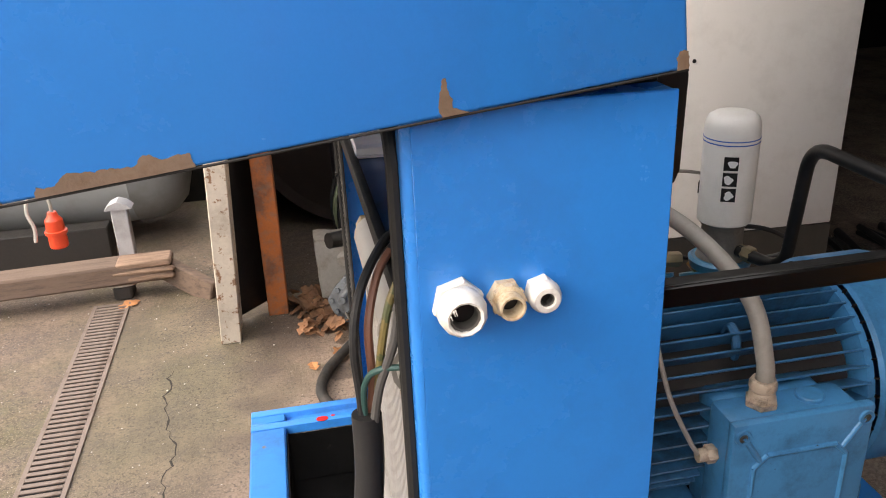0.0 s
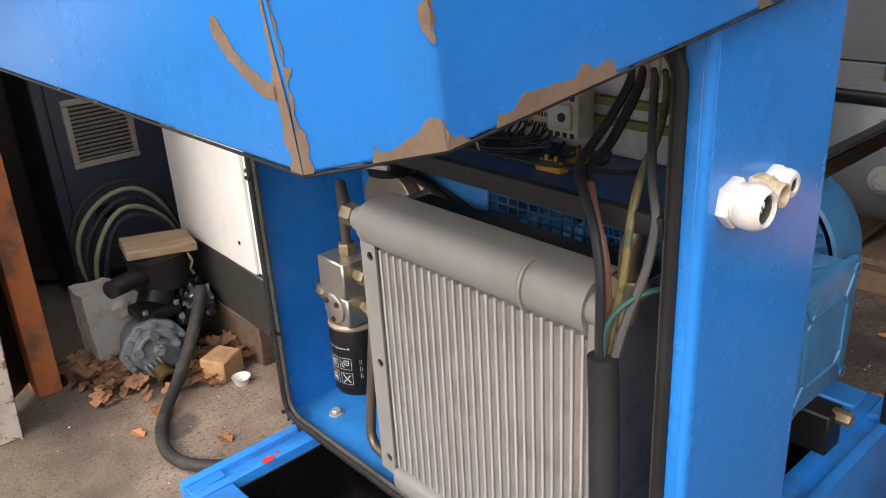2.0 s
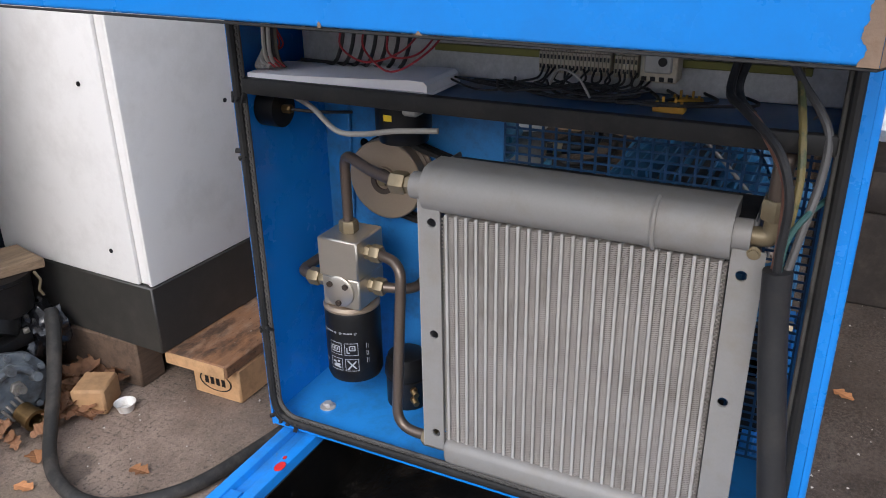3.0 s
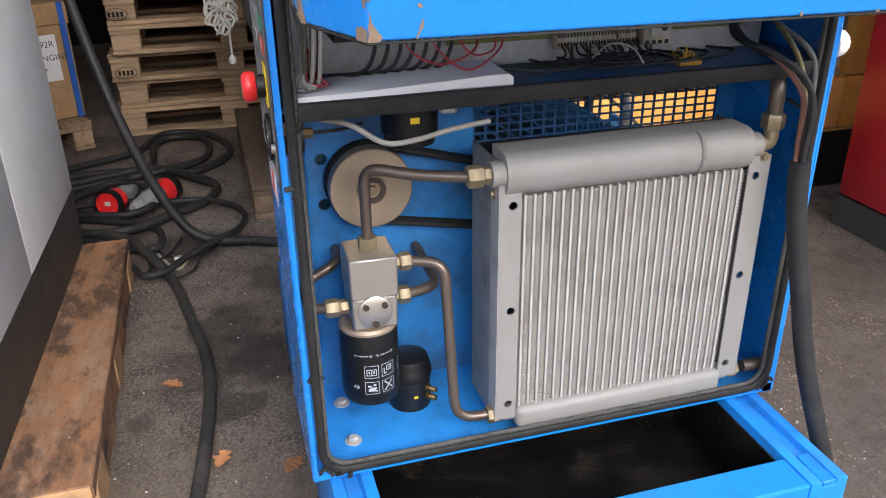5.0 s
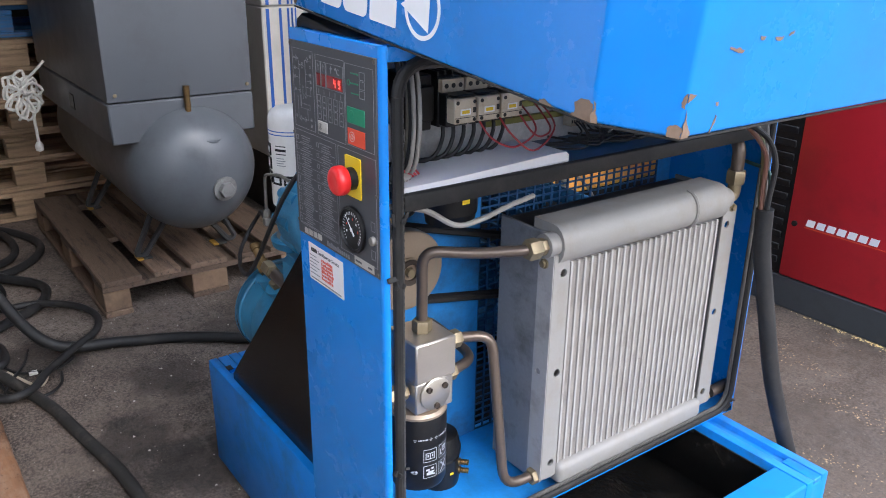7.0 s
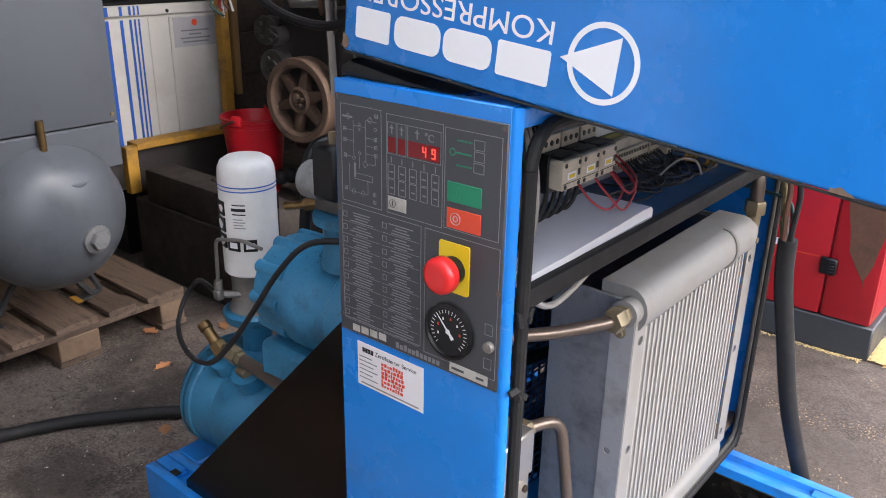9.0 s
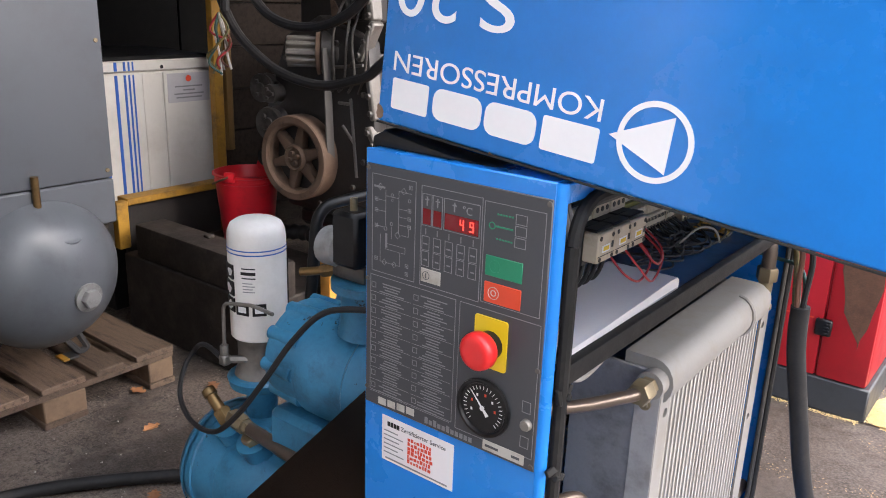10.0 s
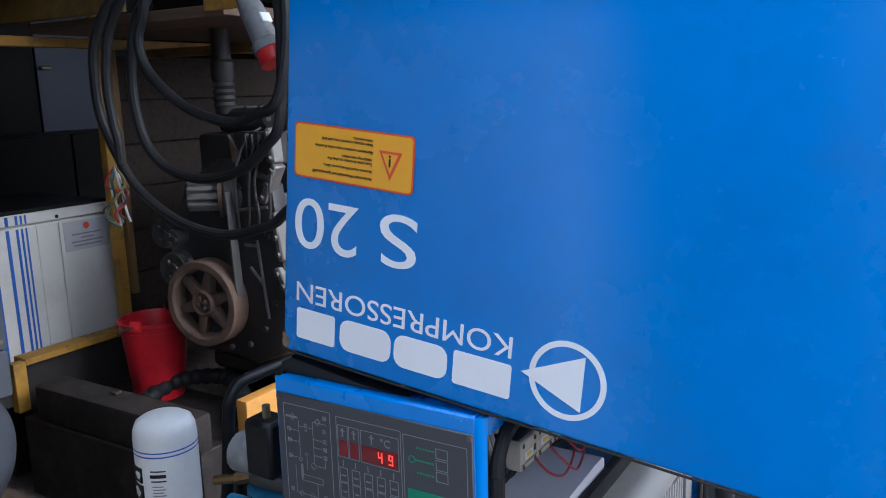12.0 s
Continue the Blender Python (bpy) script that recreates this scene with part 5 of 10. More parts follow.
# ---- cable glands on the end wall ----
def glands():
    for x, r, L, hole in ((0.153, 0.0245, 0.043, 0.0155), (0.2385, 0.0168, 0.0275, 0.0075)):
        t = thing("cable_gland", (x, CY0, 0.999), "empty white plastic cable gland on the blue end wall", "cable gland", "cable glands on the end wall")
        m = aim((x, CY0, 0.999), (0, -1, 0)) @ Matrix.Rotation(0.3, 4, "Z")
        part("base_nut", lathe(bmesh.new(), [(r * 1.04, 0), (r * 1.08, 0.002), (r * 1.08, 0.011), (r, 0.013)], m, 6), "white_plastic", t)
        part("thread_collar", lathe(bmesh.new(), [(r * 0.84, 0.012), (r * 0.84, L * 0.45)], m, 24), "white_plastic", t)
        part("cap_nut", lathe(bmesh.new(), [(r * 0.95, L * 0.42), (r, L * 0.46), (r, L * 0.68), (r * 0.93, L * 0.85), (r * 0.78, L * 0.98), (hole * 1.15, L), (hole, L * 0.97), (hole, L * 0.5)], m, 12 if r > 0.02 else 20, closed=False), "white_plastic", t)
        part("bore", lathe(bmesh.new(), [(hole * 1.05, L * 0.5), (0, L * 0.5)], m, 20, closed=False), "black", t)
        part("seal_ring", lathe(bmesh.new(), [(hole, L * 0.9), (hole * 0.84, L * 0.88), (hole * 0.8, L * 0.55), (hole, L * 0.52)], m, 24, closed=False), "rubber_worn", t, "dark rubber seal ring")
        if r > 0.02:
            b = bmesh.new()
            rnd = random.Random(9)
            for k in range(3):
                a = 2.0 + 0.13 * k * k
                p = m @ Vector((hole * 0.98 * math.cos(a), hole * 0.98 * math.sin(a), L * 0.99))
                q = m @ Vector((hole * (0.62 + 0.1 * k) * math.cos(a + 0.3), hole * (0.62 + 0.1 * k) * math.sin(a + 0.3), L * (0.98 + rnd.uniform(0, 0.05))))
                rod(b, p, q, 0.0007 + rnd.uniform(0, 0.0006), 5, 0.0003)
            part("burr", b, "white_plastic", t)
    x, r = 0.2015, 0.0172
    t = thing("cable_gland", (x, CY0, 0.999), "yellowed plastic cable gland without its cap on the blue end wall", "cable gland", "cable glands on the end wall")
    m = aim((x, CY0, 0.999), (0, -1, 0))
    part("base_nut", lathe(bmesh.new(), [(r * 1.06, 0), (r * 1.1, 0.002), (r * 1.1, 0.01), (r * 1.02, 0.0115)], m, 6), "yellowed_plastic", t)
    b = lathe(bmesh.new(), [(r * 0.96, 0.011), (r * 0.98, 0.012), (r * 0.98, 0.019), (r * 0.78, 0.0205)], m, 28, closed=False)
    for k in range(10):
        box(b, (r * 0.96, -0.0016, 0.0125), (r * 1.05, 0.0016, 0.0195), 0.0004, m @ Matrix.Rotation(0.628 * k, 4, "Z"))
    part("thread_collar", b, "yellowed_plastic", t, "ribbed yellowed collar")
    part("spout", lathe(bmesh.new(), [(r * 0.78, 0.02), (r * 0.78, 0.034), (r * 0.74, 0.0352), (r * 0.62, 0.0352), (r * 0.58, 0.034), (r * 0.58, 0.015), (0, 0.015)], m, 28, closed=False), "yellowed_plastic", t)
    part("bore", lathe(bmesh.new(), [(r * 0.57, 0.0155), (0, 0.0155)], m, 20, closed=False), "black", t)


M["yellowed_plastic"] = surface("yellowed_plastic", (0.55, 0.45, 0.31), 0.5, var=0.1, scale=30, grain=200, bump=0.05, dirt=(0.25, 0.14, 0.05), dirt_amt=0.8, dirt_scale=60)
glands()


# ---- control panel ----
PY = 1.634


def on_panel(x, z, lift=0.0):
    """Reading pose on the end wall: x axis to the reader's right (west), y axis up."""
    return Matrix(((-1, 0, 0, x), (0, 0, 1, PY + lift), (0, 1, 0, z), (0, 0, 0, 1)))


def pbox(name, x0, x1, z0, z1, lift, mat, parent, label="", h=0.0004):
    return part(name, bbox((min(x0, x1), PY + lift, z0), (max(x0, x1), PY + lift + h, z1)), mat, parent, label, smooth=False)


def outline(parent, x0, x1, z0, z1, w=0.0006, mat="grey_ink"):
    b = bmesh.new()
    y0, y1 = PY + 0.0032, PY + 0.0036
    for lo, hi in (((x0, z0), (x1, z0 + w)), ((x0, z1 - w), (x1, z1)), ((x0, z0), (x0 + w, z1)), ((x1 - w, z0), (x1, z1))):
        box(b, (lo[0], y0, lo[1]), (hi[0], y1, hi[1]))
    return part("print_frame", b, mat, parent, smooth=False)


def control_panel():
    t = thing("machine_controller", (0.244, PY, 0.864), "dark grey membrane control panel with keys, display and printed diagrams", "control panel")
    part("face_plate", bbox((0.117, PY + 0.0002, 0.862), (0.371, PY + 0.003, 1.173), 0.001), "panel", t)
    L = 0.0034
    for fr in ((0.294, 0.361, 1.042, 1.162), (0.2015, 0.286, 1.042, 1.16), (0.123, 0.199, 1.044, 1.158), (0.232, 0.363, 0.882, 1.037), (0.12, 0.2265, 0.877, 1.037)):
        outline(t, *fr)
    # flow diagram: thin grey lines, diamonds, rings and numbered boxes
    def at_d(a, b):
        return 0.361 - 0.067 * a, 1.162 - 0.12 * b

    b = bmesh.new()
    for a0, b0, a1, b1 in ((0.05, 0.115, 0.3, 0.13), (0.32, 0.15, 0.32, 0.5), (0.62, 0.13, 0.62, 0.54), (0.62, 0.13, 0.9, 0.13), (0.32, 0.2, 0.62, 0.2), (0.32, 0.58, 0.36, 0.72), (0.2, 0.6, 0.2, 0.88), (0.2, 0.88, 0.66, 0.88), (0.66, 0.74, 0.66, 0.88),
                           (0.33, 0.68, 0.78, 0.68), (0.33, 0.74, 0.78, 0.74), (0.33, 0.68, 0.33, 0.74), (0.78, 0.68, 0.78, 0.74), (0.62, 0.3, 0.8, 0.3), (0.62, 0.38, 0.8, 0.38), (0.62, 0.46, 0.8, 0.46), (0.12, 0.25, 0.32, 0.25), (0.12, 0.36, 0.32, 0.36), (0.12, 0.52, 0.26, 0.52), (0.46, 0.5, 0.46, 0.62), (0.85, 0.48, 0.85, 0.56), (0.7, 0.56, 0.85, 0.56)):
        (xa, za), (xb, zb) = at_d(a0, b0), at_d(a1, b1)
        box(b, (min(xa, xb) - 0.00025, PY + L, min(za, zb) - 0.00025), (max(xa, xb) + 0.00025, PY + L + 0.0003, max(za, zb) + 0.00025))
    for a0, b0, r in ((0.19, 0.12, 0.0042), (0.73, 0.12, 0.0042), (0.6, 0.57, 0.0045), (0.3, 0.88, 0.004), (0.53, 0.88, 0.004)):
        x, z = at_d(a0, b0)
        ring_bar(b, r * 0.86, r, 0.0003, on_panel(x, z, L), 4)
    for a0, b0, r in ((0.47, 0.18, 0.002), (0.32, 0.53, 0.0026), (0.46, 0.47, 0.0022), (0.86, 0.2, 0.0022), (0.47, 0.23, 0.0016)):
        x, z = at_d(a0, b0)
        ring_bar(b, r * 0.78, r, 0.0003, on_panel(x, z, L), 16)
    part("diagram_lines", b, "grey_ink", t, smooth=False)
    for a0, b0 in ((0.88, 0.07), (0.86, 0.3), (0.86, 0.38), (0.86, 0.46), (0.1, 0.25), (0.1, 0.36), (0.1, 0.52), (0.1, 0.86), (0.82, 0.86), (0.82, 0.94)):
        x, z = at_d(a0, b0)
        outline(t, x - 0.0023, x + 0.0023, z - 0.0023, z + 0.0023, 0.0004)
        pbox("print_dot", x - 0.0007, x + 0.0007, z - 0.001, z + 0.001, L, "grey_ink", t, h=0.0003)
    # display windows and digits
    for x0, x1 in ((0.272, 0.283), (0.257, 0.268), (0.206, 0.252)):
        pbox("display_window", x0, x1, 1.116, 1.134, L, "led_dark", t, "dark red display window")
    outline(t, 0.2705, 0.2845, 1.114, 1.151)
    outline(t, 0.2555, 0.2695, 1.114, 1.151)
    outline(t, 0.2045, 0.2535, 1.114, 1.151)
    segs = {"4": "bcfg", "9": "abcdfg"}
    for ch, x in (("4", 0.228), ("9", 0.2145)):
        b = bmesh.new()
        w, h, s = 0.0055, 0.0115, 0.0013
        x_l, x_r, z0 = x + w / 2, x - w / 2, 1.1192
        spans = {"a": (x_r, x_l, z0 + h - s, z0 + h), "d": (x_r, x_l, z0, z0 + s), "g": (x_r, x_l, z0 + h / 2 - s / 2, z0 + h / 2 + s / 2),
                 "f": (x_l - s, x_l, z0 + h / 2, z0 + h), "e": (x_l - s, x_l, z0, z0 + h / 2), "b": (x_r, x_r + s, z0 + h / 2, z0 + h), "c": (x_r, x_r + s, z0, z0 + h / 2)}
        for q in segs[ch]:
            x0, x1, za, zb = spans[q]
            box(b, (x0, PY + 0.004, za), (x1, PY + 0.0043, zb))
        part("digit", b, "led", t, "glowing red digit", smooth=False)
    lettering("unit_print", "°C", 0.0125, on_panel(0.2285, 1.1375, L), "grey_ink", t)
    for x in (0.2775, 0.2625, 0.239):
        b = bmesh.new()
        box(b, (x - 0.0008, PY + L, 1.1375), (x + 0.0008, PY + L + 0.0003, 1.148))
        box(b, (x - 0.003, PY + L, 1.144), (x + 0.003, PY + L + 0.0003, 1.1452))
        part("symbol", b, "grey_ink", t, smooth=False)
    for k in range(5):
        x = 0.2785 - 0.0166 * k
        outline(t, x - 0.0055, x + 0.0055, 1.085, 1.102)
        outline(t, x - 0.0055, x + 0.0055, 1.066, 1.084)
        b = bmesh.new()
        box(b, (x - 0.003, PY + L, 1.092), (x + 0.003, PY + L + 0.0003, 1.0935))
        box(b, (x - 0.003, PY + L, 1.073), (x + 0.002, PY + L + 0.0003, 1.0745))
        box(b, (x - 0.0005, PY + L, 1.104), (x + 0.0005, PY + L + 0.0003, 1.111))
        part("symbol", b, "grey_ink", t, smooth=False)
    # keys
    for nm, x0, x1, z0, z1, mat, lab in (("start_key", 0.147, 0.1945, 1.0765, 1.0995, "green", "green start key"), ("stop_key", 0.147, 0.1945, 1.046, 1.0695, "red_key", "red stop key"), ("select_key", 0.255, 0.284, 1.047, 1.0635, "grey_plastic", "grey select key")):
        k = part(nm, bbox((x0, PY + 0.003, z0), (x1, PY + 0.0042, z1), 0.0008), mat, t, lab)
        cx, cz = (x1 - 0.0125, (z0 + z1) / 2) if nm != "select_key" else (x1 - 0.008, (z0 + z1) / 2)
        r = 0.0065 if nm != "select_key" else 0.0045
        b = ring_bar(bmesh.new(), r, r + 0.0006, 0.0003, on_panel(cx, cz, 0.0042), 24)
        if nm == "stop_key":
            ring_bar(b, 0.0026, 0.0036, 0.0003, on_panel(cx, cz, 0.0042), 20)
        else:
            box(b, (cx - 0.0006, PY + 0.0042, cz - 0.0035), (cx + 0.0006, PY + 0.0045, cz + 0.0035))
        part("key_symbol", b, "grey_plastic" if nm == "stop_key" else "green" if nm == "start_key" else "panel", k, smooth=False)
    # green level marks
    b = bmesh.new()
    for dz in (0.0135, 0.0, -0.0135):
        for k in range(1 if dz == 0 else 6):
            a, c = (0.162, 0.184) if dz == 0 else (0.162 + 0.0036 * k, 0.1645 + 0.0036 * k)
            box(b, (a, PY + L, 1.1325 + dz - 0.0009), (c, PY + L + 0.0003, 1.1325 + dz + 0.0009))
    ring_bar(b, 0.003, 0.0042, 0.0003, on_panel(0.1885, 1.1325, L), 20)
    part("level_print", b, "green", t, "green printed level marks", smooth=False)
    for dz in (0.0125, 0.0, -0.0125):
        outline(t, 0.1455, 0.1595, 1.1325 + dz - 0.0055, 1.1325 + dz + 0.0055)
    # lists of fault texts: bars
    rnd = random.Random(9)
    for xa, xb, icon in ((0.297, 0.363, 0.3575), (0.234, 0.296, 0.2905)):
        for k in range(9):
            z = 1.03 - 0.0168 * k
            outline(t, icon - 0.0035, icon + 0.0035, z - 0.0095, z - 0.0025, 0.0005)
            b = bmesh.new()
            for j in range(4):
                w = rnd.uniform(0.018, 0.042)
                cx = (xa + icon - 0.005) / 2 + 0.004
                box(b, (cx - w / 2, PY + L, z - 0.0025 - 0.0036 * j), (cx + w / 2, PY + L + 0.0003, z - 0.0012 - 0.0036 * j))
            part("text_block", b, "grey_ink", t, smooth=False)
            pbox("rule", xa + 0.001, xb - 0.001, z - 0.0152, z - 0.0148, L, "grey_ink", t)
    # emergency stop
    part("warning_plate", prism(bmesh.new(), [(x, z) for x, z in rounded_rect(0.1605, 0.204, 0.969, 1.029, 0.003, 3)], "y", PY + 0.003, PY + 0.0048), "yellow", t, "yellow back plate")
    m = aim((0.182, PY + 0.0048, 0.9975), (0, 1, 0))
    part("button_collar", lathe(bmesh.new(), [(0.0165, 0), (0.0165, 0.012), (0.0145, 0.013)], m, 24), "black", t)
    part("stop_button", lathe(bmesh.new(), [(0.0145, 0.012), (0.0195, 0.0135), (0.0215, 0.0165), (0.0218, 0.024), (0.021, 0.028), (0.0185, 0.031), (0.014, 0.0328), (0.008, 0.0322), (0, 0.0318)], m, 32), "red", t, "red mushroom stop button")
    # gauge
    m = aim((0.186, PY + 0.003, 0.919), (0, 1, 0))
    part("gauge_rim", lathe(bmesh.new(), [(0.0345, 0), (0.0355, 0.002), (0.035, 0.006), (0.0315, 0.0068), (0.0295, 0.004), (0.0295, 0.0035)], m, 40, closed=False), "black", t, "black rimmed pressure gauge")
    dial = part("gauge_dial", lathe(bmesh.new(), [(0.0298, 0.0015), (0.0298, 0.0034), (0, 0.0034)], m, 40, closed=False), "black", t)
    for k in range(25):
        a = radians(225 - 11.25 * k)
        b = bmesh.new()
        box(b, (-0.0004, 0.0225, 0), (0.0004, 0.0268, 0.0003), 0, on_panel(0.186, 0.919, 0.0066) @ Matrix.Rotation(a - math.pi / 2, 4, "Z"))
        part("tick", b, "white_ink", dial, smooth=False)
    for k, a in enumerate(range(200, -40, -40)):
        b = bmesh.new()
        c, s = math.cos(radians(a)), math.sin(radians(a))
        box(b, (0.0165 * c - 0.0012, 0.0165 * s - 0.0016, 0), (0.0165 * c + 0.0012, 0.0165 * s + 0.0016, 0.0003), 0, on_panel(0.186, 0.919, 0.0066))
        part("dial_print", b, "red_key" if k % 2 else "white_ink", dial, smooth=False)
    b = bmesh.new()
    nm4 = on_panel(0.186, 0.919, 0.0076) @ Matrix.Rotation(radians(132), 4, "Z")
    prism(b, [(-0.011, -0.0024), (-0.011, 0.0024), (0, 0.0012), (0.024, 0.0003), (0.024, -0.0003), (0, -0.0012)], "z", 0, 0.0005, nm4)
    lathe(b, [(0.003, 0), (0.003, 0.001)], on_panel(0.186, 0.919, 0.0076), 16)
    part("needle", b, "white_ink", dial, smooth=False)
    # key lock
    part("key_lock", lathe(bmesh.new(), [(0.0068, 0), (0.0068, 0.004), (0.0058, 0.006), (0, 0.006)], aim((0.129, PY + 0.003, 0.918), (0, 1, 0)), 20), "cast", t, "bright key lock")
    outline(t, 0.1255, 0.1365, 0.931, 0.945)
    outline(t, 0.1255, 0.1365, 0.888, 0.902)
    # name strip, mark and product word as bars
    pbox("serial_strip", 0.1295, 0.1855, 0.866, 0.8785, L, "grey_plastic", t, "pale serial number strip")
    for x0, x1 in ((0.164, 0.182), (0.135, 0.146)):
        pbox("text_bar", x0, x1, 0.8705, 0.8735, 0.0039, "panel", t)
    for k in range(4):
        pbox("mark_bar", 0.348 - 0.0155 * k - 0.0125, 0.348 - 0.0155 * k, 0.866 + 0.0008 * k, 0.8755 + 0.0008 * k, L, "grey_plastic", t)
    for k in range(11):
        x = 0.272 - 0.0066 * k
        pbox("word_bar", x - 0.0046, x, 0.8665, 0.8725 + (0.0022 if k in (0, 2, 5) else 0), L, "grey_ink", t)
    for x, z in ((0.1205, 1.168), (0.1205, 0.985), (0.1205, 0.868), (0.367, 1.168), (0.3675, 1.03), (0.3675, 0.884)):
        part("screw", lathe(bmesh.new(), [(0.003, 0), (0.003, 0.0012), (0, 0.0018)], aim((x, PY + 0.003, z), (0, 1, 0)), 12), "cast_dark", t)
    return t


control_panel()


def service_sticker():
    t = thing("service_sticker", (0.286, PY, 0.786), "white service sticker with red handwriting below the control panel", "sticker")
    part("paper", bbox((0.2285, PY + 0.0002, 0.787), (0.3435, PY + 0.0008, 0.851)), "paper", t, smooth=False)
    lettering("title_print", "Zertifizierter Service", 0.0085, on_panel(0.312, 0.8385, 0.001), "panel", t)
    for k in range(4):
        pbox("mark_bar", 0.334 - 0.0052 * k - 0.0042, 0.334 - 0.0052 * k, 0.838, 0.8445, 0.001, "black", t)
    rnd = random.Random(3)
    for k in range(6):
        z = 0.83 - 0.0062 * k
        pbox("text_bar", 0.34 - rnd.uniform(0.02, 0.034), 0.34, z, z + 0.0014, 0.001, "grey_ink", t)
        x = 0.3
        while x > 0.262:
            w = rnd.uniform(0.002, 0.005)
            pbox("pen_mark", x - w, x, z - 0.001, z + rnd.uniform(0.002, 0.0045), 0.001, "red_key", t)
            x -= w + 0.0016
    pbox("text_bar", 0.236, 0.337, 0.7905, 0.7925, 0.001, "grey_ink", t)


service_sticker()
M["dark_blue_ink"] = surface("blue_pen", (0.01, 0.02, 0.12), 0.5, var=0.05, bump=0.0)
rnd = random.Random(31)
scribble = thing("pen_scribble", (0.25, 1.61, CZ1), "dark blue pen scribble on the cabinet edge", "marking")
for k in range(11):
    x = 0.285 - 0.0095 * k
    part("stroke", bbox((x - rnd.uniform(0.002, 0.006), 1.605 + rnd.uniform(-0.004, 0.0), CZ1 - 0.0004), (x, 1.607 + rnd.uniform(0.002, 0.009), CZ1 + 0.0003)), "dark_blue_ink", scribble, smooth=False)


# ---- electrical shelf ----
def wire(pts, r, mat, label, name="wire", group="control wires"):
    return single(name, tube(bmesh.new(), smooth_path(pts, 7), r, 7), mat, label, "wire", group)


M["copper_brown"] = surface("brown_core", (0.16, 0.07, 0.045), 0.5, var=0.1, bump=0.05)
M["earth"] = surface("yellow_green_core", (0.17, 0.13, 0.045), 0.5, var=0.2, scale=60, bump=0.05, second=(0.075, 0.085, 0.035), second_at=(0.5, 0.55), second_scale=25)
M["red_wire"] = surface("red_wire", (0.34, 0.02, 0.025), 0.45, var=0.08, bump=0.0)
M["beige"] = surface("beige_terminal", (0.52, 0.45, 0.34), 0.55, var=0.1, scale=30, bump=0.05, dirt=(0.2, 0.15, 0.09), dirt_amt=0.5, dirt_scale=30)
M["chromate"] = surface("yellow_chromate", (0.2, 0.19, 0.045), 0.4, metal=0.4, var=0.2, scale=30, bump=0.04)
M["galv"] = surface("galvanised_sheet", (0.55, 0.54, 0.52), 0.42, metal=0.2, var=0.3, scale=45, grain=200, bump=0.06)
M["grey_core"] = surface("dark_grey_core", (0.075, 0.072, 0.07), 0.5, var=0.12, bump=0.05)
M["green_core"] = surface("green_core", (0.025, 0.075, 0.068), 0.5, var=0.1, bump=0.05)
M["grey_cable"] = surface("grey_cable", (0.3, 0.28, 0.25), 0.5, var=0.12, scale=20, bump=0.06, dirt=(0.13, 0.11, 0.09), dirt_amt=0.4)


def contactor(y, w, label):
    t = thing("contactor", (0.2, y, 1.06), label, "contactor", "contactors on the rail")
    part("body", bbox((0.175, y - w / 2, 1.055), (0.262, y + w / 2, 1.131), 0.002), "black", t)
    part("upper_body", bbox((0.155, y - w / 2 + 0.001, 1.058), (0.176, y + w / 2 - 0.001, 1.107), 0.002), "black", t)
    part("deck", bbox((0.138, y - w / 2 + 0.001, 1.1035), (0.156, y + w / 2 - 0.001, 1.1075), 0.002), "black", t)
    part("front", bbox((0.134, y - w / 2 + 0.001, 1.066), (0.1555, y + w / 2 - 0.001, 1.103), 0.002), "beige", t, "beige front block")
    field = part("label_field", bbox((0.1335, y - w * 0.2, 1.0785), (0.1342, y + w * 0.24, 1.0875)), "white_ink", t, "pale label field")
    part("label_strip", bbox((0.1331, y - w * 0.14, 1.0805), (0.1336, y + w * 0.18, 1.0855)), "yellow", field, "yellow label strip")
    part("window", bbox((0.1335, y - w * 0.42, 1.081), (0.1342, y - w * 0.3, 1.089)), "black", t, "small dark window")
    part("joint", bbox((0.1335, y - w / 2 + 0.001, 1.0745), (0.1341, y + w / 2 - 0.001, 1.0753)), "black", t, "dark joint across the front")
    for dy in (-1, 1):
        for dz in (1.071, 1.097):
            part("screw", lathe(bmesh.new(), [(0.003, 0), (0.003, 0.0006), (0, 0.0006)], aim((0.1338, y + dy * w * 0.36, dz), (-1, 0, 0)), 10), "black", t)
    part("terminal_strip", bbox((0.166, y - w / 2 + 0.001, 1.1072), (0.178, y + w / 2 - 0.001, 1.127), 0.001), "beige", t)
    for k in range(4):
        part("rib", bbox((0.178, y - w * 0.48 + k * w * 0.3, 1.131), (0.255, y - w * 0.48 + k * w * 0.3 + 0.0025, 1.137)), "black", t)
    for k in range(3):
        part("terminal_hole", lathe(bmesh.new(), [(0.0036, 0), (0.0036, 0.0006), (0, 0.0006)], aim((0.1658, y + (k - 1) * w * 0.3, 1.117), (-1, 0, 0)), 12), "black", t)


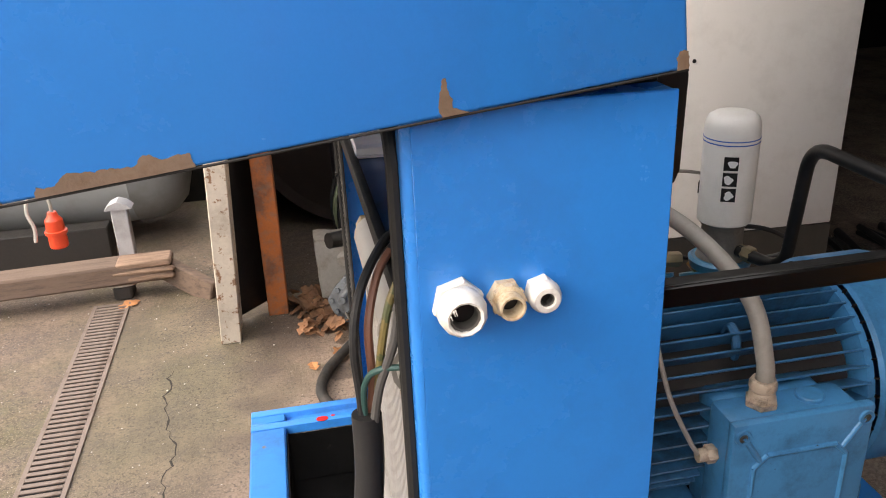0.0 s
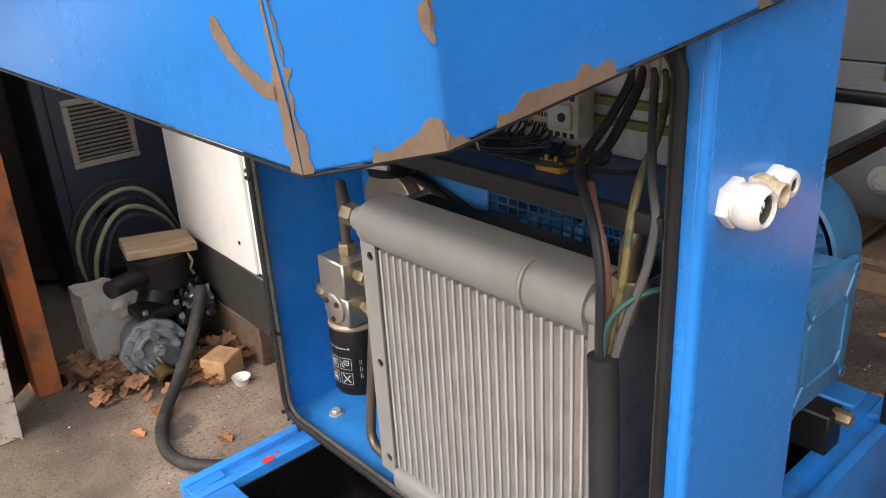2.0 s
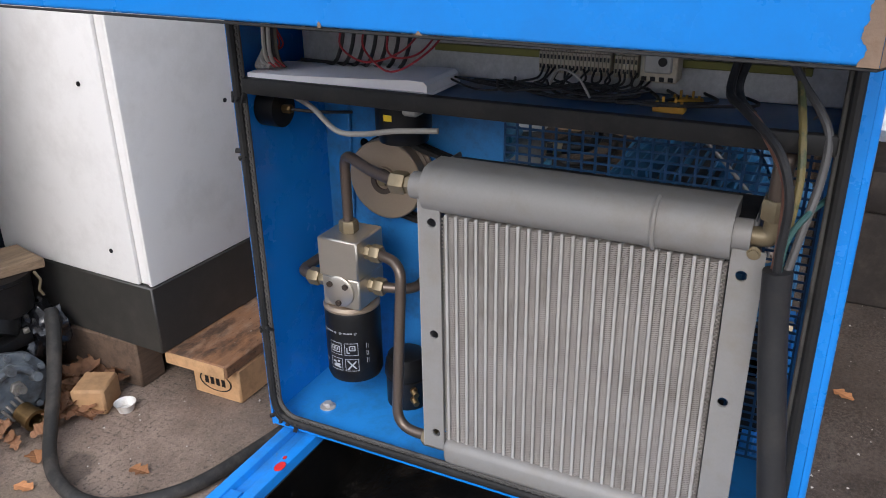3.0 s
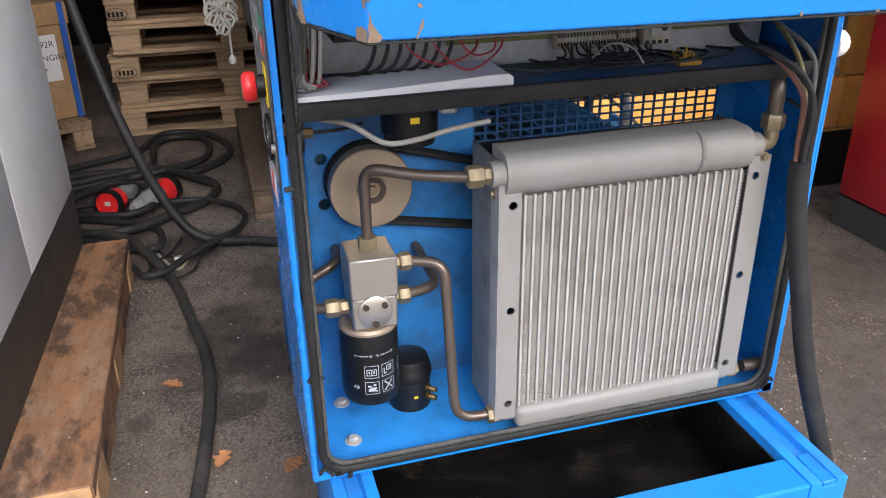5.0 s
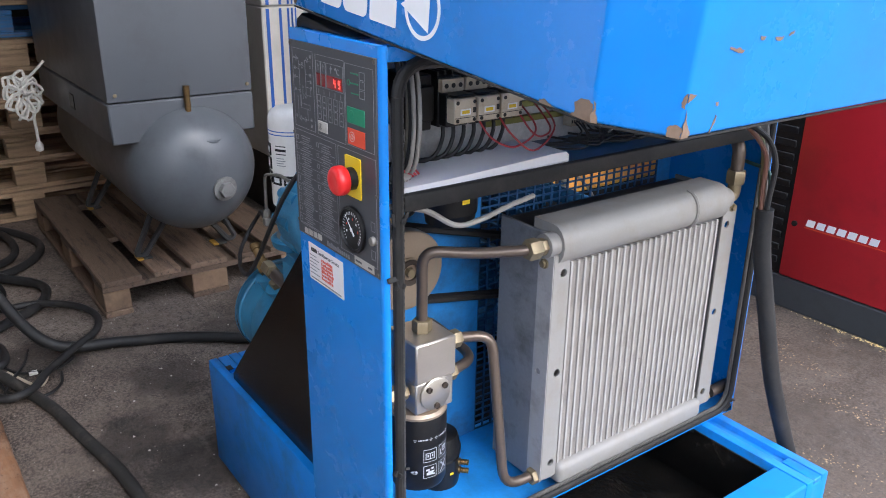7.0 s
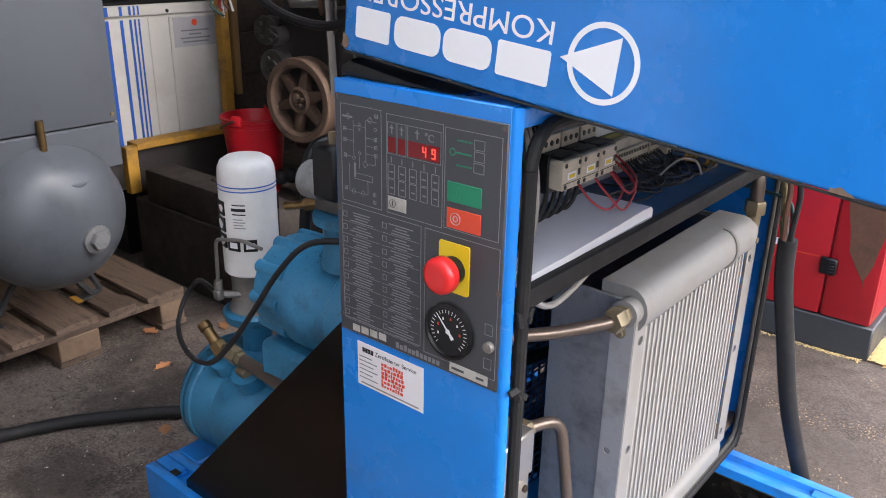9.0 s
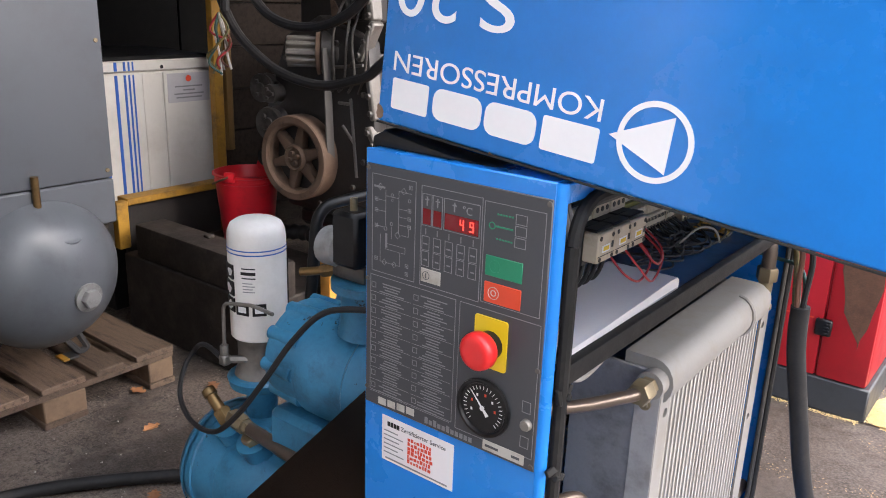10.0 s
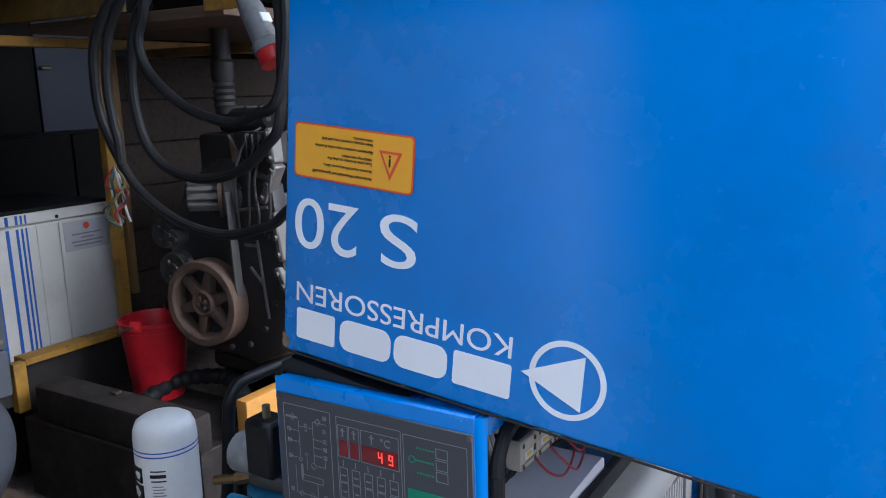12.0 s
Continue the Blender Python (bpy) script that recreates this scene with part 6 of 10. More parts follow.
def electrics():
    single("mounting_plate", bbox((0.2665, 0.745, SH + 0.001), (0.2695, 1.6, 1.184), 0.001), "galv", "galvanised mounting plate standing on the shelf", "mounting plate")
    for z in (1.02, 1.046):
        single("din_rail", bbox((0.2575, 0.79, z), (0.2663, 1.34, z + 0.011), 0.001), "chromate", "yellow green chromated mounting rail", "rail", "mounting rails")
    contactor(1.4745, 0.0425, "black contactor with beige front and yellow label")
    contactor(1.43, 0.0425, "black contactor with beige front and yellow label")
    contactor(1.3855, 0.0425, "black contactor with beige front and yellow label")
    t = thing("relay_block", (0.2, 1.55, 1.05), "dark relay block beside the contactors", "relay")
    part("body", bbox((0.185, 1.5, 1.05), (0.262, 1.535, 1.133), 0.002), "black", t)
    part("front", bbox((0.172, 1.504, 1.066), (0.1855, 1.531, 1.118), 0.002), "black", t)
    part("label_plate", bbox((0.205, 1.5348, 1.1), (0.235, 1.5356, 1.12)), "plate_grey", t)
    for k in range(7):
        dx, y = 0.008 * (k % 3), 1.558 + 0.01 * (k // 3)
        wire([(0.2 - dx, y - 0.012, 1.183), (0.165 - dx, y - 0.006, 1.15), (0.147 - dx, y, 1.1), (0.143 - dx, y + 0.004, 1.05), (0.152 - dx, y + 0.008, 1.01), (0.175, y + 0.01, 0.988)], 0.0033, ("olive_cable", "cable", "grey_cable")[k % 3], "grey cable of a bundle beside the relay block")
    # terminal strip
    t = thing("terminal_strip", (0.25, 1.05, 1.0), "row of beige terminals with black wires", "terminal strip")
    for k in range(26):
        y = 1.155 - 0.0056 * k
        if k in (19,):
            continue
        b = bmesh.new()
        box(b, (0.236, y - 0.0025, 1.004), (0.2575, y + 0.0025, 1.034), 0.0006)
        box(b, (0.243, y - 0.0025, 1.034), (0.2575, y + 0.0025, 1.05), 0.0006)
        part("terminal", b, "beige", t)
        b = bmesh.new()
        for z in (1.01, 1.024):
            box(b, (0.2354, y - 0.0014, z), (0.236, y + 0.0014, z + 0.006))
        part("wire_entry", b, "black", t)
    for k in range(4):
        y = 0.863 - 0.0145 * k
        st = thing("supply_terminal", (0.23, y, 1.088), "large beige supply terminal above the heavy cores", "terminal", "supply terminals")
        part("body", bbox((0.205, y - 0.007, 1.088), (0.2663, y + 0.007, 1.132), 0.002), "beige", st)
        part("wire_entry", lathe(bmesh.new(), [(0.0045, 0), (0.0045, 0.001), (0, 0.001)], aim((0.2052, y, 1.108), (-1, 0, 0)), 14), "black", st)
        part("clamp_screw", lathe(bmesh.new(), [(0.0042, 0), (0.0042, 0.001), (0, 0.001)], aim((0.225, y, 1.132), (0, 0, 1)), 14), "cast_dark", st)
    t = thing("timer_relay", (0.235, 0.98, 1.0), "beige timer relay with screw terminals beside the terminal strip", "relay")
    part("body", bbox((0.222, 0.955, 1.004), (0.2574, 1.006, 1.064), 0.002), "beige", t)
    part("front", bbox((0.214, 0.962, 1.018), (0.2225, 0.999, 1.05), 0.002), "grey_plastic", t)
    part("dial", lathe(bmesh.new(), [(0.006, 0), (0.006, 0.002), (0, 0.002)], aim((0.214, 0.974, 1.034), (-1, 0, 0)), 16), "black", t)
    for z in (1.009, 1.057):
        for k in range(4):
            part("wire_entry", bbox((0.2212, 0.96 + 0.012 * k, z - 0.003), (0.2222, 0.967 + 0.012 * k, z + 0.003)), "black", t)
    rnd = random.Random(11)
    for k in range(20):
        y = 1.15 - 0.0086 * k
        z1 = rnd.uniform(0.989, 0.993)
        wire([(0.235, y, 1.012), (0.215, y + rnd.uniform(-0.01, 0.01), 1.0), (0.2, y + rnd.uniform(-0.02, 0.03), z1 + 0.004), (0.18 + rnd.uniform(-0.03, 0.03), y + rnd.uniform(0.02, 0.08), z1), (0.2, y + rnd.uniform(0.08, 0.16), z1 + 0.003)], 0.0017, "cable", "thin black control wire on the shelf")
    for k in range(7):
        y = 1.47 - 0.02 * k
        wire([(0.2, y, 1.06), (0.195, y + 0.003, 1.03), (0.2, y + 0.02, 1.002), (0.225, y + 0.06, 0.992), (0.24, 1.585, 0.992)], 0.0032, "cable", "black wire below the contactors")
    for k, (y0, y1, dip) in enumerate(((1.44, 1.33, 0.028), (1.4, 1.29, 0.035), (1.36, 1.3, 0.022))):
        wire([(0.15, y0, 1.068), (0.128, y0 - 0.01, 1.04), (0.125, (y0 + y1) / 2, 1.066 - dip * 1.6), (0.14, y1, 1.04), (0.2, y1 - 0.01, 1.075)], 0.0016, "red_wire", "thin red control wire")
    for k in range(6):
        wire([(0.19, 1.598 - 0.002 * k, 1.15), (0.165, 1.585, 1.09 - 0.002 * k), (0.15 + 0.004 * k, 1.588 - 0.004 * k, 1.03), (0.14, 1.6 - 0.006 * k, 1.0 + 0.004 * k), (0.13 + 0.003 * k, 1.585 - 0.007 * k, 0.999)], 0.0016 if k > 2 else 0.004, "red_wire" if k > 2 else "grey_cable", "bundle of wires in the cabinet corner")
    for k in range(5):
        y = 1.2 - 0.05 * k
        wire([(0.25, y, 0.989), (0.19, y - 0.03, 0.989), (0.15, y - 0.1 + 0.02 * k, 0.99), (0.19, y - 0.15, 0.991), (0.245, y - 0.13, 0.99)], 0.0022, "cable", "loose black wire loop on the shelf")
    wire([(0.18, 1.12, 1.0), (0.16, 1.1, 1.025), (0.145, 1.07, 1.02), (0.14, 1.05, 0.995)], 0.0018, "grey_cable", "loose grey wire end on the shelf")
    # folded papers
    t = thing("papers", (0.13, 1.43, SH), "folded bundle of white papers lying on the shelf", "paper")
    z = SH + 0.001
    top = [(1.6, 0.0125), (1.52, 0.0135), (1.44, 0.0165), (1.36, 0.02), (1.31, 0.0225), (1.285, 0.022), (1.279, 0.017)]
    for k in range(2):
        f0, f1 = (0.0, 0.3)[k], (0.27, 1.0)[k]
        lo = [(y + 0.001 * k * (y < 1.3), z + 0.0005 + h * f0) for y, h in top]
        hi = [(y + 0.001 * k * (y < 1.3), z + h * f1) for y, h in top]
        b = prism(bmesh.new(), hi + [(1.279 + 0.001 * k, z + 0.0005 + 0.017 * f0)] + lo[::-1], "x", 0.1125 + 0.001 * k, 0.222 - 0.004 * k)
        bmesh.ops.triangulate(b, faces=[f for f in b.faces if len(f.verts) > 4])
        long = [e for e in b.edges if (e.verts[0].co - e.verts[1].co).length > 0.05]
        bmesh.ops.subdivide_edges(b, edges=long, cuts=4, use_grid_fill=True)
        for v in b.verts:
            v.co.x += 0.0007 * noise.noise(v.co * 17 + Vector((3 * k, 0, 0)))
        part("sheet", b, "paper", t)
    # amber plug connectors
    for x, y in ((0.212, 0.938), (0.168, 0.952)):
        t = thing("plug_connector", (x, y, SH), "small amber plug connector lying on the shelf", "connector", "amber plug connectors")
        part("shell", bbox((x - 0.009, y - 0.022, SH), (x + 0.009, y + 0.02, SH + 0.01), 0.002), "amber", t)
        for k in range(5):
            part("pin", bbox((x - 0.002, y - 0.018 + 0.008 * k, SH + 0.01), (x + 0.002, y - 0.015 + 0.008 * k, SH + (0.02 if k % 2 else 0.014))), "amber", t)


M["plate_grey"] = surface("dull_plate", (0.24, 0.235, 0.23), 0.5, var=0.15, scale=20, bump=0.05)
M["olive_cable"] = surface("olive_cable", (0.13, 0.12, 0.09), 0.5, var=0.15, bump=0.08)
M["amber"] = surface("amber_plastic", (0.42, 0.22, 0.02), 0.5, var=0.2, scale=50, bump=0.05)
electrics()


# ---- heavy supply cable with four cores ----
def heavy_cable():
    t = thing("supply_cable", (-0.06, 0.66, 0), "thick black rubber supply cable hanging from the cabinet to the floor", "cable")
    part("sleeve", tube(bmesh.new(), smooth_path([(0.06, 0.785, 0.828), (0.056, 0.778, 0.74), (0.035, 0.758, 0.6), (0.01, 0.735, 0.45), (-0.03, 0.7, 0.29), (-0.075, 0.66, 0.12), (-0.14, 0.61, 0.03), (-0.28, 0.48, 0.018), (-0.45, 0.2, 0.018), (-0.5, -0.3, 0.018)], 8), 0.0175, 14), "cable", t)
    cores = (("cable", 0.0055, [(0.056, 0.785, 0.812), (0.055, 0.786, 0.852), (0.053, 0.785, 0.92), (0.066, 0.805, 0.972), (0.1, 0.852, 1.008), (0.128, 0.872, 1.018), (0.17, 0.874, 1.045), (0.2, 0.866, 1.085), (0.208, 0.863, 1.108)]),
             ("copper_brown", 0.005, [(0.064, 0.79, 0.812), (0.07, 0.788, 0.87), (0.071, 0.793, 0.935), (0.088, 0.822, 0.982), (0.108, 0.844, 1.002)]),
             ("earth", 0.0048, [(0.067, 0.783, 0.812), (0.073, 0.785, 0.842), (0.084, 0.778, 0.923), (0.1, 0.783, 0.978), (0.13, 0.792, 1.018), (0.165, 0.8, 1.045), (0.198, 0.812, 1.08), (0.208, 0.8195, 1.108)]),
             ("grey_core", 0.0052, [(0.066, 0.777, 0.812), (0.076, 0.767, 0.872), (0.094, 0.757, 0.931), (0.104, 0.756, 0.982), (0.12, 0.772, 1.012), (0.15, 0.795, 1.035), (0.195, 0.826, 1.078), (0.208, 0.834, 1.108)]))
    for mat, r, pts in cores:
        part("core", tube(bmesh.new(), smooth_path(pts, 7), r, 9), mat, t)
    part("core_sleeve", tube(bmesh.new(), smooth_path([(0.106, 0.842, 1.001), (0.13, 0.86, 1.012), (0.175, 0.868, 1.028), (0.2, 0.854, 1.08), (0.208, 0.8485, 1.108)], 7), 0.006, 9), "cable", t, "black sleeve over a core")
    part("core", tube(bmesh.new(), smooth_path([(0.058, 0.784, 0.82), (0.06, 0.78, 0.868), (0.079, 0.763, 0.897), (0.132, 0.746, 0.9), (0.175, 0.735, 0.9)], 6), 0.0038, 8), "green_core", t, "green earth core")
    # pale printed marking along the sleeve
    for k in range(26):
        if k % 7 == 6:
            continue
        z = 0.7 - 0.0115 * k
        x = 0.0525 - 0.155 * (0.7 - z)
        y = 0.771 - 0.142 * (0.7 - z)
        part("print_bar", bbox((x - 0.0182, y - 0.002, z - 0.003), (x - 0.016, y + 0.002, z + 0.003)), "grey_ink", t, "pale printed bar", smooth=False)
    return t


heavy_cable()


# ---- small parts in the cabinet ----
def cabinet_small():
    t = thing("solenoid_valve", (0.25, 1.4, 0.87), "black round air valve under the shelf", "valve")
    m = Matrix.Translation((0.265, 1.405, 0.862))
    part("body", lathe(bmesh.new(), [(0.028, 0), (0.042, 0.003), (0.045, 0.02), (0.048, 0.024), (0.048, 0.07), (0.05, 0.072), (0.05, 0.112)], m, 28), "black", t)
    part("union_nut", hexnut(bmesh.new(), (0.24, 1.455, 0.935), (0.235, 1.475, 0.935), 0.011), "black", t)
    part("plug", bbox((0.195, 1.342, 0.925), (0.225, 1.37, 0.95), 0.004), "grey_plastic", t)
    part("label_field", bbox((0.2155, 1.4, 0.908), (0.2165, 1.415, 0.918)), "yellow", t, "small yellow label")
    single("air_hose", tube(bmesh.new(), smooth_path([(0.215, 1.61, 0.94), (0.19, 1.57, 0.94), (0.17, 1.52, 0.93), (0.16, 1.47, 0.9), (0.16, 1.42, 0.9), (0.165, 1.36, 0.91), (0.176, 1.295, 0.914)], 7), 0.0046, 8), "grey_cable", "thin grey air hose under the shelf", "hose")
    t = thing("pressure_switch", (0.19, 1.6, 0.91), "black gauge back on the end wall", "gauge")
    part("body", rod(bmesh.new(), (0.186, CY1 - 0.005, 0.919), (0.186, 1.592, 0.919), 0.032, 28), "black", t)
    part("fitting", hexnut(bmesh.new(), (0.186, 1.592, 0.919), (0.186, 1.575, 0.919), 0.008), "brass", t)
    single("thin_pipe", tube(bmesh.new(), bent([(0.186, 1.58, 0.919), (0.2, 1.53, 0.915), (0.24, 1.49, 0.91)], 0.02), 0.0028, 8), "black", "thin black pipe from the gauge", "pipe")
    t = thing("minimum_valve", (0.275, 1.42, CZ0 + 0.016), "small black canister with brass ports on the cabinet floor", "valve")
    m = Matrix.Translation((0.27, 1.42, CZ0 + 0.016))
    part("body", lathe(bmesh.new(), [(0.04, 0), (0.041, 0.004), (0.041, 0.058), (0.0385, 0.06), (0.0385, 0.064)], m, 28), "black", t)
    part("cap", lathe(bmesh.new(), [(0.041, 0.0645), (0.0435, 0.066), (0.0435, 0.079), (0.041, 0.083), (0.04, 0.095), (0.036, 0.105), (0.029, 0.109), (0, 0.11)], m, 28), "black", t, "stepped black cap")
    for z in (0.36, 0.379):
        prof = [(0.0075, 0), (0.0075, 0.006), (0.005, 0.0065)]
        for k in range(5):
            prof += [(0.006, 0.008 + 0.003 * k), (0.005, 0.0095 + 0.003 * k)]
        part("port", lathe(bmesh.new(), prof, aim((0.243, 1.393, z), (-1, -1, 0)), 14), "brass", t, "brass threaded nipple")
    part("label_field", bbox((0.2288, 1.413, 0.366), (0.2296, 1.421, 0.371)), "yellow", t, "small yellow label")
    for x, y in ((0.18, 1.549), (0.3, 1.55)):
        t = thing("floor_bolt", (x, y, CZ0 + 0.016), "zinc hexagon bolt with washer in the cabinet floor", "bolt", "cabinet floor bolts")
        part("washer", lathe(bmesh.new(), [(0.0155, 0), (0.0155, 0.002), (0.007, 0.002)], Matrix.Translation((x, y, CZ0 + 0.016)), 20), "zinc", t)
        part("head", hexnut(bmesh.new(), (x, y, CZ0 + 0.018), (x, y, CZ0 + 0.026), 0.0095), "zinc", t)
    single("thin_pipe", tube(bmesh.new(), smooth_path([(0.355, 1.575, 0.95), (0.352, 1.572, 0.8), (0.35, 1.575, 0.6), (0.345, 1.57, 0.42)], 6), 0.003, 7), "blue_in", "thin blue pipe along the bulkhead", "pipe")


cabinet_small()


# ---- compressor: motor ----
def motor():
    t = thing("electric_motor", (0.65, 1.0, 0.33), "blue finned electric motor with terminal box on the base frame", "electric motor")
    cy, cz, R = 1.005, 0.655, 0.125
    m = aim((0.4, cy, cz), (1, 0, 0))
    # shell coloured near-black to stand for the shade between the fins
    part("housing", lathe(bmesh.new(), [(0.09, 0), (R, 0.02), (R, 0.37), (0.1, 0.39)], m, 36), "iron", t, "stator shell, near-black for the shade between the fins")
    for k in range(40):
        a = 2 * math.pi * k / 40
        c, s = math.cos(a), math.sin(a)
        if c < -0.75 and -0.55 < s < 0.45:
            continue
        b = bmesh.new()
        box(b, (0.43, -0.0018, R - 0.004), (0.785, 0.0018, R + 0.033), 0.001, Matrix.Translation((0, cy, cz)) @ Matrix.Rotation(a, 4, "X"))
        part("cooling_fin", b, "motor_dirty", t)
    part("end_shield", lathe(bmesh.new(), [(R + 0.005, 0.375), (R + 0.03, 0.38), (R + 0.03, 0.392), (0.06, 0.395)], m, 40), "box_blue", t)
    part("fan_cowl", lathe(bmesh.new(), [(R + 0.036, 0.395), (R + 0.042, 0.4), (R + 0.042, 0.5), (R + 0.03, 0.525), (R - 0.01, 0.532), (0.0, 0.532)], m, 48, closed=False), "box_blue", t, "blue sheet metal fan cowl")
    for k in range(36):
        a = 2 * math.pi * k / 36
        part("guard_bar", bbox((0.79, -0.001, R + 0.004), (0.796, 0.001, R + 0.036), 0, Matrix.Translation((0, cy, cz)) @ Matrix.Rotation(a, 4, "X")), "black", t)
    # terminal box on the side
    part("box_base", bbox((0.535, 0.845, 0.525), (0.703, 0.9, 0.718), 0.012, None, 2), "box_blue", t)
    part("box_body", bbox((0.528, 0.79, 0.512), (0.718, 0.852, 0.724), 0.01, None, 2), "box_blue", t)
    lid = part("box_lid", bbox((0.522, 0.775, 0.506), (0.727, 0.791, 0.731), 0.005, None, 2), "box_blue", t, "blue box lid with raised ribs")
    x0, x1, z0, z1 = 0.556, 0.692, 0.55, 0.678
    pts = [(x0 + 0.018, z0), (x1 - 0.018, z0), (x1, z0 + 0.018), (x1, z1 - 0.018), (x1 - 0.018, z1), (x0 + 0.018, z1), (x0, z1 - 0.018), (x0, z0 + 0.018)]
    path = [(x, 0.7755, z) for x, z in pts]
    b = bmesh.new()
    for a, c in zip(path, path[1:] + path[:1]):
        rod(b, a, c, 0.0042, 8)
    for (xa, za), (xb, zb) in (((x0 + 0.009, z0 + 0.009), (0.535, 0.523)), ((x1 - 0.009, z0 + 0.009), (0.711, 0.523)), ((x0 + 0.009, z1 - 0.009), (0.537, 0.712)), ((x1 - 0.009, z1 - 0.009), (0.711, 0.712))):
        rod(b, (xa, 0.7755, za), (xb, 0.7755, zb), 0.0042, 8)
    part("rib", b, "box_blue", lid)
    for x in (0.535, 0.713):
        for z in (0.521, 0.713):
            part("boss", lathe(bmesh.new(), [(0.011, 0), (0.0105, 0.004), (0.0065, 0.0042), (0.0062, 0.001), (0, 0.001)], aim((x, 0.7755, z), (0, -1, 0)), 20), "box_blue", lid)
            part("lid_screw", lathe(bmesh.new(), [(0.0058, 0), (0.0058, 0.0028), (0.0026, 0.0028), (0.0026, 0.001), (0, 0.001)], aim((x, 0.775, z), (0, -1, 0)), 16), "cast_dark", lid)
    g = Matrix.Translation((0.588, 0.823, 0.724))
    part("gland", lathe(bmesh.new(), [(0.0215, 0), (0.0225, 0.002), (0.0225, 0.009), (0.019, 0.0105)], g, 6), "gland_dirty", t, "grimy beige cable gland")
    prof = [(0.0165, 0.0105)]
    for k in range(4):
        prof += [(0.0172, 0.0115 + 0.003 * k), (0.0155, 0.013 + 0.003 * k)]
    part("gland", lathe(bmesh.new(), prof + [(0.0155, 0.024)], g, 20), "gland_dirty", t)
    part("gland", lathe(bmesh.new(), [(0.017, 0.024), (0.0182, 0.0255), (0.0182, 0.036), (0.0165, 0.039), (0.012, 0.0395)], g, 10), "gland_dirty", t)
    part("blank_plug", lathe(bmesh.new(), [(0.019, 0), (0.019, 0.004), (0.017, 0.006), (0, 0.006)], Matrix.Translation((0.66, 0.822, 0.724)), 28), "box_blue", t)
    part("side_gland", hexnut(bmesh.new(), (0.528, 0.823, 0.655), (0.514, 0.823, 0.655), 0.0135), "gland_dirty", t, "grimy brass side gland")
    part("side_gland", rod(bmesh.new(), (0.515, 0.823, 0.655), (0.502, 0.823, 0.655), 0.0095, 14), "gland_dirty", t)
    part("eye_bolt", tube(bmesh.new(), [(0.6, 0.93 + 0.018 * math.cos(radians(30 * k)), 0.757 + 0.026 * math.sin(radians(30 * k))) for k in range(13)], 0.007, 8), "motor_dirty", t)
    for x in (0.5, 0.75):
        part("foot", bbox((x - 0.035, 0.83, 0.48), (x + 0.035, 1.18, 0.545), 0.008), "motor_dirty", t)
    # slide rails on the base
    for x in (0.5, 0.77):
        part("slide_rail", bbox((x - 0.03, 0.79, 0.315), (x + 0.03, 1.22, 0.4), 0.004), "black", t, "black motor slide rail")
        part("stud", rod(bmesh.new(), (x, 0.85, 0.4), (x, 0.85, 0.5), 0.0075, 12), "steel", t)
        part("rail_bolt", hexnut(bmesh.new(), (x + 0.005, 0.8, 0.39), (x + 0.005, 0.765, 0.39), 0.014), "steel", t)
    single("motor_cable", tube(bmesh.new(), smooth_path([(0.588, 0.823, 0.752), (0.588, 0.826, 0.79), (0.575, 0.86, 0.87), (0.53, 0.95, 0.935), (0.47, 1.05, 0.96), (0.39, 1.1, 0.97)], 8), 0.012, 12), "grey_cable", "thick grey motor cable into the cabinet", "cable")
    single("sensor_cable", tube(bmesh.new(), smooth_path([(0.506, 0.823, 0.655), (0.49, 0.823, 0.68), (0.462, 0.84, 0.75), (0.465, 0.9, 0.82), (0.49, 0.98, 0.88), (0.46, 1.06, 0.93), (0.39, 1.1, 0.95)], 8), 0.0034, 8), "grey_cable", "thin grey sensor cable of the motor", "cable")


motor()


def hood_frame():
    t = thing("tube_frame", (0.7, 1.0, 0.35), "bent black steel tube and bar over the motor", "pipe frame")
    part("bar", bbox((0.374, 0.736, 0.938), (0.93, 0.742, 0.964), 0.002), "guard_black", t)
    part("bar_flange", bbox((0.374, 0.742, 0.958), (0.93, 0.762, 0.964), 0.002), "black", t)
    part("tube", tube(bmesh.new(), bent([(0.9, 0.762, 0.944), (0.9, 1.22, 0.944), (0.9, 1.25, 0.69), (0.87, 1.36, 0.69)], 0.05, 8), 0.0125, 12), "black", t)
    part("post", bbox((0.91, 0.742, BZ), (0.93, 0.762, 0.957), 0.002), "black", t)
    nut_pair(t, (0.882, 1.325, 0.69), (-0.25, 0.95, 0), 0.017, 0.024)


hood_frame()


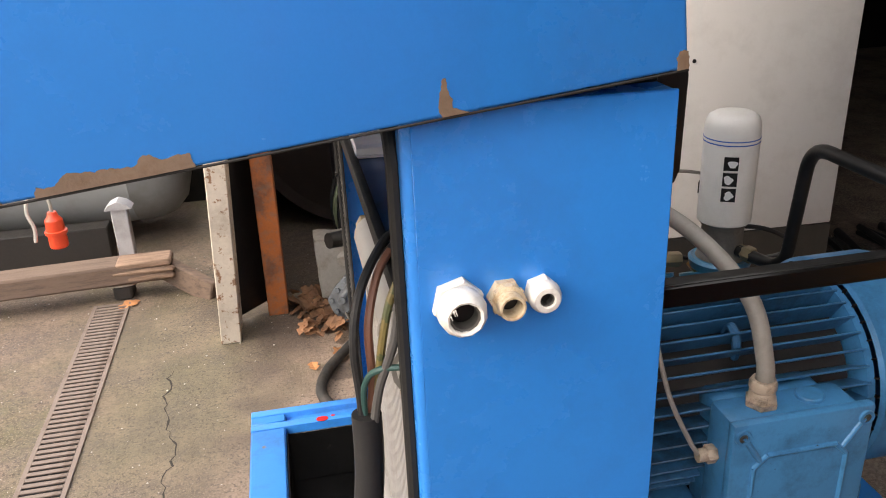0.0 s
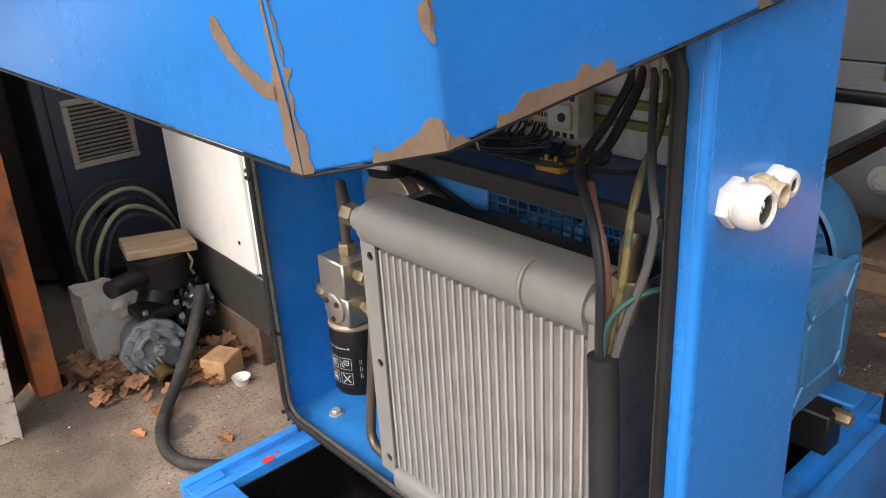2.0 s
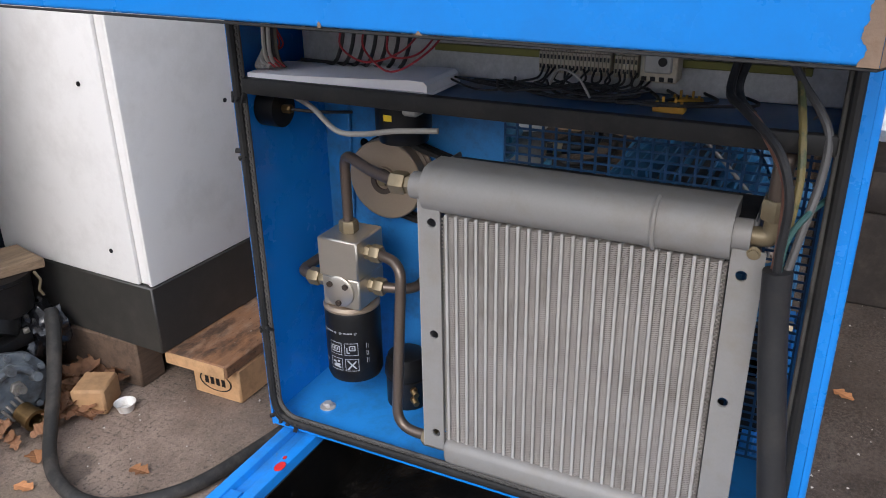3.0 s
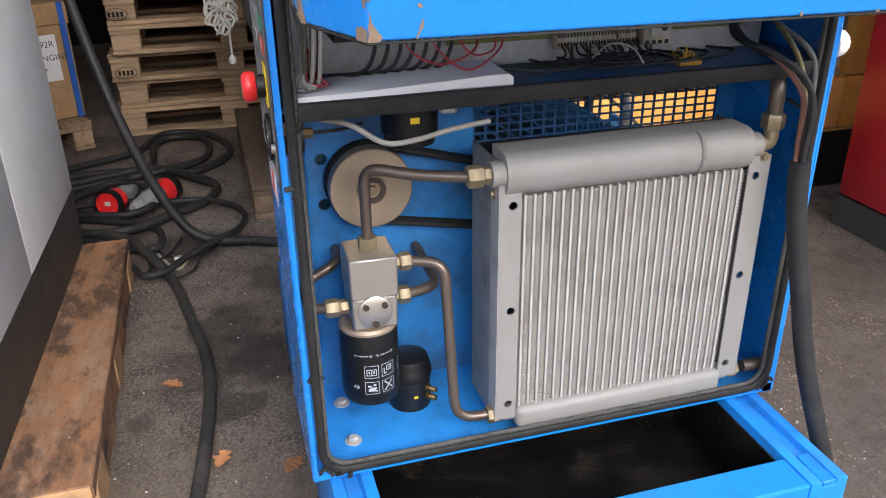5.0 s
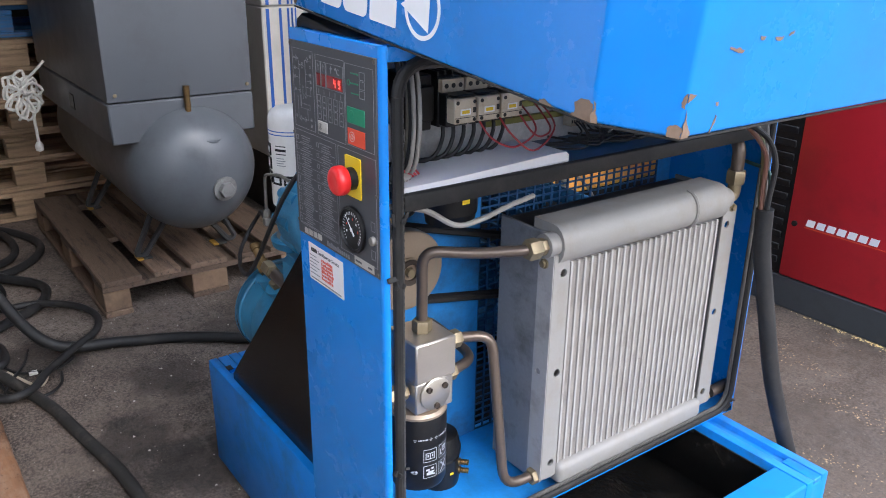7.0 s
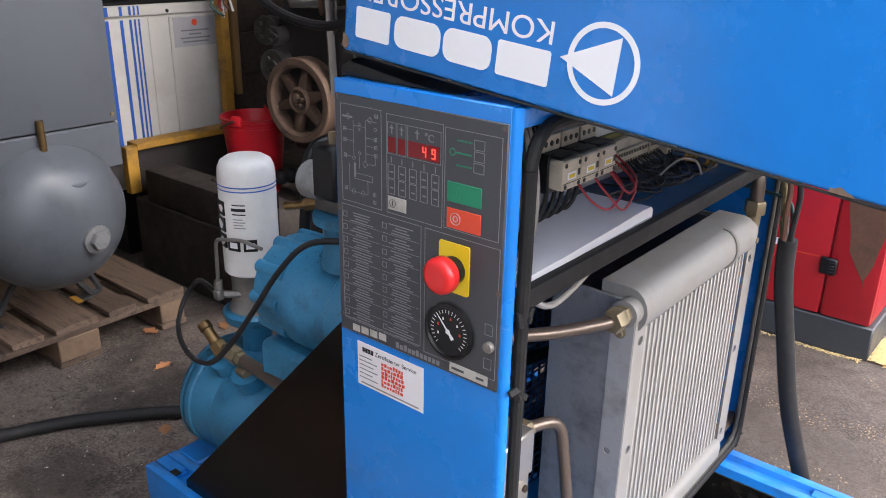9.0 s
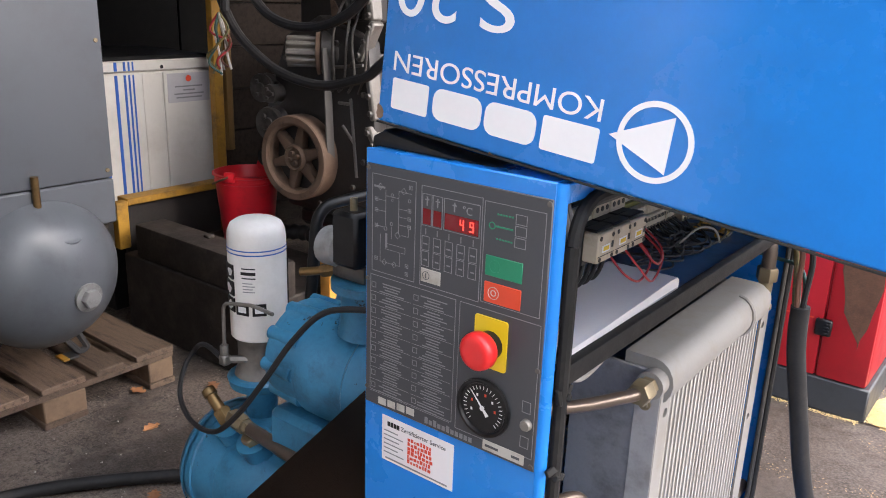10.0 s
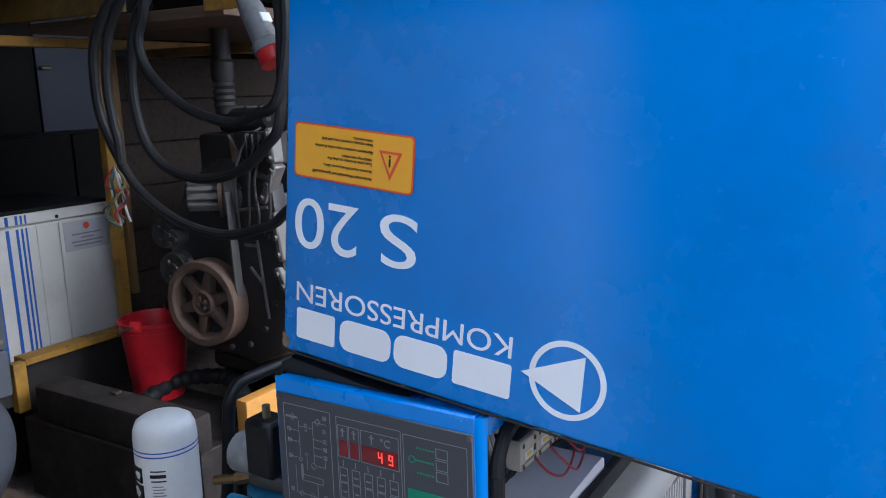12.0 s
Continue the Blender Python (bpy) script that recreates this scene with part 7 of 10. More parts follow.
# ---- compressor: air end, separator vessel, filters ----
def air_end():
    t = thing("air_end", (0.6, 1.45, 0.6), "blue cast screw compressor block with ribs and oily streaks", "air end")
    m = aim((0.385, 1.45, 0.775), (0.9, 0, 0))
    part("rotor_housing", lathe(bmesh.new(), [(0.085, 0), (0.094, 0.012), (0.094, 0.1), (0.098, 0.108), (0.098, 0.122), (0.091, 0.13), (0.09, 0.18), (0.095, 0.19), (0.095, 0.232), (0.09, 0.236)], m, 40), "motor_blue", t)
    part("end_cover", lathe(bmesh.new(), [(0.092, 0.234), (0.092, 0.29), (0.087, 0.308), (0.074, 0.318), (0, 0.32)], m, 40), "motor_blue", t)
    for k in range(10):
        a = 2 * math.pi * k / 10
        c = Vector((0.385 + 0.29, 1.45 + 0.083 * math.cos(a), 0.775 + 0.083 * math.sin(a)))
        part("bolt_boss", rod(bmesh.new(), c - Vector((0.05, 0, 0)), c + Vector((0.02, 0, 0)), 0.015, 14, 0.012), "motor_blue", t)
    part("intake_neck", lathe(bmesh.new(), [(0.05, 0), (0.045, 0.03), (0.045, 0.07), (0.06, 0.075), (0.06, 0.088)], Matrix.Translation((0.52, 1.47, 0.86)), 28), "motor_blue", t)
    part("mount_foot", bbox((0.45, 1.38, 0.59), (0.7, 1.53, 0.69), 0.012), "motor_blue", t)
    # intake regulator with grey plug and black solenoid
    r = thing("intake_regulator", (0.53, 1.47, 0.948), "dusty intake regulator with black solenoid and grey plug", "valve")
    part("body", bbox((0.5, 1.435, 0.9485), (0.568, 1.505, 0.975), 0.006, None, 2), "cast_dark", r)
    part("solenoid", bbox((0.5, 1.475, 0.9755), (0.552, 1.522, 1.06), 0.006), "black", r, "black solenoid coil")
    part("plug", rod(bmesh.new(), (0.594, 1.49, 0.992), (0.553, 1.49, 0.992), 0.03, 24, None, 0.004), "plug_grey", r, "dusty grey plug")
    part("stem", rod(bmesh.new(), (0.525, 1.5, 1.06), (0.525, 1.5, 1.078), 0.006, 12), "steel", r)
    part("fitting", hexnut(bmesh.new(), (0.568, 1.48, 0.956), (0.6, 1.495, 0.948), 0.011), "brass", r)
    part("fitting", rod(bmesh.new(), (0.599, 1.4945, 0.948), (0.635, 1.505, 0.94), 0.007, 12), "brass", r)
    single("control_hose", tube(bmesh.new(), smooth_path([(0.46, 1.53, 0.93), (0.538, 1.545, 0.91), (0.6, 1.555, 0.85), (0.66, 1.565, 0.765), (0.735, 1.565, 0.675), (0.81, 1.56, 0.612), (0.915, 1.535, 0.584), (1.0, 1.5, 0.595), (1.045, 1.455, 0.625), (1.03, 1.435, 0.665), (0.975, 1.45, 0.692), (0.893, 1.474, 0.698)], 8), 0.005, 9), "cable", "thin black control hose looping over the vessel", "hose")


air_end()


def separator():
    t = thing("oil_separator", (0.75, 1.42, BZ), "blue welded oil separator vessel with a plate and fittings", "pressure vessel")
    m = aim((0.41, 1.43, 0.455), (1, 0, 0))
    part("shell", lathe(bmesh.new(), [(0.0, 0), (0.07, 0.01), (0.11, 0.04), (0.118, 0.07), (0.118, 0.5), (0.121, 0.502), (0.121, 0.512), (0.112, 0.545), (0.08, 0.575), (0.03, 0.588), (0, 0.59)], m, 44), "motor_blue", t)
    part("seam", lathe(bmesh.new(), [(0.1185, 0.53), (0.122, 0.52), (0.122, 0.528), (0.117, 0.534)], m, 44, closed=False), "motor_blue", t)
    b = bmesh.new()
    lathe(b, [(0.1205, 0.3), (0.1215, 0.302), (0.1215, 0.43), (0.1205, 0.432)], m, 60, closed=False)
    dead = [f for f in b.faces if f.calc_center_median().y < 1.5 or f.calc_center_median().z < 0.42]
    bmesh.ops.delete(b, geom=dead, context="FACES")
    part("plate", b, "motor_blue", t)
    for x in (0.55, 0.85):
        part("saddle", bbox((x - 0.03, 1.36, 0.17), (x + 0.03, 1.5, 0.36), 0.005), "motor_blue", t)
    # filler with brass valve and steel union
    part("neck", lathe(bmesh.new(), [(0.026, -0.03), (0.026, 0.012), (0.029, 0.014), (0.029, 0.02)], aim((0.85, 1.49, 0.565), (0.0, 0.4, 0.9)), 22), "motor_blue", t)
    d = Vector((0.062, 0.0, 0.05)).normalized()
    p = Vector((0.857, 1.5, 0.597))
    part("filler_valve", hexnut(bmesh.new(), p - d * 0.012, p + d * 0.018, 0.017), "brass", t, "brass filler valve")
    part("filler_valve", rod(bmesh.new(), p + d * 0.016, p + d * 0.052, 0.0115, 16, 0.0105), "brass", t, "brass filler valve")
    part("filler_valve", lathe(bmesh.new(), [(0.011, 0.05), (0.0133, 0.052), (0.0133, 0.064), (0.0125, 0.066), (0.008, 0.066), (0.007, 0.06), (0, 0.06)], aim(p, d), 18), "brass", t, "brass filler valve")
    part("neck", lathe(bmesh.new(), [(0.03, -0.03), (0.028, 0.012), (0.033, 0.014), (0.033, 0.022)], aim((0.772, 1.495, 0.566), (0.0, 0.4, 0.9)), 22), "motor_blue", t)
    part("union", hexnut(bmesh.new(), (0.772, 1.505, 0.585), (0.772, 1.512, 0.6), 0.0185), "steel", t)
    nut_pair(t, (0.825, 1.508, 0.614), (-0.85, 0.12, 0.02), 0.0175, 0.045)
    single("oil_pipe", tube(bmesh.new(), bent([(0.775, 1.514, 0.615), (0.6, 1.535, 0.62), (0.44, 1.54, 0.62), (0.4, 1.52, 0.64)], 0.03), 0.0125, 12), "pipe", "brown bent steel oil pipe from the vessel", "pipe", "oil pipes")
    # separator cartridge
    f = thing("separator_filter", (0.86, 1.41, 0.58), "white spin-on separator cartridge with blue rings and black symbols", "filter")
    c = Matrix.Translation((0.86, 1.41, 0.0))
    part("foot_flange", lathe(bmesh.new(), [(0.03, 0.565), (0.03, 0.634), (0.06, 0.638), (0.064, 0.655), (0.058, 0.66)], c, 32), "motor_blue", f, "blue foot flange")
    part("head", lathe(bmesh.new(), [(0.05, 0.6605), (0.046, 0.672), (0.042, 0.68), (0.042, 0.728), (0.05, 0.7395)], c, 32), "cast", f, "grey cast head")
    can = part("cartridge", lathe(bmesh.new(), [(0.05, 0.74), (0.053, 0.743), (0.0535, 0.93), (0.052, 0.945), (0.047, 0.957), (0.036, 0.964), (0.015, 0.966), (0, 0.966)], c, 44), "white_can", f, "white cartridge")
    for z in (0.908, 0.9155):
        part("ring_print", lathe(bmesh.new(), [(0.0537, z), (0.0541, z), (0.0541, z + 0.0022), (0.0537, z + 0.0022)], c, 44, closed=False), "stripe", can)

    def at(az, z):
        a = radians(az)
        n = Vector((math.cos(a), math.sin(a), 0))
        p = Vector((0.86, 1.41, z)) + n * 0.0537
        xa = Vector((0, 0, 1)).cross(n)
        return Matrix(((xa.x, 0, n.x, p.x), (xa.y, 0, n.y, p.y), (xa.z, 1, n.z, p.z), (0, 0, 0, 1)))

    for az in (75, 243):
        for k in range(3):
            m = at(az, 0.874 - 0.0318 * k)
            sym = part("symbol", bbox((-0.0135, -0.0135, -0.003), (0.0135, 0.0135, 0.0006), 0, m), "black", can, smooth=False)
            b = bmesh.new()
            dx = (0.003, -0.003, 0.0)[k]
            prism_pts = [(dx + 0.0085 * math.cos(a) * (1 + 0.25 * math.sin(3 * a + k)), 0.0085 * math.sin(a) * (1 + 0.2 * math.cos(2 * a + 2 * k)) - 0.001) for a in (i * math.pi / 8 for i in range(16))]
            flat(b, prism_pts, m @ Matrix.Translation((0, 0, 0.0007)), 0.0003)
            part("pictogram", b, "white_ink", sym, smooth=False)
    for k in range(2):
        sym = part("symbol", bbox((-0.0125, -0.0115, -0.002), (0.0125, 0.0115, 0.0006), 0, at(108 + 34 * k, 0.806)), "black", can, smooth=False)
        b = bmesh.new()
        box(b, (-0.008, -0.006, 0.0006), (0.008, 0.005, 0.001), 0, at(108 + 34 * k, 0.806))
        part("pictogram", b, "white_ink", sym, smooth=False)
    for z in (0.8845, 0.8665):
        b = bmesh.new()
        for k in range(6):
            box(b, (-0.0025, -0.001, -0.001), (0.0025, 0.001, 0.0006), 0, at(112 + 4.4 * k, z))
        part("mark_bar", b, "black", can, smooth=False)
    b = bmesh.new()
    for k in range(7):
        box(b, (-0.0022, -0.0028, -0.001), (0.0016, 0.0028, 0.0006), 0, at(110 + 4.2 * k, 0.8755))
    part("mark_bar", b, "black", can, smooth=False)
    for j in range(4):
        b = bmesh.new()
        for k in range(5 + j % 2):
            box(b, (-0.002, -0.0007, -0.001), (0.0017, 0.0007, 0.0006), 0, at(113 + 4 * k, 0.857 - 0.0055 * j))
        part("text_bar", b, "grey_ink", can, smooth=False)
    # drain pipe with fitting
    single("drain_pipe", tube(bmesh.new(), bent([(0.735, 1.482, 0.833), (0.8, 1.474, 0.83), (0.882, 1.474, 0.812), (0.885, 1.474, 0.715)], 0.016), 0.0036, 8), "cast", "thin bent steel pipe beside the cartridge", "pipe")
    t2 = thing("pipe_fitting", (0.885, 1.474, 0.69), "zinc tee fitting on the cartridge head", "pipe fitting")
    part("nut", hexnut(bmesh.new(), (0.885, 1.474, 0.728), (0.885, 1.474, 0.708), 0.0085), "cast", t2)
    part("tee", bbox((0.876, 1.465, 0.688), (0.894, 1.483, 0.7085), 0.003), "cast", t2)
    part("nut", hexnut(bmesh.new(), (0.877, 1.468, 0.699), (0.852, 1.445, 0.699), 0.0075), "cast", t2)


separator()
# black end guard plate between the cabinet and the base
b = bmesh.new()
prism(b, [(0.377, 0.885), (0.377, BZ), (0.885, BZ), (0.885, BZ + 0.015)], "y", 1.583, 1.588)
prism(b, [(0.377, 0.885), (0.885, BZ + 0.015), (0.885, BZ + 0.006), (0.377, 0.873)], "y", 1.565, 1.5832)
single("guard_plate", b, "guard_black", "black triangular sheet steel guard beside the cabinet", "guard plate")


# ---- white machine cabinet on timber ----
def rot_about(p, deg):
    return Matrix.Translation(p) @ Matrix.Rotation(radians(deg), 4, "Z") @ Matrix.Translation([-c for c in p])


def white_cabinet():
    m = rot_about(Vector((0.41, 2.24, 0)), -2.3) @ Matrix.Translation((-0.04, -0.05, 0))
    t = thing("white_machine", (0.9, 2.6, 0.142), "tall white lacquered machine cabinet with a dark plinth on timber", "machine cabinet")
    part("plinth", bbox((0.46, 2.3, 0.142), (1.77, 2.89, 0.335), 0.004, m), "plinth", t, "dark grey plinth")
    part("body", bbox((0.47, 2.31, 0.335), (1.765, 2.88, 1.55), 0.006, m), "white_lacquer", t)
    part("side_panel", bbox((0.458, 2.34, 0.337), (0.472, 2.885, 1.545), 0.006, m, 2), "white_lacquer", t)
    for x0, x1 in ((0.462, 1.12), (1.126, 1.765)):
        part("front_panel", bbox((x0, 2.298, 0.337), (x1, 2.312, 1.545), 0.006, m, 2), "white_lacquer", t)
    for x, y, z in ((0.457, 2.42, 0.42), (0.457, 2.42, 0.85), (0.8, 2.297, 0.75), (1.24, 2.297, 0.9)):
        d = (-1, 0, 0) if x < 0.46 else (0, -1, 0)
        part("panel_lock", lathe(bmesh.new(), [(0.006, 0), (0.006, 0.002), (0, 0.0025)], m @ aim((x, y, z), d), 14), "black", t)
    def sawn(lo, hi, cuts, amp, seed):
        """A rough sawn timber along x with chipped, wavering long edges."""
        b = bbox(lo, hi, 0.004)
        bmesh.ops.subdivide_edges(b, edges=[e for e in b.edges if abs(e.verts[0].co.x - e.verts[1].co.x) > 0.4], cuts=cuts, use_grid_fill=True)
        for v in b.verts:
            q = noise.noise(Vector((v.co.x * 7, v.co.z * 21, seed))) + 0.6 * noise.noise(Vector((v.co.x * 29, v.co.z * 40, seed)))
            if abs(v.co.y - lo[1]) < 0.006:
                v.co.y += amp * q
        return b
    plank = single("timber_plank", sawn((0.44, 2.057, 0.1045), (1.72, 2.262, 0.1415), 60, 0.003, 1.0), "stained_plank", "heavy stained plank with oil blotches under the white machine", "timber")
    part("cut_end", bbox((0.4365, 2.06, 0.106), (0.4398, 2.26, 0.14), 0.001), "fresh_wood", plank, "pale sawn end grain")
    single("timber_stringer", sawn((0.628, 2.0625, 0.0), (1.56, 2.235, 0.1035), 50, 0.006, 4.0), "stained_plank", "rough dark stringer under the stained plank", "timber")
    for x in (0.485, 1.0, 1.58):
        single("timber_block", bbox((x, 2.058, 0.0), (x + 0.138, 2.22, 0.104), 0.005), "fresh_wood", "orange brown timber block under a plank", "timber", "timber blocks")
    stamp = thing("block_stamp", (0.484, 2.14, 0.05), "dark oval burn mark on a timber block", "marking")
    m = Matrix(((0, 0, -1, 0.4838), (-1, 0, 0, 2.14), (0, 1, 0, 0.052), (0, 0, 0, 1)))
    part("oval", lathe(bmesh.new(), [(0.044, 0), (0.048, 0), (0.048, 0.0006), (0.044, 0.0006), (0.044, 0)], m @ Matrix.Diagonal((1.15, 0.62, 1, 1)), 30, closed=False), "black", stamp, smooth=False)
    for k in range(4):
        part("stamp_bar", bbox((-0.036 + 0.019 * k, -0.011, 0), (-0.024 + 0.019 * k, 0.011, 0.0006), 0, m), "black", stamp, smooth=False)
    single("timber_plank", bbox((0.43, 2.36, 0.0), (0.52, 2.8, 0.1415), 0.005), "old_wood", "rough timber under the white machine", "timber")
    single("timber_beam", bbox((0.6, 2.6, 0.0), (1.7, 2.78, 0.141), 0.006, rot_about(Vector((0.5, 2.06, 0)), -3.0)), "old_wood", "heavy weathered timber beam under the white machine", "timber")


white_cabinet()


# ---- yard: pump, posts, tanks ----
def pump_group():
    t = thing("vacuum_pump", (0.22, 2.58, 0), "old grey cast pump with a black filter housing lying among leaves", "pump")
    m = aim((0.18, 2.535, 0.1), (-0.2, -1, 0.22))
    out = [(0.098 * math.cos(radians(a)) * k, 0.094 * math.sin(radians(a)) * k) for a, k in ((20, 1.0), (52, 1.02), (85, 1.0), (118, 1.04), (150, 1.0), (178, 1.12), (205, 1.02), (236, 0.98), (270, 0.9), (305, 0.95), (340, 1.06))]
    part("flange", prism(bmesh.new(), out, "z", -0.03, 0.0, m, 0.003), "pump_grey", t)
    part("body", lathe(bmesh.new(), [(0.082, -0.17), (0.09, -0.15), (0.084, -0.03)], m, 14), "pump_grey", t)
    part("face_plate", prism(bmesh.new(), [(x * 0.74, y * 0.74) for x, y in out], "z", 0.0, 0.01, m, 0.002), "pump_grey", t)
    for k, (x, y) in enumerate(out):
        part("bolt", hexnut(bmesh.new(), m @ Vector((x * 0.86, y * 0.86, 0.0)), m @ Vector((x * 0.86, y * 0.86, 0.012)), 0.0095), "pump_grey", t)
    # arched oil gallery with three bosses, short ribs and the drive bolt
    arc = [m @ Vector((0.056 * math.cos(radians(a)), 0.052 * math.sin(radians(a)), 0.014)) for a in range(15, 172, 13)]
    part("gallery", tube(bmesh.new(), arc, 0.012, 10), "pump_grey", t)
    for a in (15, 92, 170):
        c = Vector((0.056 * math.cos(radians(a)), 0.052 * math.sin(radians(a)), 0.008))
        part("boss", rod(bmesh.new(), m @ c, m @ (c + Vector((0, 0, 0.028))), 0.015, 14, 0.012), "pump_grey", t)
    for k in range(4):
        part("rib", bbox((-0.062 + 0.015 * k, -0.055, 0.008), (-0.055 + 0.015 * k, -0.012, 0.02), 0.002, m @ Matrix.Rotation(0.45, 4, "Z")), "cast", t)
    part("drive_bolt", rod(bmesh.new(), m @ Vector((0.004, 0.002, 0.01)), m @ Vector((0.004, 0.002, 0.052)), 0.0105, 10), "cast", t)
    part("drive_nut", hexnut(bmesh.new(), m @ Vector((0.004, 0.002, 0.01)), m @ Vector((0.004, 0.002, 0.026)), 0.019), "cast", t)
    part("port", lathe(bmesh.new(), [(0.027, 0), (0.027, 0.03), (0.03, 0.032), (0.03, 0.05), (0.022, 0.052), (0.019, 0.05), (0.019, 0.01), (0, 0.01)], aim((0.172, 2.51, 0.043), (-0.05, -1, -0.25)), 18), "brass", t, "worn brass port")
    part("adapter", bbox((0.17, 2.58, 0.165), (0.3, 2.7, 0.2), 0.008, None, 2), "black", t)
    for x in (0.185, 0.285):
        part("adapter_bolt", hexnut(bmesh.new(), (x, 2.585, 0.2), (x, 2.585, 0.212), 0.009), "cast", t)
    part("neck", rod(bmesh.new(), (0.235, 2.64, 0.195), (0.27, 2.665, 0.245), 0.055, 20), "black", t)
    part("filter_housing", lathe(bmesh.new(), [(0.078, 0), (0.088, 0.008), (0.093, 0.1), (0.098, 0.103), (0.098, 0.113), (0.08, 0.116)], Matrix.Translation((0.29, 2.685, 0.236)), 30), "black", t)
    part("inlet", rod(bmesh.new(), (0.24, 2.655, 0.3), (0.098, 2.575, 0.318), 0.03, 20, 0.027), "black", t)
    part("clip", tube(bmesh.new(), [(0.355, 2.6, 0.345), (0.362, 2.59, 0.32), (0.352, 2.59, 0.295), (0.362, 2.592, 0.275)], 0.004, 6), "steel", t)
    b = bbox((-0.105, -0.078, 0.0), (0.105, 0.078, 0.027), 0.003, Matrix.Translation((0.303, 2.693, 0.3525)) @ Euler((0, radians(4), radians(-13))).to_matrix().to_4x4())
    single("wood_plank", b, "wood", "short wooden plank lying on the pump filter", "plank")
    b = prism(bmesh.new(), [(0.06, 0.0), (0.19, 0.0), (0.262, 0.08), (0.262, 0.205), (0.16, 0.252), (0.05, 0.258), (0.055, 0.12)], "y", 2.72, 2.84)
    long = [e for e in b.edges if e.calc_length() > 0.04]
    bmesh.ops.subdivide_edges(b, edges=long, cuts=4, use_grid_fill=True)
    rod(b, (0.165, 2.735, 0.19), (0.15, 2.695, 0.185), 0.034, 14, 0.02)
    for v in b.verts:
        v.co += Vector((noise.noise(v.co * 17), noise.noise(v.co * 17 + Vector((5, 0, 0))), noise.noise(v.co * 17 + Vector((0, 9, 0))) if v.co.z > 0.02 else 0)) * 0.01
    single("concrete_lump", b, "concrete", "broken concrete lump beside the pump", "rubble")
    single("wood_block", bbox((0.275, 2.365, 0), (0.375, 2.455, 0.075), 0.006, rot_about(Vector((0.32, 2.4, 0)), 25)), "fresh_wood", "brown wooden block lying among the leaves", "block")
    single("plastic_cup", lathe(bmesh.new(), [(0.02, 0), (0.027, 0.022), (0.029, 0.024), (0.026, 0.022), (0.018, 0.004), (0, 0.004)], Matrix.Translation((0.335, 2.325, 0)), 20, closed=False), "white_plastic", "small translucent plastic cup on the floor", "cup")
    single("suction_hose", tube(bmesh.new(), smooth_path([(0.375, 2.6, 0.215), (0.335, 2.55, 0.175), (0.25, 2.47, 0.1), (0.165, 2.395, 0.045), (0.09, 2.315, 0.022), (0.04, 2.23, 0.02), (0.015, 2.12, 0.02), (0.05, 2.02, 0.02), (0.16, 1.93, 0.02), (0.34, 1.885, 0.019), (0.493, 1.863, 0.018), (0.608, 1.848, 0.018), (0.786, 1.83, 0.018), (0.962, 1.822, 0.018), (1.129, 1.836, 0.018), (1.325, 1.872, 0.018), (1.52, 1.907, 0.018), (1.66, 1.95, 0.02), (1.85, 2.03, 0.035), (2.0, 2.12, 0.035), (2.12, 2.3, 0.02), (2.15, 2.7, 0.018)], 9), lambda f: 0.021 - 0.004 * min(1.0, f * 6), 12), "hose_grey", "thick grey black rubber hose running over the floor from the pump", "hose")
    # crumpled dark plastic bag
    b = bmesh.new()
    bmesh.ops.create_icosphere(b, subdivisions=4, radius=1.0)
    for v in b.verts:
        q = v.co.copy()
        r = 1.0 + 0.35 * noise.noise(q * 2.2) + 0.22 * abs(noise.noise(q * 5.0)) - 0.12 * abs(noise.noise(q * 11.0))
        v.co = Vector((0.36, 2.64, 0.15)) + Vector((q.x * 0.07, q.y * 0.075, q.z * 0.085)) * r
    single("plastic_bag", b, "black_film", "crumpled shiny black plastic bag by the pump", "bag")
    for k in range(5):
        rx, rz = 0.13 + 0.016 * k, 0.195 + 0.012 * k
        pts = [(0.33 + rx * math.cos(a) + 0.008 * math.sin(3 * a + k), 2.93 + 0.025 * k, rz + 0.0095 + rz * math.sin(a)) for a in (radians(-90 + 12 * i) for i in range(31))]
        single("hose_coil", tube(bmesh.new(), pts, 0.0085, 8), "green_hose" if k % 2 else "cable", "coiled garden hose behind the pump", "hose", "coiled hoses")


M["hose_grey"] = surface("dusty_rubber_hose", (0.032, 0.031, 0.029), 0.6, var=0.2, scale=20, grain=200, bump=0.15, dirt=(0.12, 0.1, 0.085), dirt_amt=0.5, dirt_scale=10, spec=0.3)
M["black_film"] = surface("black_plastic_film", (0.012, 0.012, 0.014), 0.22, var=0.1, scale=10, bump=0.1, spec=0.6)
M["pump_grey"] = surface("blue_grey_cast_paint", (0.11, 0.125, 0.138), 0.5, var=0.3, scale=22, grain=110, bump=0.5, dirt=(0.035, 0.03, 0.026), dirt_amt=0.85, dirt_scale=18)
M["green_hose"] = surface("green_hose", (0.16, 0.19, 0.11), 0.5, var=0.15, bump=0.08)
pump_group()


def channel(name, x0, x1, y0, y1, h, lean, mat, label):
    t = thing(name, ((x0 + x1) / 2, y0, 0.0), label, "post")
    s = 0.012
    for part_name, lo, hi in (("web", (x0, y0, 0.0), (x1, y0 + s, h)), ("flange", (x0, y0 + s, 0.0), (x0 + s, y1, h)), ("flange", (x1 - s, y0 + s, 0.0), (x1, y1, h))):
        b = bbox(lo, hi, 0.003)
        bmesh.ops.transform(b, matrix=Matrix.Shear("XY", 4, (lean, 0.0)), verts=b.verts)
        part(part_name, b, mat, t)


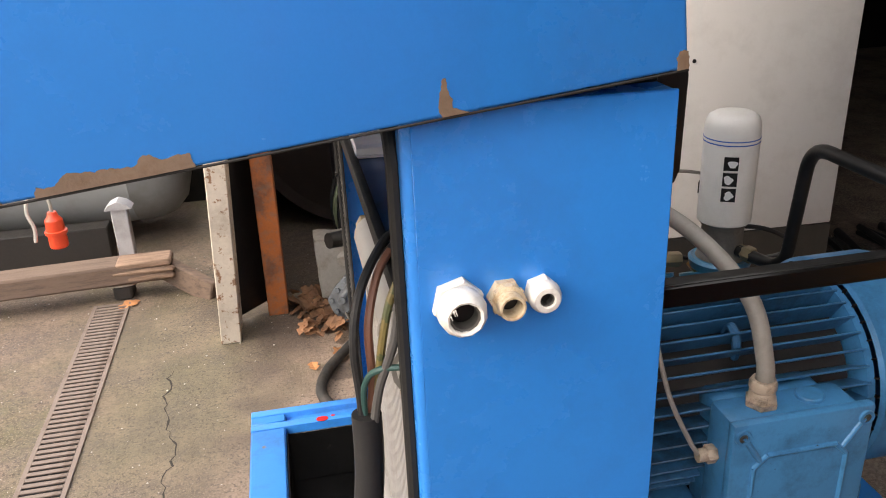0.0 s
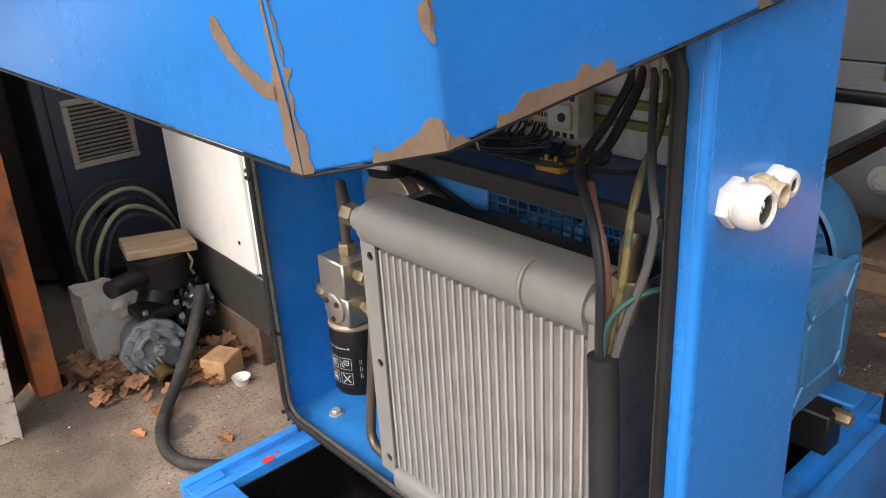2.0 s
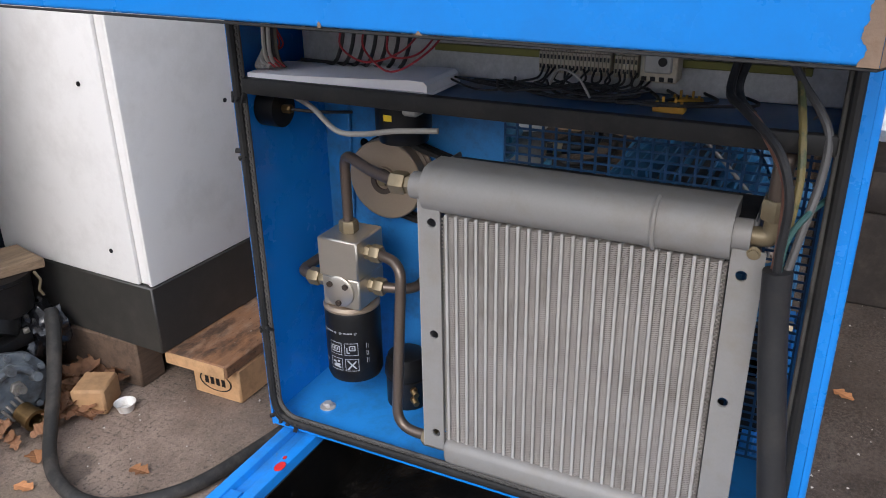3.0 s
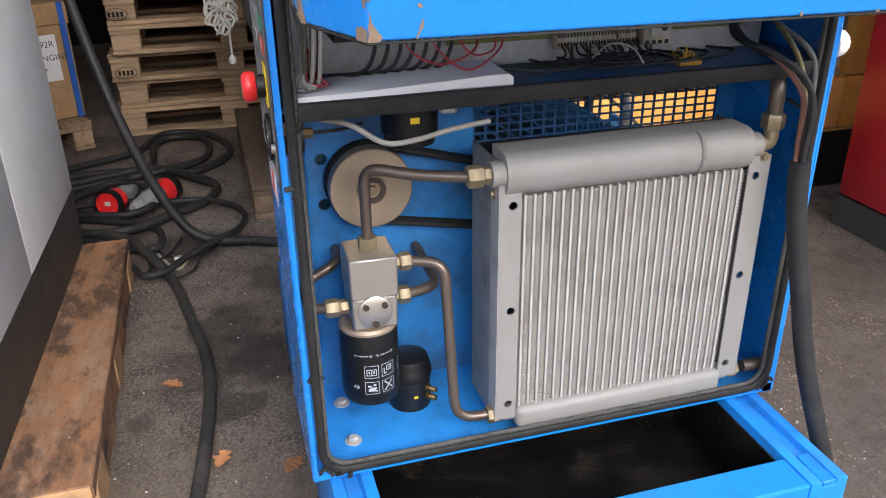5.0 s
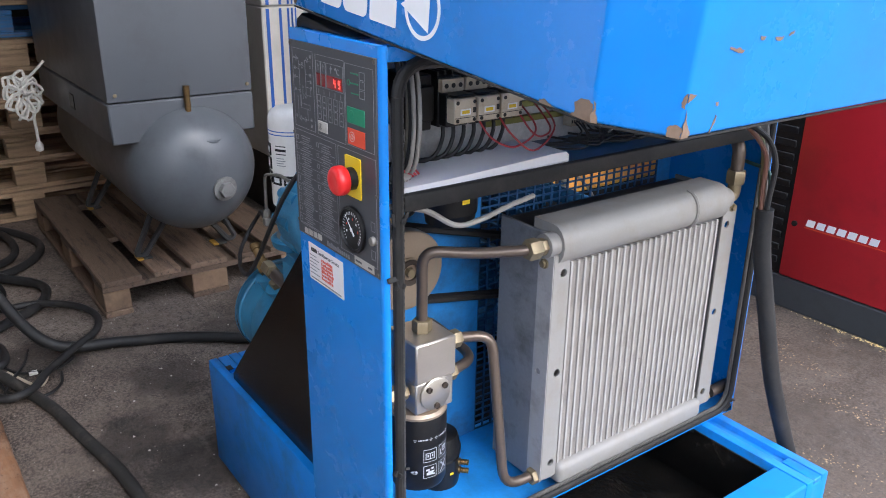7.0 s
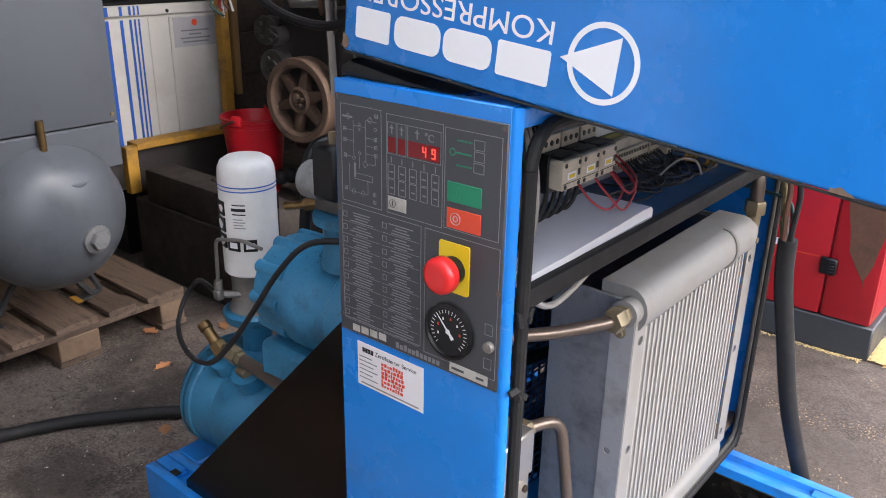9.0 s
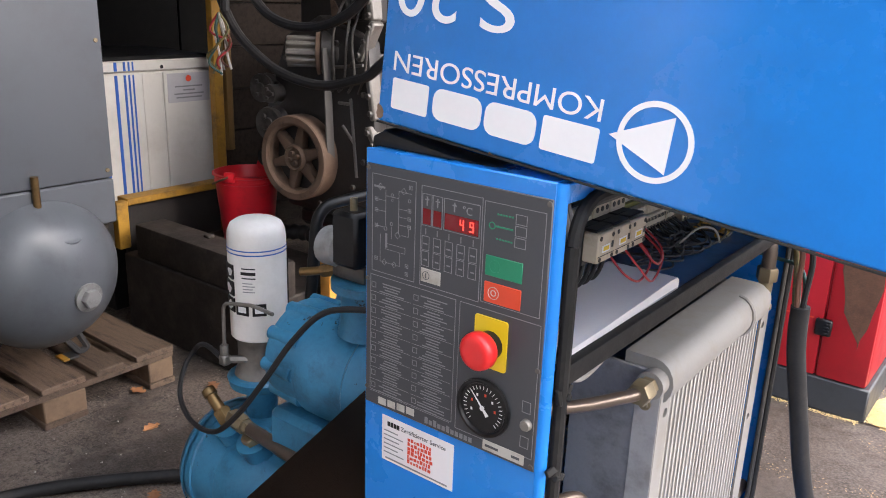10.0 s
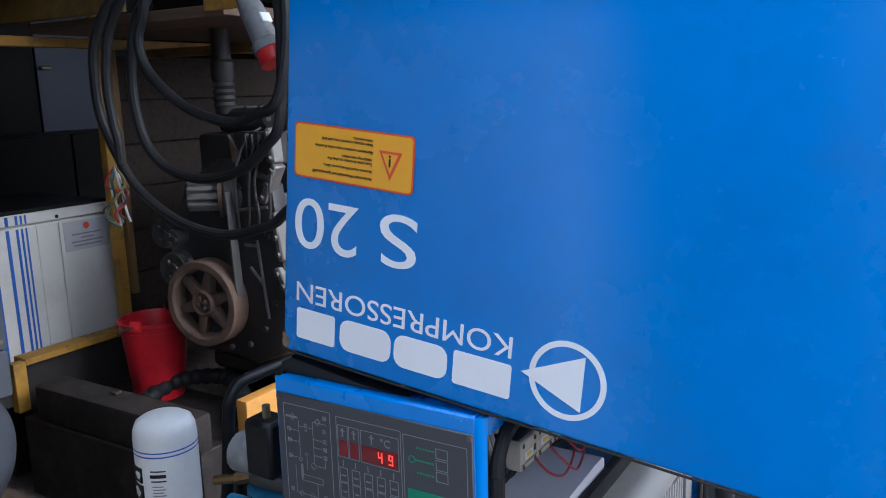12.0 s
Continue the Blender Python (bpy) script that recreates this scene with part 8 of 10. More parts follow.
channel("white_post", -0.3, -0.232, 2.53, 2.68, 2.6, 0.055, "white_post", "white painted steel channel standing upright, paint flaking")
channel("rusty_post", -0.138, -0.066, 2.7, 2.84, 2.6, 0.008, "rust", "orange rusty steel channel standing upright")

# black sheet added to fill the dark void seen between the posts
b = prism(bmesh.new(), [(-0.245, 2.66), (-0.13, 2.78), (-0.128, 2.79), (-0.245, 2.67)], "z", 0.03, 2.6)
single("dark_door_leaf", b, "black", "black sheet added for the dark gap between two posts", "door leaf")


def yard():
    # long grey pressure tank on legs
    t = thing("grey_tank", (-1.6, 3.75, 0), "long grey horizontal pressure tank lying on steel legs", "tank")
    m = aim((-3.1, 3.75, 0.36), (1, 0, 0))
    part("shell", lathe(bmesh.new(), [(0, 0), (0.15, 0.03), (0.25, 0.1), (0.29, 0.18), (0.29, 2.4), (0.294, 2.41), (0.29, 2.42), (0.283, 2.5), (0.255, 2.57), (0.2, 2.62), (0.11, 2.645), (0, 2.65)], m, 44), "yard_grey", t)
    for x in (-2.7, -0.85):
        part("saddle", bbox((x - 0.04, 3.55, 0), (x + 0.04, 3.95, 0.12), 0.006), "rusty_iron", t)
    # black bars added in place of the shadow around the tank
    single("tank_shade_bar", bbox((-3.0, 3.36, 0.0), (-0.78, 3.46, 0.17), 0.004), "iron", "black bar added for the shadow under the grey tank", "skid")
    single("tank_shade_bar", bbox((-3.0, 4.1, 0.0), (-0.3, 4.3, 0.3), 0.004), "black", "black bar added for the darkness behind the grey tank", "skid")
    # grey stake
    b = bmesh.new()
    box(b, (-0.69, 3.08, 0.12), (-0.63, 3.13, 0.34), 0.004)
    prism(b, [(-0.71, 0.338), (-0.61, 0.338), (-0.63, 0.358), (-0.66, 0.37), (-0.69, 0.358)], "y", 3.07, 3.14)
    single("grey_stake", b, "stake_grey", "grey steel stake with a cap on the timber", "stake")
    for lo, hi, r, mat in (((-2.4, 2.98, 0.07), (-0.5, 3.1, 0.15), 3, "grey_wood"), ((-0.7, 2.972, 0.076), (-0.482, 2.99, 0.104), 0, "frayed_wood"), ((-0.71, 2.968, 0.106), (-0.478, 2.992, 0.128), 0, "frayed_wood"), ((-0.69, 2.971, 0.13), (-0.488, 3.07, 0.158), 0, "frayed_wood"), ((-0.72, 2.99, 0.0), (-0.65, 3.08, 0.055), 0, "girder_wood"), ((-1.9, 2.98, 0.0), (-1.8, 3.1, 0.07), 0, "old_wood")):
        single("timber_piece", bbox(lo, hi, 0.008, rot_about(Vector((-0.5, 3.0, 0)), r)), mat, "rough weathered timber lying in the yard", "timber", "yard timbers")
    single("flat_stone", lathe(bmesh.new(), [(0.05, 0.0555), (0.06, 0.058), (0.062, 0.067), (0.05, 0.0695)], Matrix.Translation((-0.685, 3.03, 0)) @ Matrix.Diagonal((1.2, 0.8, 1, 1)), 11), "concrete", "flat dusty stone packed under a timber", "stone")
    m = aim((-0.54, 3.06, 0.098), (0.19, -0.14, -0.075))
    single("timber_piece", bbox((-0.02, -0.05, 0.0), (0.02, 0.05, 0.26), 0.006, m), "grey_wood", "rough weathered timber lying in the yard", "timber", "yard timbers")
    # red plug on a cable
    t = thing("red_plug", (-0.77, 2.73, 0.36), "orange red industrial plug hanging on its cable", "plug")
    part("body", lathe(bmesh.new(), [(0.02, 0.006), (0.027, 0.0), (0.03, 0.004), (0.03, 0.048), (0.036, 0.05), (0.036, 0.06), (0.03, 0.062), (0.028, 0.098), (0.018, 0.11), (0.014, 0.125)], Matrix.Translation((-0.79, 2.73, 0.345)), 20), "orange_plastic", t)
    part("lead", tube(bmesh.new(), smooth_path([(-0.79, 2.73, 0.468), (-0.8, 2.74, 0.52), (-0.88, 2.8, 0.55), (-0.98, 2.95, 0.5), (-1.05, 3.2, 0.5), (-1.1, 3.5, 0.52)], 7), 0.006, 8), "grey_cable", t)
    single("cable_tail", tube(bmesh.new(), smooth_path([(-0.86, 2.73, 0.37), (-0.855, 2.73, 0.42), (-0.87, 2.74, 0.47), (-0.86, 2.75, 0.53)], 6), 0.0065, 8), "grey_plastic", "grey stripped cable end beside the plug", "cable")
    # big dark rusty drum
    t = thing("rusty_drum", (0.35, 3.6, 0), "large dark rusty steel drum lying behind the posts", "drum")
    part("shell", lathe(bmesh.new(), [(0.0, 0), (0.46, 0.0), (0.5, 0.02), (0.5, 1.6), (0, 1.62)], aim((0.33, 3.54, 0.51), (0.05, 1, 0)), 48), "rusty_dark", t)
    part("rim", lathe(bmesh.new(), [(0.46, -0.012), (0.51, -0.012), (0.51, 0.03), (0.46, 0.03)], aim((0.33, 3.54, 0.51), (0.05, 1, 0)), 48, closed=False), "rusty_dark", t)
    # dark cabinet with louvre
    t = thing("dark_cabinet", (0.6, 3.3, 0), "dark blue grey machine cabinet with a louvred vent", "machine cabinet")
    part("body", bbox((0.175, 3.205, 0.12), (1.4, 3.5, 1.6), 0.006), "dark_blue", t)
    part("door", bbox((0.215, 3.193, 0.16), (1.2, 3.206, 1.56), 0.004), "dark_blue", t)
    x0, x1, z0, z1, w = 0.256, 0.49, 0.522, 0.763, 0.022
    part("vent_backing", bbox((x0 + 0.01, 3.19, z0 + 0.01), (x1 - 0.01, 3.1935, z1 - 0.01)), "black", t)
    for lo, hi in (((x0, z0), (x1, z0 + w)), ((x0, z1 - w), (x1, z1)), ((x0, z0 + w), (x0 + w, z1 - w)), ((x1 - w, z0 + w), (x1, z1 - w))):
        part("vent_frame", bbox((lo[0], 3.184, lo[1]), (hi[0], 3.1935, hi[1]), 0.003), "beige_frame", t, "beige vent frame")
    for k in range(13):
        z = z0 + w + 0.004 + 0.0148 * k
        m = Matrix.Translation((0, 3.188, z + 0.004)) @ Matrix.Rotation(radians(38), 4, "X")
        part("louvre", bbox((x0 + w - 0.002, -0.0012, -0.006), (x1 - w + 0.002, 0.0012, 0.006), 0.0005, m), "beige_frame", t)
    part("recess", bbox((0.291, 3.189, 0.325), (0.366, 3.194, 0.378), 0.002), "black", t)
    part("plinth", bbox((0.185, 3.215, 0.0), (1.39, 3.49, 0.12), 0.004), "black", t)


M["frayed_wood"] = surface("frayed_pale_wood", (0.3, 0.2, 0.14), 0.85, var=0.35, scale=6, grain=70, bump=0.6, stretch=(1, 8, 8), dirt=(0.1, 0.06, 0.04), dirt_amt=0.6, dirt_scale=8)
M["girder_wood"] = surface("tarred_wood", (0.03, 0.026, 0.023), 0.8, var=0.3, scale=9, bump=0.4)
M["stake_grey"] = surface("galvanised_stake", (0.38, 0.38, 0.39), 0.5, var=0.1, scale=12, bump=0.1, dirt=(0.2, 0.19, 0.18), dirt_amt=0.4)
M["yard_grey"] = surface("weathered_grey_paint", (0.24, 0.25, 0.25), 0.5, var=0.08, scale=5, bump=0.1, dirt=(0.14, 0.13, 0.11), dirt_amt=0.5, dirt_scale=5)
M["orange_plastic"] = surface("orange_red_plastic", (0.66, 0.06, 0.02), 0.4, var=0.08, bump=0.03)
M["rusty_dark"] = surface("dark_rusty_steel", (0.055, 0.038, 0.03), 0.6, metal=0.2, var=0.25, scale=5, bump=0.2, second=(0.1, 0.055, 0.035), second_scale=3)
M["dark_blue"] = surface("dark_blue_grey_lacquer", (0.035, 0.042, 0.058), 0.42, var=0.1, scale=6, bump=0.06)
M["beige_frame"] = surface("beige_plastic", (0.3, 0.26, 0.21), 0.5, var=0.08, bump=0.04)
yard()


def drain():
    t = thing("drain_grate", (-0.71, 2.3, 0), "rusty cast iron slotted drain channel set in the concrete", "drain grate")
    x0, x1, y0, y1 = -0.79, -0.655, 0.9, 2.96
    part("rail", bbox((x0, y0, 0.0), (x0 + 0.014, y1, 0.006), 0.001), "drain_iron", t)
    part("rail", bbox((x1 - 0.014, y0, 0.0), (x1, y1, 0.006), 0.001), "drain_iron", t)
    part("gutter", bbox((x0 + 0.01, y0, 0.0005), (x1 - 0.01, y1, 0.0015)), "black", t)
    n = 84
    src = bbox((x0 + 0.014, -0.0072, 0.002), (x1 - 0.014, 0.0072, 0.0065), 0.001)
    me = bpy.data.meshes.new("bar")
    finish(src, True)
    src.to_mesh(me)
    src.free()
    me.materials.append(M["drain_iron"])
    for k in range(n):
        ob = new("bar", me)
        ob.parent = t
        ob.matrix_parent_inverse = Matrix.Translation(-BASE[t])
        ob.location = (0, y0 + (y1 - y0) * (k + 0.5) / n, 0)
    # crack in the slab
    M["crack_dirt"] = surface("crack_dirt", (0.03, 0.025, 0.02), 0.9, var=0.3, scale=40, bump=0.1)
    rnd = random.Random(4)
    b = bmesh.new()
    pts, x = [], -0.435
    for k in range(40):
        x += rnd.uniform(-0.016, 0.0145)
        pts.append((x, 2.4 - 0.022 * k + rnd.uniform(-0.006, 0.006)))
    for (xa, ya), (xb, yb) in zip(pts, pts[1:]):
        w = rnd.uniform(0.0008, 0.0034)
        flat(b, [(xa - w, ya), (xb - w, yb), (xb + w, yb), (xa + w, ya)], None, 0.0008)
    single("floor_crack", b, "crack_dirt", "jagged crack running through the concrete slab", "crack", kind="structure")


drain()


# ---- pallets ----
def pallet(mat, label, block_mat=None):
    """A flat wooden pallet, 1.2 m along x and 0.8 m along y, its corner at the origin."""
    t = thing("pallet", (0, 0, 0), label, "pallet", "wooden pallets")
    rnd = random.Random(2)
    for y0, w in ((0, 0.1), (0.3275, 0.145), (0.7, 0.1)):
        part("bottom_board", bbox((0, y0, 0), (1.2, y0 + w, 0.022), 0.003), mat, t)
        for x0 in (0, 0.5275, 1.055):
            part("block", bbox((x0 + rnd.uniform(0, 0.004), y0 + 0.002, 0.022), (x0 + 0.143, y0 + w - 0.002, 0.1), 0.004), block_mat or mat, t)
    for x0 in (0, 0.5275, 1.055):
        part("cross_board", bbox((x0, 0, 0.1), (x0 + 0.145, 0.8, 0.122), 0.003), mat, t)
    for y0, w in ((0, 0.145), (0.19, 0.1), (0.3275, 0.145), (0.51, 0.1), (0.655, 0.145)):
        part("top_board", bbox((-0.003, y0, 0.122), (1.2 + rnd.uniform(0, 0.006), y0 + w, 0.144), 0.003), mat, t)
    return t


M["blue_wood"] = surface("blue_painted_wood", (0.03, 0.13, 0.3), 0.7, var=0.25, scale=6, grain=60, bump=0.4, stretch=(1, 9, 9), dirt=(0.15, 0.11, 0.07), dirt_amt=0.6, dirt_scale=5, per_piece=0.15)
P0 = pallet("wood", "weathered wooden pallet in a stack")
P0.location = (0, 0, 0)
rnd = random.Random(21)
# stack of pallets with the long side facing the yard
first = True
for k in range(9):
    m = Matrix.Translation((3.46 + rnd.uniform(-0.03, 0.03) - 0.04 * (k > 1), 2.2 + rnd.uniform(-0.03, 0.03), 0.1445 * k)) @ Matrix.Rotation(radians(-90 + rnd.uniform(-1.5, 1.5)), 4, "Z")
    if k == 6:
        PB = pallet("blue_wood", "worn blue painted pallet in a stack")
        PB.matrix_basis = m
    else:
        copy_thing(P0, m)
M["oily_wood"] = surface("oily_black_wood", (0.17, 0.115, 0.078), 0.7, var=0.4, scale=5, grain=70, bump=0.5, stretch=(1, 8, 8), dirt=(0.016, 0.013, 0.011), dirt_amt=0.9, dirt_scale=5, per_piece=0.35)
M["block_wood"] = surface("brown_block_wood", (0.19, 0.125, 0.078), 0.75, var=0.3, scale=6, grain=60, bump=0.4, dirt=(0.07, 0.05, 0.035), dirt_amt=0.7, dirt_scale=8, per_piece=0.2)
P1 = pallet("oily_wood", "dark oily wooden pallet under the tank compressor", "block_wood")
P1.matrix_basis = Matrix.Translation((2.085, 0.815, 0))
P2 = copy_thing(P0, Matrix.Translation((3.3, 2.32, 0)) @ Matrix.Rotation(radians(25), 4, "Z"))
tagged(P2, "wooden pallet under the engine cartons")
# the pattern pallet itself closes the stack row
P0.matrix_basis = Matrix.Translation((4.35, 2.25, 0)) @ Matrix.Rotation(radians(-88), 4, "Z")


def burn_marks():
    t = thing("pallet_brand", (3.4, 2.1, 0.3), "dark oval burn marks on the pallet blocks", "marking")
    for k in (2, 4, 5):
        z = 0.1445 * k + 0.061
        m = Matrix(((0, 0, -1, 3.376), (-1, 0, 0, 2.12), (0, 1, 0, z), (0, 0, 0, 1)))
        b = bmesh.new()
        lathe(b, [(0.0445, 0), (0.048, 0), (0.048, 0.0006), (0.0445, 0.0006), (0.0445, 0)], m @ Matrix.Diagonal((1.15, 0.62, 1, 1)), 30, closed=False)
        part("oval", b, "black", t, smooth=False)
        for j in range(4):
            part("stamp_bar", bbox((-0.038 + 0.02 * j, -0.012, 0), (-0.025 + 0.02 * j, 0.012, 0.0006), 0, m), "black", t, smooth=False)


burn_marks()


def cartons():
    for k, (cx, cy, w, h, lines) in enumerate(((3.4, 2.35, 0.42, 0.56, ("42-AB39792R", "SHORT ENGINE", "1004.47")), (3.21, 2.79, 0.42, 0.56, None))):
        m = Matrix.Translation((cx, cy, 0.146)) @ Matrix.Rotation(radians(115), 4, "Z")
        t = thing("carton", (cx, cy, 0.146), "brown engine carton with blue straps and a white label", "carton", "engine cartons")
        part("box", bbox((0, -0.62, 0), (w, 0, h), 0.006, m), "cardboard", t)
        part("lid", bbox((-0.008, -0.63, h - 0.1), (w + 0.008, 0.008, h + 0.006), 0.006, m), "cardboard", t)
        for x in (0.012, w - 0.035):
            part("strap", bbox((x, 0.0005, 0), (x + 0.028, 0.0105, h + 0.007), 0.001, m), "stripe", t, "dark blue strap")
        lab = part("label", bbox((0.075, 0.009, h * 0.35), (0.36, 0.0105, h * 0.75), 0, m), "paper", t, "white paper label")
        for j in range(3):
            mm = m @ Matrix(((-1, 0, 0, 0.345), (0, 0, 1, 0.0107), (0, 1, 0, h * (0.645 - 0.115 * j)), (0, 0, 0, 1)))
            if lines:
                lettering("label_line", lines[j], 0.042, mm @ Matrix.Translation((0.02 if j < 2 else 0.07, 0, 0)), "panel", lab)
            else:
                part("text_bar", bbox((0.03, 0, 0), (0.2, 0.022, 0.0004), 0, mm), "grey_ink", lab)


cartons()


# ---- tank compressor on its pallet ----
# legs and feet: tank paint darkened for the shade under the tank
M["shaded_leg"] = surface("shaded_leg_paint", (0.035, 0.036, 0.038), 0.5, var=0.2, scale=20, grain=200, bump=0.1, dirt=(0.07, 0.06, 0.05), dirt_amt=0.4)


def tank_compressor():
    t = thing("tank_compressor", (2.7, 1.24, 0.144), "dark grey compressor cabinet over a horizontal air tank on a pallet", "compressor")
    m = aim((1.93, 1.24, 0.52), (1, 0, 0))
    part("tank", lathe(bmesh.new(), [(0, 0), (0.08, 0.008), (0.15, 0.035), (0.2, 0.075), (0.227, 0.12), (0.235, 0.17), (0.235, 1.25), (0.2, 1.36), (0.1, 1.42), (0, 1.43)], m, 56), "tank", t)
    part("plug", lathe(bmesh.new(), [(0.045, 0), (0.045, 0.012), (0.038, 0.014)], aim((1.945, 1.18, 0.464), (-1, -0.15, -0.1)), 28), "plug_grey", t)
    part("plug", hexnut(bmesh.new(), (1.935, 1.18, 0.464), (1.912, 1.177, 0.462), 0.03), "plug_grey", t)
    part("pad", lathe(bmesh.new(), [(0.05, 0), (0.045, 0.006), (0, 0.008)], aim((1.985, 1.2, 0.665), (-0.75, -0.1, 0.65)), 24), "tank", t)
    part("drain_rod", rod(bmesh.new(), (2.04, 1.25, 0.73), (2.04, 1.25, 0.825), 0.011, 14), "brass", t, "brass stub")
    body = part("cabinet", bbox((2.05, 1.0, 0.785), (3.2, 1.518, 1.75), 0.008, None, 2), "grey_lacquer", t)
    part("lower_skirt", bbox((2.05, 1.0, 0.64), (3.2, 1.518, 0.782), 0.006), "grey_lacquer", t)
    for p in ((2.049, 1.02, 0.81), (2.049, 1.49, 0.81), (2.049, 1.02, 1.2)):
        part("screw", lathe(bmesh.new(), [(0.007, 0), (0.006, 0.003), (0, 0.004)], aim(p, (-1, 0, 0)), 12), "steel", body)
    part("handle_recess", bbox((2.55, 1.514, 0.68), (2.62, 1.521, 0.74), 0.002), "black", t)
    for x in (2.25, 3.0):
        for s in (-1, 1):
            y = 1.24 + s * 0.15
            b = bmesh.new()
            tube(b, bent([(x, 1.24 + s * 0.12, 0.33), (x, y + s * 0.05, 0.16), (x, y + s * 0.02, 0.15), (x, 1.24 + s * 0.06, 0.3)], 0.02, 4), 0.012, 6)
            part("leg", b, "shaded_leg", t)
            part("foot_pad", bbox((x - 0.028, y - 0.005, 0.1445), (x + 0.028, y + 0.05, 0.152), 0.002), "shaded_leg", t)
            part("tape", bbox((x - 0.029, y + 0.03, 0.1445), (x + 0.029, y + 0.051, 0.1525), 0.001), "yellow_paint", t, "worn yellow tape")
    return t


tank_compressor()


def rope():
    t = thing("rope", (2.97, 1.6, 0.4), "white knotted rope hanging on the grey cabinet", "rope")
    c = Vector((2.97, 1.62, 0.7))
    pts = [c + Vector((0, -0.09, 0.12)), c + Vector((0, -0.05, 0.08))]
    for k in range(60):
        a = 0.62 * k
        r = 0.05 + 0.035 * math.sin(2.6 * a)
        pts.append(c + Vector((0.02 * math.sin(1.7 * a), r * math.cos(a) * 0.9 + 0.01, r * math.sin(a) * 1.15 - 0.0006 * k)))
    pts += [c + Vector((0, -0.015, -0.06)), c + Vector((0, -0.018, -0.13)), c + Vector((0, -0.02, -0.22))]
    part("strand", tube(bmesh.new(), smooth_path(pts, 3), 0.0062, 6), "white_plastic", t)
    part("knot", lathe(bmesh.new(), [(0, 0), (0.016, 0.008), (0.018, 0.03), (0.009, 0.045)], Matrix.Translation(c + Vector((0, -0.02, -0.262))), 12), "white_plastic", t)


rope()


# ---- striped white machine, steel beams, bucket, engine ----
def striped_machine():
    t = thing("striped_machine", (3.1, 0.35, 0), "white machine housing with blue stripes and a pinned notice", "machine cabinet")
    part("body", bbox((2.83, 0.05, 0.3), (3.4, 0.604, 1.012), 0.006), "cream_lacquer", t)
    part("top", bbox((2.828, 0.05, 1.015), (3.4, 0.604, 1.06), 0.005), "cream_lacquer", t, "white top strip")
    part("door", bbox((2.822, 0.052, 0.34), (2.831, 0.296, 1.008), 0.003), "cream_lacquer", t)
    part("door", bbox((2.8245, 0.299, 0.34), (2.831, 0.393, 1.008), 0.002), "cream_lacquer", t)
    part("lock_hole", lathe(bmesh.new(), [(0.008, 0), (0.008, 0.002), (0, 0.002)], aim((2.829, 0.298, 1.03), (-1, 0, 0)), 14), "black", t)
    for y, w in ((0.575, 0.016), (0.511, 0.013), (0.471, 0.01), (0.451, 0.008), (0.433, 0.007)):
        part("stripe", bbox((2.8275, y - w / 2, 0.47), (2.8297, y + w / 2, 1.003)), "stripe", t, "painted blue stripe")
        part("stripe", bbox((2.8262, y - w / 2, 1.02), (2.8279, y + w / 2, 1.056)), "stripe", t, "painted blue stripe")
    n = part("notice", bbox((2.8195, 0.07, 0.875), (2.8215, 0.28, 1.0)), "grey_paper", t, "white paper notice")
    part("emblem", lathe(bmesh.new(), [(0.014, 0), (0.014, 0.0006), (0, 0.0006)], aim((2.8194, 0.175, 0.976), (-1, 0, 0)), 20), "red_key", n)
    for k, w in enumerate((0.14, 0.06, 0.15, 0.13)):
        part("text_bar", bbox((2.8186, 0.175 - w / 2, 0.94 - 0.016 * k), (2.8194, 0.175 + w / 2, 0.946 - 0.016 * k)), "grey_ink", n, smooth=False)
    part("plinth", bbox((2.84, 0.06, 0), (3.39, 0.595, 0.3), 0.004), "black", t)
    # black sheet laid over the pale top so that it reads dark
    single("dark_top_sheet", bbox((2.835, 0.055, 1.0605), (3.395, 0.6, 1.077), 0.003), "black", "black sheet added to darken the top of the striped machine", "board")

    for k in range(7):
        single("wall_plank", bbox((2.79, -1.6, 0.35 + 0.19 * k), (2.82, 0.035, 0.535 + 0.19 * k), 0.003), "dark_wood", "dark weathered plank of the partition behind the engine", "plank", "partition planks")
    for y in (-1.5, -0.05):
        single("partition_post", bbox((2.821, y, 0.0), (2.88, y + 0.06, 2.39), 0.003), "dark_wood", "dark weathered post of the plank partition", "post", "partition posts")


striped_machine()


M["girder"] = surface("tarry_steel", (0.026, 0.021, 0.018), 0.7, var=0.4, scale=8, grain=60, bump=0.6, dirt=(0.07, 0.055, 0.043), dirt_amt=0.6, dirt_scale=9, spec=0.35, rough_var=0.2)


